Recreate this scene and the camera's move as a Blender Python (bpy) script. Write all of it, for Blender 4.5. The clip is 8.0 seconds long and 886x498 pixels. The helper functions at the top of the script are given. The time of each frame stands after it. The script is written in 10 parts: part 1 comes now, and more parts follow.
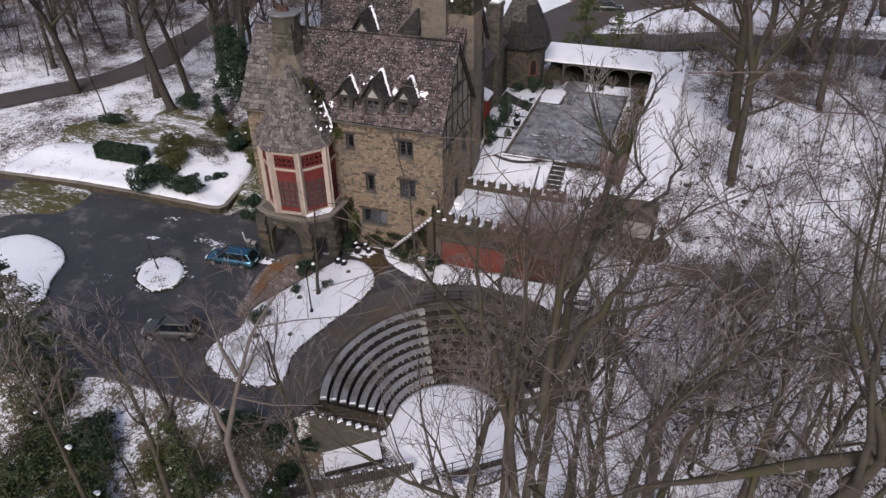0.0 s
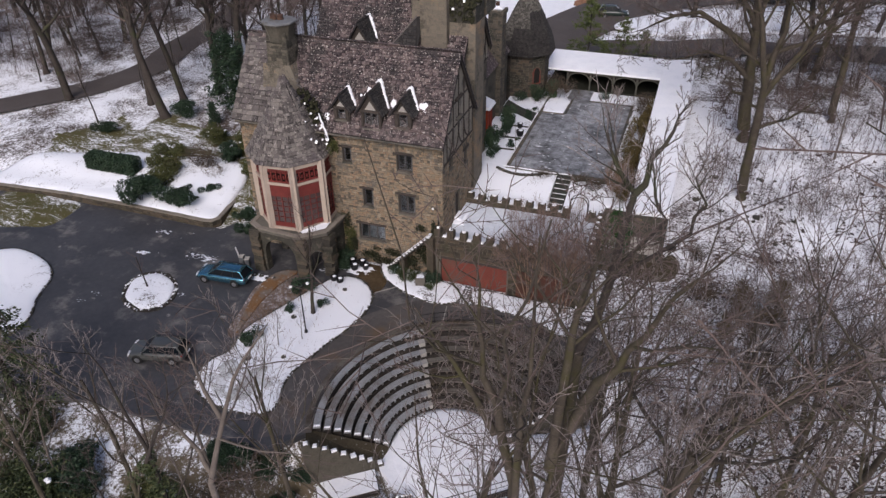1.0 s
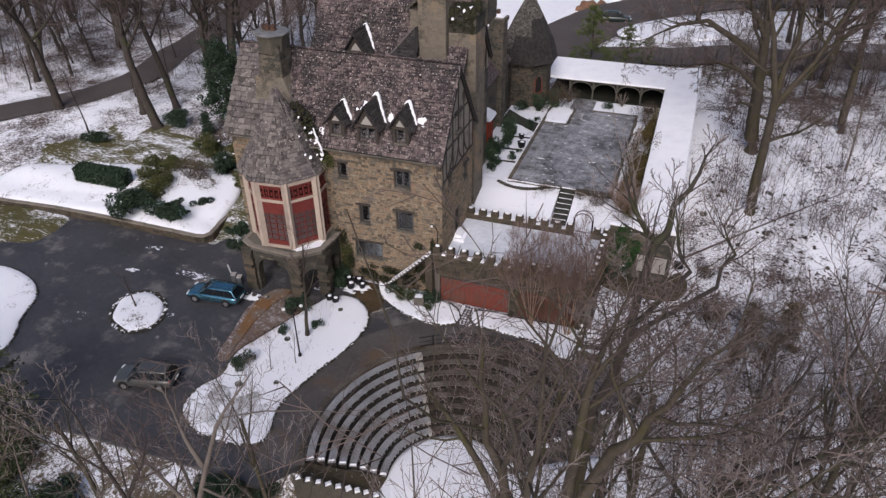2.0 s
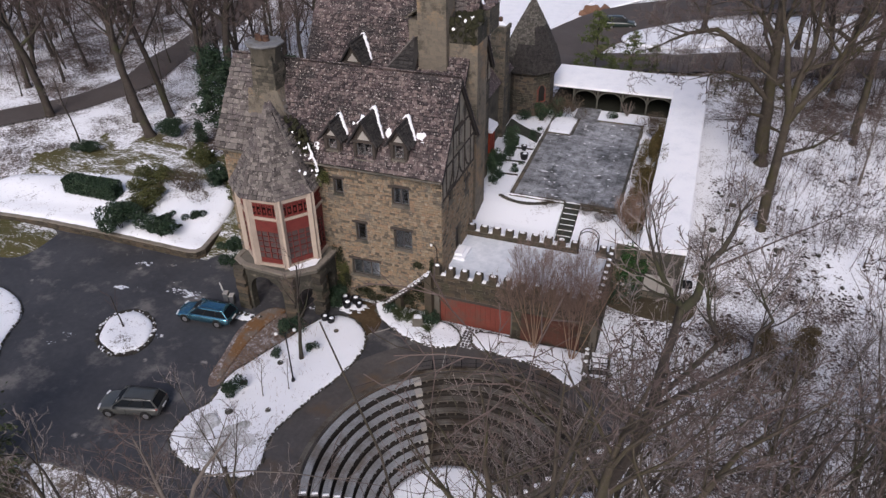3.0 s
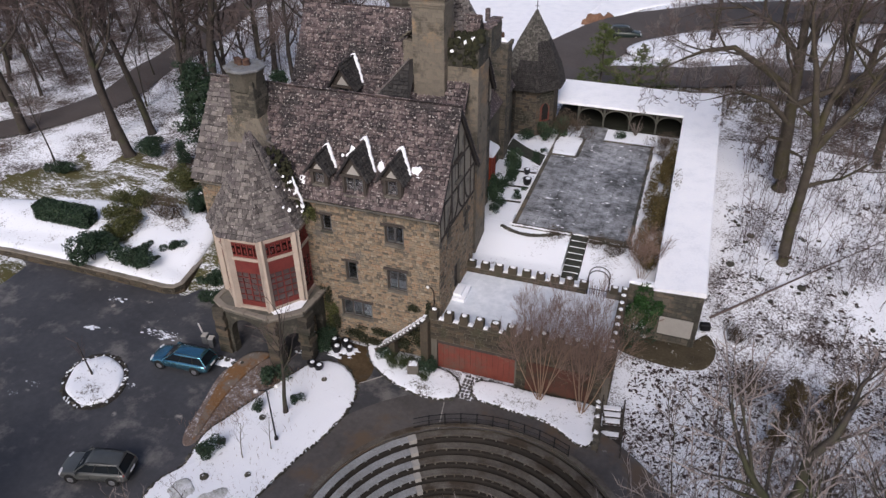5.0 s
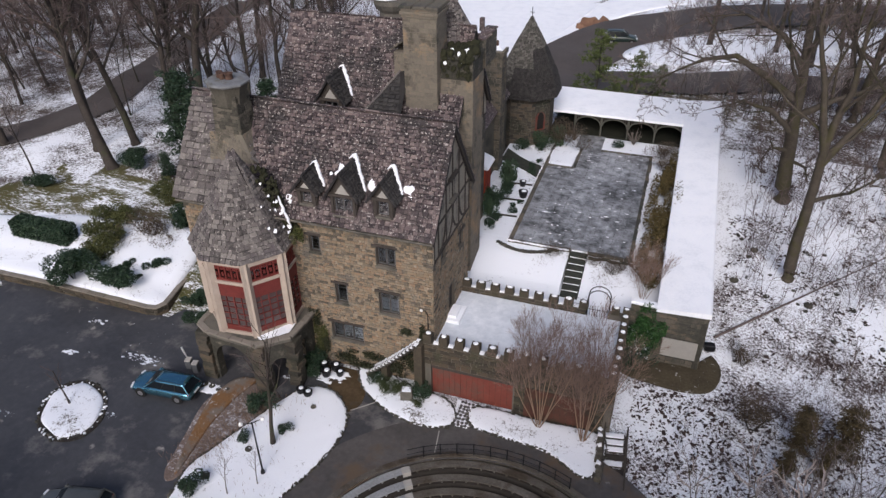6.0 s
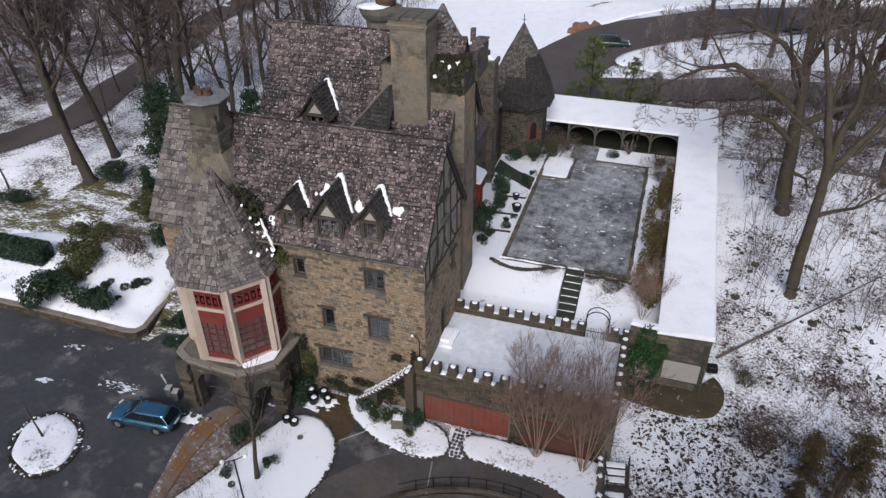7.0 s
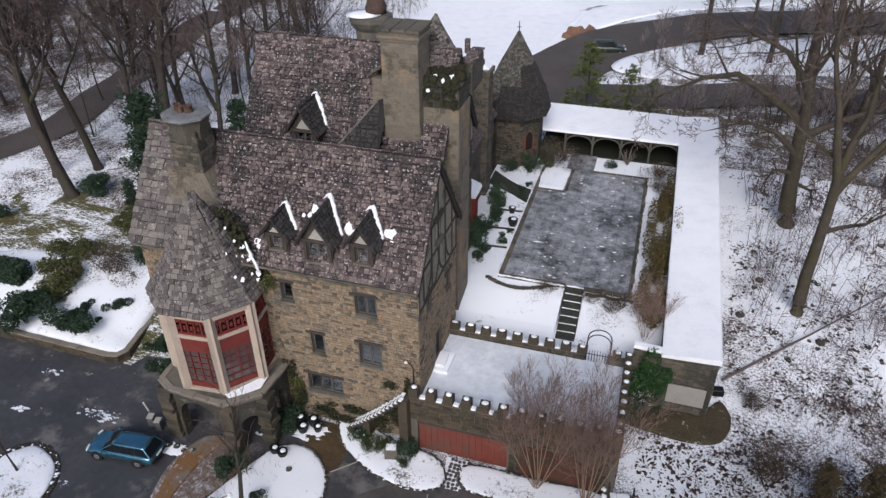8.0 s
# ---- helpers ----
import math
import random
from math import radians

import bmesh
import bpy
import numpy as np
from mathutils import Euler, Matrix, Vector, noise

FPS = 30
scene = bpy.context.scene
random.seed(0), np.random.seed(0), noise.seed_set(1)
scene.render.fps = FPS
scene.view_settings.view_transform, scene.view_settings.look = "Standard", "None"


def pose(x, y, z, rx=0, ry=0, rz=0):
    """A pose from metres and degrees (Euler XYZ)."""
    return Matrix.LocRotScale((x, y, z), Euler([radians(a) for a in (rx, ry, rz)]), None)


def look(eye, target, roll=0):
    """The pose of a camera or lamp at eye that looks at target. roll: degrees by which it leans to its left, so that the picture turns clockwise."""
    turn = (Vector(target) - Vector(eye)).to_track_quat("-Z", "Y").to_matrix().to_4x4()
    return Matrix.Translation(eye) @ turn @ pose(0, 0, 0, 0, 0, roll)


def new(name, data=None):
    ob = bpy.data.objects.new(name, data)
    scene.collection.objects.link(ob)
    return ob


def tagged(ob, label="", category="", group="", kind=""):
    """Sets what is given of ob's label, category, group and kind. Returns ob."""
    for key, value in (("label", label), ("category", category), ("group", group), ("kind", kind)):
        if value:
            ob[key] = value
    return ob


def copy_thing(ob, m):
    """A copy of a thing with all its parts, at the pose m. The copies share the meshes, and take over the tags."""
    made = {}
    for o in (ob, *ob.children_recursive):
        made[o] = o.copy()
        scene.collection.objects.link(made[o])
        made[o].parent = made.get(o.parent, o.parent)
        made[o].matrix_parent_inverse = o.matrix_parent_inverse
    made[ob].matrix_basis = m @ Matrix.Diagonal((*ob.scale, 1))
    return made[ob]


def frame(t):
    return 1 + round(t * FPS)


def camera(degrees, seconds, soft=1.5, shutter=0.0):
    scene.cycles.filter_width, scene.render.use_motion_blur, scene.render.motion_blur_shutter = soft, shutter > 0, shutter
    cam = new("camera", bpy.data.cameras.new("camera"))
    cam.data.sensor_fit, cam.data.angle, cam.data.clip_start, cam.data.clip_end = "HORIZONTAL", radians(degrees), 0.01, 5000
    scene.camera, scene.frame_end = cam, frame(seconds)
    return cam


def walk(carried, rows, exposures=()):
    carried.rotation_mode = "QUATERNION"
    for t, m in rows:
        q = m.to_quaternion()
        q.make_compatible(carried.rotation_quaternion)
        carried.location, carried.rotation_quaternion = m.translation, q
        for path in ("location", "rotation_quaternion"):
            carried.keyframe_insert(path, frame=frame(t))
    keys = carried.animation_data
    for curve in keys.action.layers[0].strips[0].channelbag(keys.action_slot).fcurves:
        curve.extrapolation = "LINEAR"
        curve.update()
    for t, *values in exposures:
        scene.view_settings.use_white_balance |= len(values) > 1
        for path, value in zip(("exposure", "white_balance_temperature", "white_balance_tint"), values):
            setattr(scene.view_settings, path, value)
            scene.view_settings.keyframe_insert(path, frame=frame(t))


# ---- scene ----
cam = camera(64.4, 8.0, 1.4)
PATH = [
    (0, (-0.306, 0.07, 34.891), (-0.873, 1.636, 33.785), -0.9),
    (0.5, (-0.679, 1.344, 34.815), (-1.249, 2.911, 33.71), -0.8),
    (1, (-1.083, 2.541, 34.778), (-1.654, 4.108, 33.674), -0.8),
    (1.5, (-1.528, 3.729, 34.769), (-2.098, 5.298, 33.667), -0.8),
    (2.8, (-2.522, 6.826, 34.874), (-3.094, 8.394, 33.772), -0.8),
    (3, (-2.733, 7.35, 34.873), (-3.304, 8.918, 33.77), -0.7),
    (3.5, (-3.227, 8.612, 34.862), (-3.796, 10.181, 33.759), -0.7),
    (4, (-3.681, 9.866, 34.902), (-4.249, 11.434, 33.797), -0.7),
    (4.5, (-4.128, 11.105, 34.903), (-4.694, 12.673, 33.798), -0.6),
    (6, (-5.479, 14.692, 34.914), (-6.021, 16.267, 33.807), -0.5),
    (6.5, (-5.903, 15.841, 34.935), (-6.432, 17.421, 33.828), -0.5),
    (7, (-6.299, 16.989, 34.88), (-6.816, 18.573, 33.775), -0.5),
    (7.5, (-6.671, 18.107, 34.849), (-7.177, 19.695, 33.744), -0.6),
    (8, (-7.091, 19.234, 34.858), (-7.59, 20.825, 33.753), -0.5),
]
walk(cam, [(t, look(eye, target, roll)) for t, eye, target, roll in PATH], [(0, 0.09, 6220, 17.5), (4, 0.2, 6230, 17), (8, 0.23, 6010, 12)])

# ---- daylight: an overcast winter afternoon ----
world = bpy.data.worlds.new("winter_sky")
scene.world = world
world.use_nodes = True
wn = world.node_tree.nodes
sky = wn.new("ShaderNodeTexSky")
sky.sky_type = "NISHITA"
sky.sun_disc = False
sky.sun_elevation = radians(38)
sky.sun_rotation = radians(172)
sky.air_density, sky.dust_density, sky.ozone_density = 1.0, 4.0, 1.0
world.node_tree.links.new(sky.outputs[0], wn["Background"].inputs[0])
wn["Background"].inputs[1].default_value = 0.10
sun = new("sun", bpy.data.lights.new("sun", "SUN"))
sun.data.energy, sun.data.angle, sun.data.color = 1.75, radians(30), (1.0, 0.965, 0.93)
sun.matrix_world = look((-5, -60, 87), (-20, 50, 0))


# ---- materials ----
def rgb(c):
    return (c[0], c[1], c[2], 1.0)


def surface(name, colours, scale=3.0, fine=30.0, rough=0.85, bump=0.3, dist=0.02, vary=0.0, pick="", stain=None, stain_scale=0.5, stain_at=0.55, metal=0.0, speck=None, grain=0.4):
    """A node material: a ramp of colours on two scales of noise, a stain in patches, piece-by-piece variation, fine relief."""
    m = bpy.data.materials.new(name)
    m.use_nodes = True
    t = m.node_tree
    n, l = t.nodes, t.links
    bs = n["Principled BSDF"]
    tc = n.new("ShaderNodeTexCoord")
    geo = n.new("ShaderNodeNewGeometry")
    big, small = n.new("ShaderNodeTexNoise"), n.new("ShaderNodeTexNoise")
    for node, sc in ((big, scale), (small, fine)):
        node.inputs["Scale"].default_value = sc
        node.inputs["Detail"].default_value = 6.0
        node.inputs["Roughness"].default_value = 0.65
        l.new(geo.outputs["Position"], node.inputs["Vector"])
    mix = n.new("ShaderNodeMath")
    mix.operation = "MULTIPLY_ADD"
    mix.inputs[1].default_value = grain
    l.new(small.outputs["Fac"], mix.inputs[0])
    half = n.new("ShaderNodeMath")
    half.operation = "MULTIPLY"
    half.inputs[1].default_value = 1.0 - grain
    l.new(big.outputs["Fac"], half.inputs[0])
    l.new(half.outputs[0], mix.inputs[2])
    last = mix.outputs[0]
    if pick:
        if pick == "island":
            rnd = geo.outputs["Random Per Island"]
        else:
            rnd = n.new("ShaderNodeObjectInfo").outputs["Random"]
        sh = n.new("ShaderNodeMath")
        sh.operation = "MULTIPLY_ADD"
        sh.inputs[1].default_value = vary
        l.new(rnd, sh.inputs[0])
        off = n.new("ShaderNodeMath")
        off.operation = "SUBTRACT"
        off.inputs[1].default_value = vary / 2
        l.new(last, off.inputs[0])
        l.new(off.outputs[0], sh.inputs[2])
        last = sh.outputs[0]
    ramp = n.new("ShaderNodeValToRGB")
    e = ramp.color_ramp.elements
    lo, hi = (0.3, 0.7) if not pick else (0.15, 0.85)
    k = len(colours)
    deep = 1.0 if max(colours[-1]) > 0.6 else 0.80
    colours = [tuple(v * deep for v in c) for c in colours]
    e[0].position, e[0].color = lo, rgb(colours[0])
    e[1].position, e[1].color = hi, rgb(colours[-1])
    for i in range(1, k - 1):
        e.new(lo + (hi - lo) * i / (k - 1)).color = rgb(colours[i])
    l.new(last, ramp.inputs[0])
    col = ramp.outputs[0]
    if stain:
        sn = n.new("ShaderNodeTexNoise")
        sn.inputs["Scale"].default_value = stain_scale
        sn.inputs["Detail"].default_value = 8.0
        sn.inputs["Roughness"].default_value = 0.7
        l.new(geo.outputs["Position"], sn.inputs["Vector"])
        sr = n.new("ShaderNodeMapRange")
        sr.inputs["From Min"].default_value, sr.inputs["From Max"].default_value = stain_at - 0.05, stain_at + 0.07
        l.new(sn.outputs["Fac"], sr.inputs["Value"])
        mc = n.new("ShaderNodeMixRGB")
        mc.inputs[2].default_value = rgb(stain)
        l.new(sr.outputs[0], mc.inputs[0])
        l.new(col, mc.inputs[1])
        col = mc.outputs[0]
    if speck:
        tint, sp_scale, sp_at = speck
        sn = n.new("ShaderNodeTexNoise")
        sn.inputs["Scale"].default_value = sp_scale
        sn.inputs["Detail"].default_value = 5.0
        sn.inputs["Roughness"].default_value = 0.6
        l.new(geo.outputs["Position"], sn.inputs["Vector"])
        sr = n.new("ShaderNodeMapRange")
        sr.inputs["From Min"].default_value, sr.inputs["From Max"].default_value = sp_at - 0.03, sp_at + 0.05
        l.new(sn.outputs["Fac"], sr.inputs["Value"])
        mc = n.new("ShaderNodeMixRGB")
        mc.inputs[2].default_value = rgb(tint)
        l.new(sr.outputs[0], mc.inputs[0])
        l.new(col, mc.inputs[1])
        col = mc.outputs[0]
    l.new(col, bs.inputs["Base Color"])
    bs.inputs["Roughness"].default_value = rough
    bs.inputs["Metallic"].default_value = metal
    bs.inputs["Specular IOR Level"].default_value = 0.3
    if bump:
        b = n.new("ShaderNodeBump")
        b.inputs["Strength"].default_value = bump
        b.inputs["Distance"].default_value = dist
        l.new(mix.outputs[0], b.inputs["Height"])
        l.new(b.outputs[0], bs.inputs["Normal"])
    return m


SNOW = (0.84, 0.86, 0.90)


def snowy(name, colours, cover, size=0.35, fine=3.0, rough=0.9, edge=0.05, streak=1.0):
    """Ground half under snow: the colours show where the thaw has opened it; cover runs from 0 to 1."""
    m = surface(name, colours, scale=1.3, fine=14.0, rough=rough, bump=0.5, dist=0.06)
    t = m.node_tree
    n, l = t.nodes, t.links
    bs = n["Principled BSDF"]
    base = bs.inputs["Base Color"].links[0].from_socket
    geo = n.new("ShaderNodeNewGeometry")
    mp = n.new("ShaderNodeMapping")
    mp.inputs["Scale"].default_value = (1.0, streak, 1.0)
    mp.inputs["Rotation"].default_value = (0, 0, 0.35)
    l.new(geo.outputs["Position"], mp.inputs["Vector"])
    total = None
    for sc, w in ((size * 0.25, 0.24), (size, 0.22), (fine, 0.30), (fine * 2.6, 0.24)):
        q = n.new("ShaderNodeTexNoise")
        q.inputs["Scale"].default_value = sc
        q.inputs["Detail"].default_value = 7.0
        q.inputs["Roughness"].default_value = 0.72
        l.new(mp.outputs[0], q.inputs["Vector"])
        a = n.new("ShaderNodeMath")
        a.operation = "MULTIPLY_ADD"
        a.inputs[1].default_value = w
        l.new(q.outputs["Fac"], a.inputs[0])
        if total is None:
            a.inputs[2].default_value = 0.0
        else:
            l.new(total, a.inputs[2])
        total = a.outputs[0]
    r = n.new("ShaderNodeMapRange")
    at = 0.62 - 0.24 * cover
    r.inputs["From Min"].default_value, r.inputs["From Max"].default_value = at - edge * 0.4, at + edge * 0.6
    l.new(total, r.inputs["Value"])
    mc = n.new("ShaderNodeMixRGB")
    mc.inputs[2].default_value = rgb(SNOW)
    l.new(r.outputs[0], mc.inputs[0])
    l.new(base, mc.inputs[1])
    l.new(mc.outputs[0], bs.inputs["Base Color"])
    return m


def plain(name, colour, rough=0.5, metal=0.0, coat=0.0):
    m = surface(name, [tuple(c * 0.85 for c in colour), tuple(min(1, c * 1.12) for c in colour)], scale=2.0, fine=25.0, rough=rough, bump=0.05, dist=0.005, metal=metal)
    m.node_tree.nodes["Principled BSDF"].inputs["Coat Weight"].default_value = coat
    return m


def glassy(name, tint, rough=0.03):
    m = bpy.data.materials.new(name)
    m.use_nodes = True
    b = m.node_tree.nodes["Principled BSDF"]
    b.inputs["Base Color"].default_value = rgb(tint)
    b.inputs["Roughness"].default_value = rough
    b.inputs["Transmission Weight"].default_value = 1.0
    b.inputs["IOR"].default_value = 1.45
    return m


M = {}
STONES = [(0.10, 0.088, 0.066), (0.17, 0.142, 0.102), (0.225, 0.18, 0.125), (0.27, 0.21, 0.142), (0.29, 0.20, 0.122), (0.31, 0.255, 0.18), (0.22, 0.187, 0.14), (0.30, 0.185, 0.108), (0.34, 0.285, 0.205)]
M["joint"] = surface("tan_joint", [(0.16, 0.142, 0.113), (0.235, 0.203, 0.158)], scale=1.2, fine=9, bump=0.4, stain=(0.11, 0.10, 0.085), stain_at=0.57)
M["cap_stone"] = surface("lichen_grey_slab", [(0.13, 0.135, 0.14), (0.22, 0.225, 0.23), (0.30, 0.30, 0.30)], scale=2.0, fine=14, bump=0.4, stain=(0.12, 0.11, 0.085), stain_scale=1.2, stain_at=0.54)
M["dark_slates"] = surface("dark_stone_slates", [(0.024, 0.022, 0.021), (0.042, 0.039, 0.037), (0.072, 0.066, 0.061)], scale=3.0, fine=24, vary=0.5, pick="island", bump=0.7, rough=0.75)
M["rust_stone"] = surface("burnt_brown_stone", [(0.05, 0.032, 0.025), (0.09, 0.058, 0.045), (0.13, 0.09, 0.07)], scale=2.0, fine=10, grain=0.5, bump=0.6)
M["mortar"] = surface("lime_mortar", [(0.105, 0.094, 0.077), (0.17, 0.15, 0.122)], scale=1.5, fine=25, bump=0.4, stain=(0.101, 0.101, 0.086), stain_at=0.58)
M["stone"] = surface("fieldstone_piece", STONES, scale=2.0, fine=22, vary=0.75, pick="object", bump=0.6, stain=(0.115, 0.108, 0.092), stain_scale=0.4, stain_at=0.60, speck=((0.33, 0.28, 0.22), 5.0, 0.65))
M["stones"] = surface("fieldstone", STONES, scale=2.0, fine=22, vary=0.75, pick="island", bump=0.6, stain=(0.115, 0.108, 0.092), stain_scale=0.4, stain_at=0.60, speck=((0.33, 0.28, 0.22), 5.0, 0.65))
M["greystone"] = surface("weathered_grey_stone", [(0.081, 0.077, 0.068), (0.156, 0.142, 0.118), (0.203, 0.176, 0.135)], scale=1.0, fine=14, bump=0.5, stain=(0.050, 0.050, 0.041), stain_scale=0.4, stain_at=0.55)
M["greystones"] = surface("weathered_grey_stones", [(0.055, 0.052, 0.044), (0.105, 0.096, 0.079), (0.15, 0.131, 0.10), (0.185, 0.142, 0.096)], scale=1.0, fine=8, grain=0.55, vary=0.55, pick="island", bump=0.5, stain=(0.048, 0.048, 0.039), stain_scale=0.4, stain_at=0.55)
SLATES = [(0.029, 0.021, 0.023), (0.068, 0.051, 0.053), (0.117, 0.088, 0.087), (0.176, 0.135, 0.128), (0.24, 0.19, 0.175)]
M["slate"] = surface("stone_slate_piece", SLATES, scale=4.0, fine=16, vary=0.6, pick="object", bump=0.8, rough=0.75, stain=(0.042, 0.036, 0.036), stain_scale=0.42, stain_at=0.535, grain=0.6, speck=((0.40, 0.365, 0.335), 7.0, 0.605))
M["sandstones"] = surface("weathered_sandstone", [(0.12, 0.108, 0.088), (0.18, 0.158, 0.124), (0.22, 0.19, 0.148), (0.26, 0.20, 0.14)], scale=0.9, fine=6, grain=0.5, vary=0.25, pick="island", bump=0.6, stain=(0.27, 0.19, 0.115), stain_scale=0.42, stain_at=0.57, speck=((0.085, 0.078, 0.06), 0.7, 0.58))
M["slates"] = surface("stone_slates", SLATES, scale=4.0, fine=16, vary=0.6, pick="island", bump=0.8, rough=0.75, stain=(0.042, 0.036, 0.036), stain_scale=0.42, stain_at=0.535, grain=0.6, speck=((0.40, 0.365, 0.335), 7.0, 0.605))
PALES = [(0.05, 0.043, 0.042), (0.125, 0.11, 0.102), (0.19, 0.17, 0.155), (0.26, 0.232, 0.21)]
M["pale_slates"] = surface("pale_stone_slates", PALES, scale=4.0, fine=16, vary=0.55, pick="island", bump=0.8, rough=0.8, stain=(0.10, 0.085, 0.085), stain_scale=0.5, stain_at=0.58, grain=0.6, speck=((0.38, 0.35, 0.315), 6.0, 0.625))
M["pale_slate"] = surface("pale_stone_slate_piece", PALES, scale=4.0, fine=16, vary=0.55, pick="object", bump=0.8, rough=0.8, stain=(0.10, 0.085, 0.085), stain_scale=0.5, stain_at=0.58, grain=0.6, speck=((0.38, 0.35, 0.315), 6.0, 0.625))
M["underlay"] = surface("dark_roof_boarding", [(0.020, 0.018, 0.018), (0.037, 0.033, 0.033)], bump=0.2)
M["darkstones"] = surface("damp_brown_stones", [(0.035, 0.032, 0.026), (0.065, 0.057, 0.045), (0.10, 0.083, 0.062), (0.13, 0.095, 0.062)], scale=1.0, fine=8, grain=0.55, vary=0.55, pick="island", bump=0.5, stain=(0.03, 0.032, 0.022), stain_scale=0.4, stain_at=0.52)
M["lichen_slates"] = surface("lichened_stone_slates", [(0.05, 0.047, 0.041), (0.115, 0.108, 0.093), (0.22, 0.208, 0.18)], scale=3.0, fine=16, vary=0.5, pick="island", bump=0.8, rough=0.8, grain=0.6)
M["step"] = surface("mossy_step_stone", [(0.025, 0.028, 0.02), (0.05, 0.054, 0.042), (0.08, 0.08, 0.066)], scale=3, fine=20, bump=0.5)
M["moss"] = surface("moss", [(0.010, 0.011, 0.006), (0.024, 0.025, 0.010), (0.045, 0.042, 0.018)], scale=4, fine=30, bump=0.9, dist=0.06)
M["plaster"] = surface("tan_plaster", [(0.28, 0.25, 0.20), (0.40, 0.36, 0.29)], scale=1.0, fine=20, bump=0.15, stain=(0.102, 0.095, 0.082))
M["cream"] = surface("cream_render", [(0.43, 0.35, 0.28), (0.56, 0.47, 0.39)], scale=1.2, fine=18, rough=0.8, bump=0.15, stain=(0.33, 0.27, 0.22), stain_at=0.6)
# Boards under the cloister roof; the shade there is mixed into this colour.
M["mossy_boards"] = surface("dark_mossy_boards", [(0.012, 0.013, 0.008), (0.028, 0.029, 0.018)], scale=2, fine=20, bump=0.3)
M["grey_timber"] = surface("grey_green_timber", [(0.06, 0.06, 0.048), (0.115, 0.115, 0.095)], scale=3, fine=40, bump=0.4)
M["timber"] = surface("dark_oak", [(0.04, 0.034, 0.03), (0.085, 0.07, 0.058)], scale=3, fine=40, bump=0.4)
M["timber_red"] = surface("red_painted_wood", [(0.11, 0.020, 0.017), (0.17, 0.033, 0.027), (0.21, 0.045, 0.036)], scale=1.6, fine=24, rough=0.6, bump=0.2, stain=(0.104, 0.024, 0.020), stain_at=0.62)
M["door_red"] = surface("bright_red_paint", [(0.30, 0.045, 0.02), (0.40, 0.07, 0.03)], scale=2, fine=24, rough=0.55, bump=0.1)
M["rust_boards"] = surface("rust_red_boards", [(0.15, 0.038, 0.026), (0.23, 0.062, 0.042)], scale=1.4, fine=20, rough=0.7, bump=0.25, stain=(0.11, 0.06, 0.045), stain_at=0.57)
M["mould_boards"] = surface("mouldy_red_boards", [(0.07, 0.035, 0.022), (0.13, 0.05, 0.034)], scale=1.4, fine=16, rough=0.8, bump=0.3, stain=(0.05, 0.038, 0.026), stain_at=0.52)
M["glass"] = glassy("window_glass", (0.75, 0.8, 0.82))
M["lead"] = surface("lead_sheet", [(0.10, 0.105, 0.115), (0.20, 0.215, 0.235), (0.36, 0.38, 0.41)], scale=2.5, fine=20, rough=0.5, bump=0.2, metal=0.3)
M["iron"] = plain("wrought_iron", (0.025, 0.025, 0.027), rough=0.5, metal=0.5)
M["clay"] = surface("sooty_terracotta", [(0.05, 0.03, 0.023), (0.10, 0.056, 0.04), (0.17, 0.11, 0.077)], scale=4, fine=30, bump=0.2)
M["snow"] = surface("snow", [(0.76, 0.78, 0.82), (0.88, 0.89, 0.92), (0.92, 0.925, 0.94)], scale=0.7, fine=6, rough=0.75, bump=0.55, dist=0.10)
M["bed_snow"] = snowy("bed_snow", [(0.05, 0.035, 0.022), (0.11, 0.085, 0.05)], 0.80, size=0.45, fine=4.5)
M["deck_snow"] = snowy("thin_wet_snow", [(0.46, 0.51, 0.56), (0.60, 0.64, 0.69)], 0.60, size=0.14, fine=0.9, edge=0.22)
M["yard_snow"] = snowy("wet_yard_snow", [(0.10, 0.10, 0.095), (0.17, 0.165, 0.155)], 0.88, size=0.6, fine=3.2)
M["slope"] = snowy("wooded_slope", [(0.044, 0.030, 0.029), (0.088, 0.062, 0.053), (0.120, 0.088, 0.072)], 0.63, size=0.16, fine=6.5, edge=0.05)
M["woodland"] = snowy("woodland_floor", [(0.06, 0.042, 0.034), (0.11, 0.08, 0.06)], 0.55, size=0.2, fine=4.0, edge=0.06)
M["lawn"] = snowy("thawing_lawn", [(0.055, 0.06, 0.016), (0.10, 0.092, 0.03), (0.12, 0.092, 0.055)], 0.38, size=0.24, fine=2.4, streak=2.6)
M["scrub"] = snowy("leaf_litter", [(0.07, 0.06, 0.03), (0.13, 0.105, 0.065), (0.16, 0.12, 0.085)], 0.45, size=0.5, fine=3.5)
M["asphalt"] = surface("wet_asphalt", [(0.043, 0.0435, 0.048), (0.068, 0.0685, 0.074), (0.102, 0.101, 0.106)], scale=0.22, fine=2.2, rough=0.42, bump=0.12, dist=0.01, stain=(0.155, 0.146, 0.138), stain_scale=0.33, stain_at=0.585, speck=((0.30, 0.28, 0.255), 0.6, 0.685))
M["path"] = surface("wet_brown_path", [(0.06, 0.056, 0.054), (0.10, 0.093, 0.089), (0.15, 0.139, 0.132)], scale=0.35, fine=3.0, rough=0.32, bump=0.12, dist=0.01, stain=(0.11, 0.08, 0.056), stain_scale=0.22, stain_at=0.56, speck=((0.26, 0.26, 0.25), 0.9, 0.70))
M["road"] = surface("lane_asphalt", [(0.078, 0.066, 0.060), (0.125, 0.107, 0.098)], scale=0.25, fine=3.0, rough=0.75, bump=0.1)
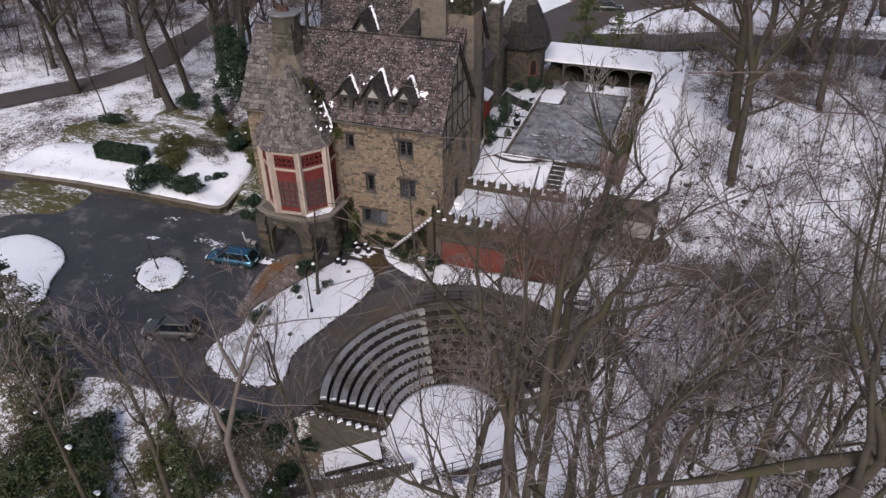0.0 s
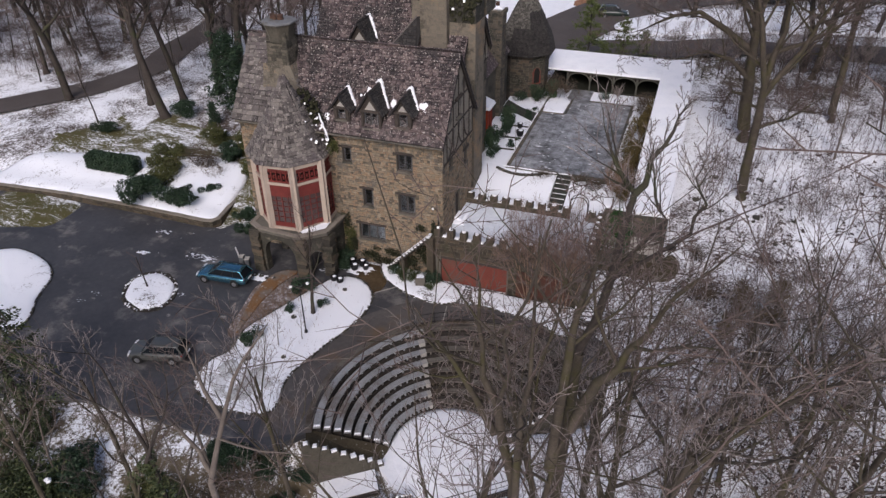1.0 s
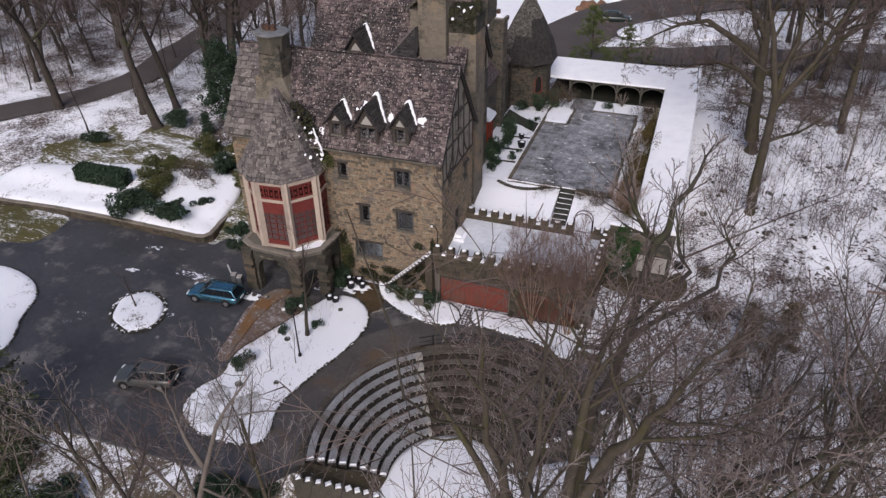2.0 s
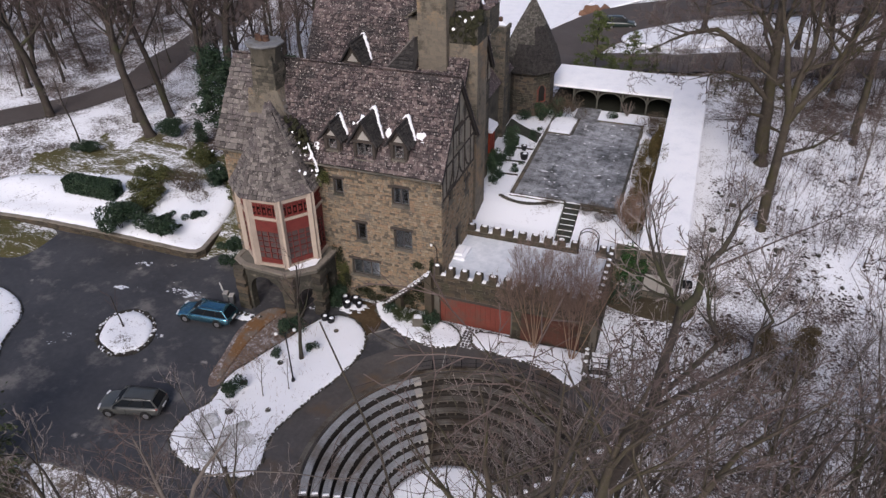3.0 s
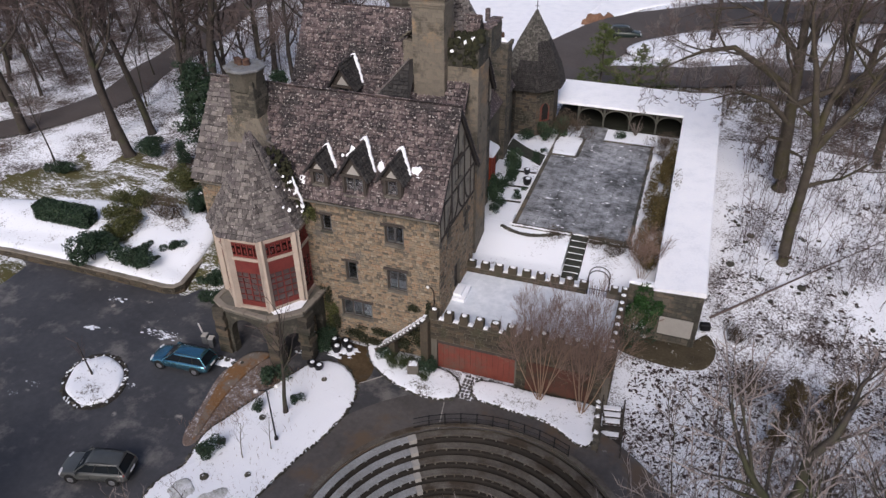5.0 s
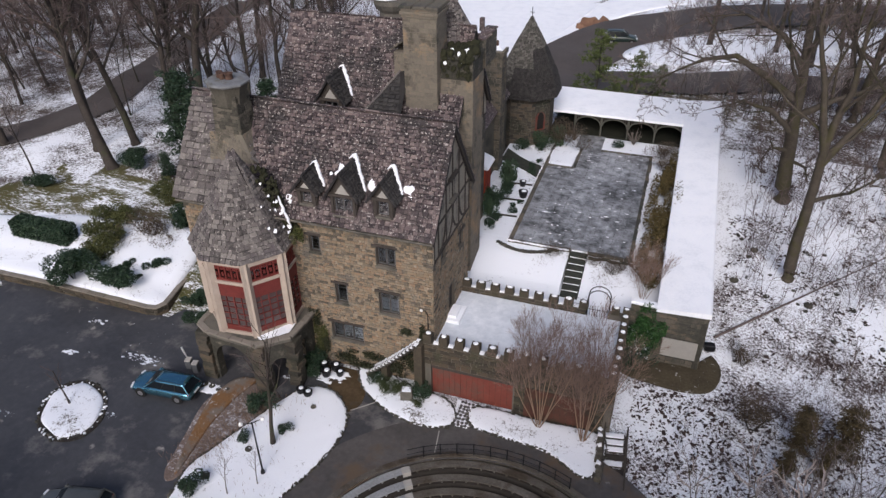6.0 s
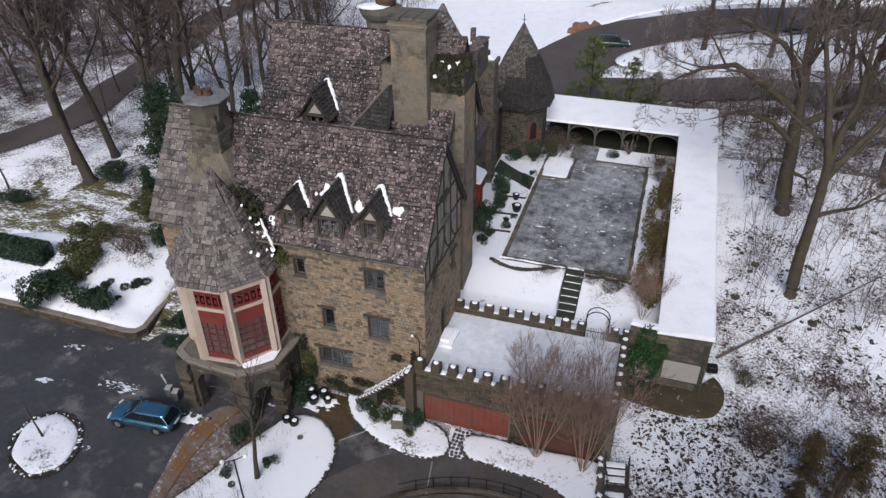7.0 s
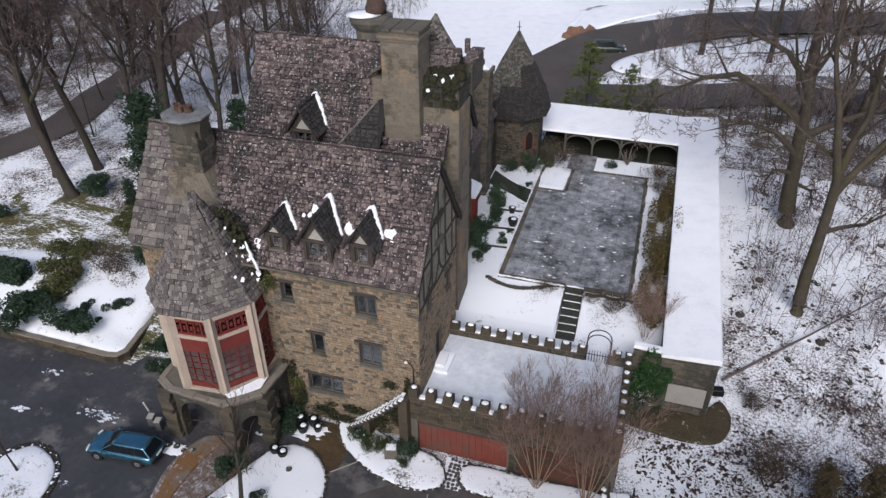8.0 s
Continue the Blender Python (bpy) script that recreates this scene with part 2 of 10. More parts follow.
M["earth"] = surface("bare_brown_earth", [(0.035, 0.028, 0.016), (0.07, 0.055, 0.032), (0.10, 0.085, 0.05)], scale=0.8, fine=8, grain=0.6, bump=0.7, dist=0.06, speck=((0.6, 0.6, 0.62), 2.2, 0.66))
M["leaf_pile"] = surface("raked_leaves", [(0.12, 0.06, 0.035), (0.22, 0.12, 0.075), (0.28, 0.17, 0.11)], scale=1.0, fine=8, grain=0.6, bump=0.8, dist=0.08)
M["mud"] = surface("wet_brown_mud", [(0.05, 0.036, 0.02), (0.095, 0.066, 0.037), (0.14, 0.10, 0.058)], scale=0.6, fine=4, rough=0.25, bump=0.15, stain=(0.06, 0.055, 0.048), stain_scale=0.5, stain_at=0.58)
M["needles"] = surface("fallen_needles", [(0.13, 0.065, 0.025), (0.23, 0.12, 0.048), (0.19, 0.115, 0.06)], scale=0.8, fine=7, grain=0.6, bump=0.6, dist=0.06, stain=(0.16, 0.135, 0.115), stain_scale=0.35, stain_at=0.53, speck=((0.34, 0.31, 0.29), 2.5, 0.63))
M["leafy"] = snowy("leafy_soil", [(0.10, 0.072, 0.058), (0.18, 0.135, 0.112), (0.24, 0.19, 0.165)], 0.22, size=0.6, fine=4.0, edge=0.14)
M["icy"] = snowy("icy_stone_court", [(0.038, 0.038, 0.037), (0.066, 0.066, 0.064), (0.10, 0.10, 0.098)], 0.19, size=0.15, fine=0.7, rough=0.38, edge=0.28)
M["bench"] = surface("weathered_bench_boards", [(0.20, 0.20, 0.20), (0.33, 0.335, 0.34), (0.46, 0.47, 0.48)], scale=0.5, fine=8, rough=0.28, bump=0.2, stain=(0.14, 0.12, 0.10), stain_scale=0.2, stain_at=0.56)
M["bench_brown"] = surface("leaf_stained_boards", [(0.075, 0.066, 0.055), (0.13, 0.115, 0.095), (0.22, 0.205, 0.18)], scale=0.6, fine=7, rough=0.4, bump=0.3, stain=(0.055, 0.042, 0.03), stain_scale=0.5, stain_at=0.52)
# Dark for wet soil and steps, and for shade between benches and under roofs.
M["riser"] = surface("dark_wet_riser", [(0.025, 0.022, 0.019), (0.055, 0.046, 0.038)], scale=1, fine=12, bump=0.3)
M["bark_moss"] = surface("mossy_bark", [(0.038, 0.031, 0.023), (0.078, 0.064, 0.048), (0.12, 0.10, 0.077)], scale=1.5, fine=16, bump=0.8, dist=0.05, stain=(0.055, 0.05, 0.022), stain_scale=0.6, stain_at=0.55)
M["bark"] = surface("grey_brown_bark", [(0.026, 0.021, 0.018), (0.055, 0.045, 0.038), (0.085, 0.072, 0.061)], scale=1.5, fine=16, bump=0.8, dist=0.05, stain=(0.043, 0.046, 0.022), stain_scale=0.5, stain_at=0.58)
M["bark_pale"] = surface("pale_bark", [(0.12, 0.10, 0.085), (0.21, 0.18, 0.155)], scale=1.5, fine=16, bump=0.6, dist=0.04)
M["whip"] = surface("reddish_grey_twigs", [(0.20, 0.168, 0.156), (0.325, 0.28, 0.263)], scale=1.0, fine=8, bump=0)
M["twig"] = surface("bare_twigs", [(0.105, 0.077, 0.070), (0.18, 0.138, 0.122)], scale=1.0, fine=8, bump=0)
M["twig_tan"] = surface("tan_twigs", [(0.25, 0.165, 0.11), (0.38, 0.265, 0.185)], scale=1.0, fine=8, bump=0)
M["twig_rose"] = surface("rosy_tan_twigs", [(0.20, 0.135, 0.105), (0.31, 0.215, 0.17)], scale=1.0, fine=8, bump=0)
M["leaf_creeper"] = surface("dark_creeper_leaf", [(0.012, 0.016, 0.007), (0.03, 0.034, 0.014), (0.055, 0.056, 0.026)], scale=2, fine=12, rough=0.6, vary=0.6, pick="island", bump=0)
M["leaf_laurel"] = surface("laurel_leaf", [(0.02, 0.045, 0.022), (0.05, 0.09, 0.045), (0.09, 0.13, 0.07)], scale=2, fine=12, rough=0.5, vary=0.6, pick="island", bump=0)
M["leaf_ivy"] = surface("ivy_leaf", [(0.010, 0.035, 0.010), (0.025, 0.075, 0.018), (0.05, 0.11, 0.03)], scale=2, fine=12, rough=0.5, vary=0.6, pick="island", bump=0)
M["leaf_olive"] = surface("olive_evergreen_leaf", [(0.022, 0.036, 0.012), (0.052, 0.072, 0.026), (0.095, 0.105, 0.045)], scale=2, fine=12, rough=0.55, vary=0.6, pick="island", bump=0)
M["leaf_pine"] = surface("pine_needle", [(0.045, 0.07, 0.02), (0.10, 0.13, 0.035), (0.16, 0.18, 0.06)], scale=2, fine=12, rough=0.6, vary=0.6, pick="island", bump=0)
M["leaf"] = surface("evergreen_leaf", [(0.010, 0.026, 0.015), (0.027, 0.055, 0.029), (0.056, 0.088, 0.045)], scale=2, fine=12, rough=0.5, vary=0.6, pick="island", bump=0)
M["leaf_yellow"] = surface("yellow_green_leaf", [(0.035, 0.045, 0.012), (0.078, 0.088, 0.025), (0.125, 0.12, 0.04)], scale=2, fine=12, rough=0.6, vary=0.6, pick="island", bump=0)
M["sootstones"] = surface("soot_dark_stones", [(0.03, 0.028, 0.022), (0.07, 0.064, 0.05), (0.12, 0.108, 0.083), (0.19, 0.165, 0.125)], scale=1.6, fine=7, grain=0.5, vary=0.5, pick="island", bump=0.6)
# Dark stone for sooty masonry; on the porch arches its dark imitates shade.
M["soot"] = surface("soot_dark_stone", [(0.03, 0.029, 0.023), (0.06, 0.057, 0.045), (0.105, 0.096, 0.076)], scale=1.3, fine=7, grain=0.55, bump=0.6, stain=(0.17, 0.15, 0.115), stain_scale=1.0, stain_at=0.62)
M["litter"] = surface("dead_leaf", [(0.035, 0.024, 0.024), (0.07, 0.048, 0.045), (0.11, 0.078, 0.068)], scale=2, fine=12, rough=0.85, vary=0.5, pick="island", bump=0)
M["leaf_hedge"] = surface("olive_brown_hedge_leaf", [(0.045, 0.035, 0.010), (0.10, 0.075, 0.024), (0.155, 0.115, 0.045)], scale=2, fine=12, rough=0.8, vary=0.6, pick="island", bump=0)
M["leaf_brown"] = surface("dry_brown_leaf", [(0.055, 0.04, 0.026), (0.105, 0.078, 0.052), (0.15, 0.115, 0.08)], scale=2, fine=12, rough=0.8, vary=0.6, pick="island", bump=0)
M["casement"] = plain("grey_metal_casement", (0.15, 0.155, 0.16), rough=0.5)
M["concrete"] = surface("pale_concrete", [(0.36, 0.34, 0.31), (0.45, 0.43, 0.39)], scale=1.5, fine=18, bump=0.15)
M["car_blue"] = plain("teal_blue_car_paint", (0.13, 0.36, 0.48), rough=0.2, metal=0.9, coat=1.0)
M["car_grey"] = plain("grey_car_paint", (0.10, 0.105, 0.10), rough=0.35, metal=0.3, coat=0.8)
M["car_green"] = plain("dark_green_car_paint", (0.02, 0.035, 0.03), rough=0.3, coat=0.8)
M["car_glass"] = plain("dark_car_glass", (0.012, 0.016, 0.02), rough=0.06)
M["rubber"] = plain("tyre_rubber", (0.02, 0.02, 0.02), rough=0.85)
M["alloy"] = plain("alloy_rim", (0.45, 0.46, 0.48), rough=0.35, metal=0.8)
M["lamp_red"] = plain("red_tail_lamp", (0.35, 0.02, 0.02), rough=0.25)
M["lamp_clear"] = plain("clear_headlamp", (0.6, 0.62, 0.65), rough=0.15)
M["white_paint"] = plain("white_paint", (0.75, 0.75, 0.74), rough=0.6)
# Opaque grey-mauve pane colour imitates the sky mirrored in the bay.
M["bay_glass"] = plain("dusty_old_glass", (0.105, 0.08, 0.078), rough=0.12, coat=0.8)
M["flag"] = surface("tan_coping_stone", [(0.16, 0.14, 0.115), (0.25, 0.22, 0.18), (0.32, 0.285, 0.24)], scale=1.2, fine=10, grain=0.55, bump=0.4, vary=0.3, pick="object")
M["void"] = plain("dark_interior", (0.02, 0.018, 0.016), rough=0.95)
M["leaf_rust"] = surface("withered_needle", [(0.05, 0.037, 0.018), (0.10, 0.074, 0.036), (0.15, 0.115, 0.06)], scale=2, fine=12, rough=0.8, vary=0.6, pick="island", bump=0)
M["brownstones"] = surface("mossy_brown_stones", [(0.028, 0.026, 0.019), (0.055, 0.047, 0.034), (0.088, 0.070, 0.048), (0.115, 0.082, 0.053)], scale=1.0, fine=8, grain=0.55, vary=0.5, pick="island", bump=0.6, stain=(0.05, 0.048, 0.028), stain_scale=0.6, stain_at=0.58)
M["bed_moss"] = snowy("mossy_bed", [(0.05, 0.055, 0.016), (0.10, 0.10, 0.04), (0.13, 0.12, 0.07)], 0.70, size=0.35, fine=2.5, edge=0.26)


# ---- building kit ----
class Geo:
    """Collects faces for one mesh."""

    def __init__(self):
        self.v, self.f = [], []

    def add(self, v, f):
        o = len(self.v)
        self.v += [tuple(p) for p in v]
        self.f += [tuple(i + o for i in q) for q in f]
        return self

    def box(self, x0, y0, z0, x1, y1, z1):
        x0, x1 = min(x0, x1), max(x0, x1)
        y0, y1 = min(y0, y1), max(y0, y1)
        z0, z1 = min(z0, z1), max(z0, z1)
        return self.add([(x0, y0, z0), (x1, y0, z0), (x1, y1, z0), (x0, y1, z0), (x0, y0, z1), (x1, y0, z1), (x1, y1, z1), (x0, y1, z1)], BOX)

    def slab(self, m, sx, sy, sz):
        """A box of that size about the middle of the pose m."""
        c = [m @ Vector((a * sx / 2, b * sy / 2, d * sz / 2)) for d in (-1, 1) for a, b in ((-1, -1), (1, -1), (1, 1), (-1, 1))]
        return self.add(c, BOX)

    def soft(self, m, sx, sy, sz, bev, rough=0.0):
        """A box with a chamfered top face (its +z); rough shifts its corners unevenly."""
        hx, hy, hz = sx / 2, sy / 2, sz / 2
        b = min(bev, hx * 0.6, hy * 0.6, sz * 0.8)
        rows = [(hx, hy, -hz), (hx, hy, hz - b), (hx - b, hy - b, hz)]
        v = [m @ Vector((a * p, c * q, r)) for p, q, r in rows for a, c in ((-1, -1), (1, -1), (1, 1), (-1, 1))]
        if rough:
            k = len(self.v)
            ax, ay = m.col[0].to_3d(), m.col[1].to_3d()
            sh = [(noise.noise(Vector((k * 0.37, i * 7.3, 1.7))) * rough, noise.noise(Vector((k * 0.37, i * 7.3, 9.1))) * rough) for i in range(4)]
            v = [p + ax * sh[i % 4][0] + ay * sh[i % 4][1] for i, p in enumerate(v)]
        f = [(3, 2, 1, 0), (8, 9, 10, 11)]
        for k in (0, 4):
            f += [(k + i, k + (i + 1) % 4, k + 4 + (i + 1) % 4, k + 4 + i) for i in range(4)]
        return self.add(v, f)

    def prism(self, outline, z0, z1):
        """An upright prism over an outline that runs counter-clockwise."""
        n = len(outline)
        v = [(x, y, z0) for x, y in outline] + [(x, y, z1) for x, y in outline]
        return self.add(v, [tuple(range(n - 1, -1, -1)), tuple(range(n, 2 * n))] + [(i, (i + 1) % n, n + (i + 1) % n, n + i) for i in range(n)])

    def sweep(self, outline, m, depth):
        """An outline in m's xz plane, pushed along m's y."""
        n = len(outline)
        v = [m @ Vector((x, 0, z)) for x, z in outline] + [m @ Vector((x, depth, z)) for x, z in outline]
        return self.add(v, [tuple(range(n)), tuple(range(2 * n - 1, n - 1, -1))] + [((i + 1) % n, i, n + i, n + (i + 1) % n) for i in range(n)])

    def tube(self, pts, radii, n=6, cap=True):
        pts = [Vector(p) for p in pts]
        v, f = [], []
        side = None
        for i, p in enumerate(pts):
            d = (pts[min(i + 1, len(pts) - 1)] - pts[max(i - 1, 0)]).normalized()
            if side is None:
                side = d.orthogonal().normalized()
            side = (side - d * side.dot(d)).normalized()
            up = d.cross(side)
            r = radii[i] if isinstance(radii, (list, tuple)) else radii
            v += [p + (side * math.cos(2 * math.pi * k / n) + up * math.sin(2 * math.pi * k / n)) * r for k in range(n)]
        for i in range(len(pts) - 1):
            f += [(i * n + k, i * n + (k + 1) % n, (i + 1) * n + (k + 1) % n, (i + 1) * n + k) for k in range(n)]
        if cap:
            f += [tuple(range(n - 1, -1, -1)), tuple(range(len(v) - n, len(v)))]
        return self.add(v, f)

    def spike(self, a, b, r):
        """A three-sided sliver that tapers from a to its point at b."""
        a, b = Vector(a), Vector(b)
        side = (b - a).orthogonal().normalized() * r
        up = (b - a).normalized().cross(side)
        return self.add([a + side, a - side * 0.5 + up * 0.87, a - side * 0.5 - up * 0.87, b], [(0, 1, 3), (1, 2, 3), (2, 0, 3)])

    def lathe(self, profile, n=16, at=(0, 0, 0), spin=0.0):
        """Rings of (radius, height) about the upright axis at that place."""
        v, f = [], []
        for r, z in profile:
            v += [(at[0] + r * math.cos(spin + 2 * math.pi * k / n), at[1] + r * math.sin(spin + 2 * math.pi * k / n), at[2] + z) for k in range(n)]
        for i in range(len(profile) - 1):
            f += [(i * n + k, i * n + (k + 1) % n, (i + 1) * n + (k + 1) % n, (i + 1) * n + k) for k in range(n)]
        f += [tuple(range(n - 1, -1, -1)), tuple(range(len(v) - n, len(v)))]
        return self.add(v, f)


BOX = [(3, 2, 1, 0), (4, 5, 6, 7), (0, 1, 5, 4), (1, 2, 6, 5), (2, 3, 7, 6), (3, 0, 4, 7)]


def mesh_of(name, g, material, smooth=False):
    me = bpy.data.meshes.new(name)
    me.from_pydata(g.v, [], g.f)
    me.update()
    me.materials.append(material)
    if smooth:
        me.polygons.foreach_set("use_smooth", [True] * len(me.polygons))
    return me


def part(name, g, material, parent=None, label="", smooth=False, kind=""):
    ob = new(name, mesh_of(name, g, material, smooth))
    ob.parent = parent
    if parent is not None and parent.name in IN_PLACE:
        ob.matrix_parent_inverse = parent.matrix_basis.inverted()
    if label or kind:
        tagged(ob, label=label, kind=kind)
    return ob


IN_PLACE = set()


def thing(name, at, label, category, group="", turn=0.0, in_place=False):
    """The Empty of a thing at its base. in_place: its parts are drawn where they stand, not about the base."""
    ob = new(name)
    if in_place:
        IN_PLACE.add(ob.name)
    ob.matrix_basis = pose(*at, 0, 0, turn)
    ob.empty_display_size = 0.3
    return tagged(ob, label, category, group)


def holed(g, m, w, h, depth, holes):
    """A wall in m's xz plane, depth along m's y, with rectangular holes (x0, z0, x1, z1) through it, as one closed skin."""
    xs = sorted({0, w} | {min(max(c, 0), w) for q in holes for c in (q[0], q[2])})
    zs = sorted({0, h} | {min(max(c, 0), h) for q in holes for c in (q[1], q[3])})
    nx, nz = len(xs), len(zs)

    def full(i, k):
        if not (0 <= i < nx - 1 and 0 <= k < nz - 1):
            return False
        x, z = (xs[i] + xs[i + 1]) / 2, (zs[k] + zs[k + 1]) / 2
        return not any(q[0] < x < q[2] and q[1] < z < q[3] for q in holes)

    v = [m @ Vector((x, y, z)) for y in (0, depth) for z in zs for x in xs]
    at = lambda i, k, back: back * nx * nz + k * nx + i
    f = []
    for i in range(nx - 1):
        for k in range(nz - 1):
            if not full(i, k):
                continue
            c = [(i, k), (i + 1, k), (i + 1, k + 1), (i, k + 1)]
            f += [tuple(at(*p, 0) for p in c), tuple(at(*p, 1) for p in reversed(c))]
            for (p, q), (di, dk) in zip(zip(c, c[1:] + c[:1]), ((0, -1), (1, 0), (0, 1), (-1, 0))):
                if not full(i + di, k + dk):
                    f.append((at(*q, 0), at(*p, 0), at(*p, 1), at(*q, 1)))
    return g.add(v, f)


def courses(rng, w, h, holes, low, high, short, long):
    """Stones laid in rough courses over a wall face, round its holes: (x, z, width, height)."""
    z, out = 0.0, []
    while z < h - 0.05:
        c = min(rng.uniform(low, high), h - z)
        cuts = [(0.0, w)]
        for q in holes:
            if q[1] < z + c * 0.6 and q[3] > z + c * 0.4:
                cuts = [p for a, b in cuts for p in ((a, min(b, q[0])), (max(a, q[2]), b)) if p[1] - p[0] > 0.06]
        for a, b in cuts:
            x = a
            while x < b - 0.02:
                s = rng.uniform(short, long)
                if b - x - s < short * 0.6:
                    s = b - x
                if s > 0.55 and c > 0.3 and rng.random() < 0.35:
                    out += [(x, z, s, c * 0.5), (x, z + c * 0.5, s, c * 0.5)]
                else:
                    out.append((x, z, s, c))
                x += s
        z += c
    return out


def lay_stones(rng, g, m, w, h, holes, low=0.2, high=0.36, short=0.3, long=0.8, proud=0.05, chosen=None):
    """Stones on the outer face of a wall whose outside looks along m's -y; those that chosen() takes come back as poses with sizes."""
    out = []
    for x, z, s, c in courses(rng, w, h, holes, low, high, short, long):
        p = proud * rng.uniform(0.5, 1.0)
        q = m @ Matrix.Translation((x + s / 2, 0.0, z + c / 2)) @ pose(0, 0, 0, 90, 0, 0) @ pose(0, 0, 0, rng.uniform(-1.0, 1.0), rng.uniform(-1.0, 1.0), rng.uniform(-0.7, 0.7))
        size = (s - 0.022, c - 0.022, p * 2)
        if chosen and chosen(x, z):
            out.append((q, size))
        else:
            g.soft(q, *size, 0.02, 0.07)
    return out


def lay_slates(rng, g, m, length, span, course=0.27, short=0.26, long=0.48, thick=0.085, chosen=None):
    """Slates on a slope: m's x runs along the eave, m's y up the slope, m's z outwards. span(v) gives the ends at height v."""
    out = []
    v = 0.0
    while v < length - 0.03:
        c = course * rng.uniform(0.85, 1.15) * (1.15 - 0.3 * v / length)
        a, b = span(v + 0.03)
        x = a - rng.uniform(0, 0.08)
        while x < b - 0.03:
            s = rng.uniform(short, long)
            if b - x - s < short * 0.5:
                s = b - x
            lift = rng.uniform(0.0, 0.025)
            hgt = c * rng.uniform(0.90, 0.97)
            q = m @ Matrix.Translation((x + s / 2, v + c / 2 + rng.uniform(-0.012, 0.012), thick * 0.6 + lift)) @ pose(0, 0, 0, rng.uniform(-8, -3), rng.uniform(-2.5, 2.5), rng.uniform(-2, 2))
            size = (s - rng.uniform(0.015, 0.035), hgt, thick * rng.uniform(0.8, 1.3))
            if chosen and chosen(x, v):
                out.append((q, size))
            else:
                g.soft(q, *size, 0.04, 0.075)
            x += s
        v += c
    return out


PIECES = []


def later(name, rows, material, parent):
    """Pieces to be set as objects of their own at the end of the file."""
    PIECES.append((name, rows, material, parent))


def slope_pose(eave_left, eave_right, up_point):
    """The pose of a roof plane: x along the eave, y up the slope."""
    o = Vector(eave_left)
    x = (Vector(eave_right) - o).normalized()
    y = Vector(up_point) - o
    y = (y - x * y.dot(x)).normalized()
    z = x.cross(y)
    m = Matrix((x, y, z)).transposed().to_4x4()
    m.translation = o
    return m


def smooth_loop(pts, k=5):
    """A closed line through the points, rounded."""
    out, n = [], len(pts)
    for i in range(n):
        p0, p1, p2, p3 = (Vector(pts[(i + j) % n]) for j in (-1, 0, 1, 2))
        for s in range(k):
            t = s / k
            out.append(0.5 * ((2 * p1) + (p2 - p0) * t + (2 * p0 - 5 * p1 + 4 * p2 - p3) * t * t + (3 * p1 - p0 - 3 * p2 + p3) * t ** 3))
    return out


def smooth_line(pts, k=6):
    out = []
    for i in range(len(pts) - 1):
        p0, p1, p2, p3 = (Vector(pts[min(max(i + j, 0), len(pts) - 1)]) for j in (-1, 0, 1, 2))
        for s in range(k):
            t = s / k
            out.append(0.5 * ((2 * p1) + (p2 - p0) * t + (2 * p0 - 5 * p1 + 4 * p2 - p3) * t * t + (3 * p1 - p0 - 3 * p2 + p3) * t ** 3))
    return out + [Vector(pts[-1])]


# ---- the lie of the land ----
def table(v, rows):
    return float(np.interp(v, [r[0] for r in rows], [r[1] for r in rows]))


LEFT = [(-60, -8), (0, -5), (16, -2.2), (24, -0.4), (28, -0.12), (49.2, -0.12), (53, 0.8), (58, 1.5), (65, 1.9), (90, 2.6), (150, 5), (400, 14), (1500, 30)]
RIGHT = [(-60, -13), (0, -7.5), (15, -6), (28, -4.0), (38, -2.0), (46, -0.4), (53, 0.3), (65, 2.4), (80, 4.0), (105, 5.4), (150, 6.5), (400, 14), (1500, 30)]
BOWL, STAGE_C = Vector((-11.25, 33.25)), Vector((-12.1, 33.35))
RIM, STAGE_R, STAGE_Z = 9.75, 4.1, -3.6


def land(x, y):
    k = min(max((x + 26) / 24, 0), 1)
    k = k * k * (3 - 2 * k)
    z = table(y, LEFT) * (1 - k) + table(y, RIGHT) * k
    if x > 4:
        z -= (x - 4) * 0.06 * min(max((90 - y) / 30, 0), 1)
    r = (Vector((x, y)) - BOWL).length
    side = 1.0
    if x > BOWL.x and r > 4.6:
        side = min(max((math.degrees(math.atan2(y - BOWL.y, x - BOWL.x)) - 24) / 11, 0), 1)
    if r < 13.5 and y > 27:
        flat = min(max((13.5 - r) / 1.2, 0), 1) * min(max((y - 27) / 2.5, 0), 1) * side
        z = z * (1 - flat) + (-0.12) * flat
    if r < 10.5:
        dip = min(max((10.5 - r) / 1.2, 0), 1) * side
        z = z * (1 - dip) + min(z, -4.05) * dip
    if y < 29 and -24 < x < -3 and y > 20:
        e = min(max((29 - y) / 2, 0), 1) * min(max((y - 20) / 4, 0), 1) * min(max((x + 24) / 3, 0), 1) * min(max((-3 - x) / 3, 0), 1)
        z = z * (1 - e) + min(z, -4.05) * e
    rough = noise.noise(Vector((x * 0.12, y * 0.12, 0))) * 0.5 + noise.noise(Vector((x * 0.5, y * 0.5, 3))) * 0.10
    open_ = 1.0 if (x > 2 or y > 60 or y < 18 or x < -56) else 0.12
    if y > 60 and -46 < x < 2 and y < 92:
        open_ = 0.1
    if RIM - 1 < r < 13 and y > 28:
        open_ = 0.0
    return z + rough * open_


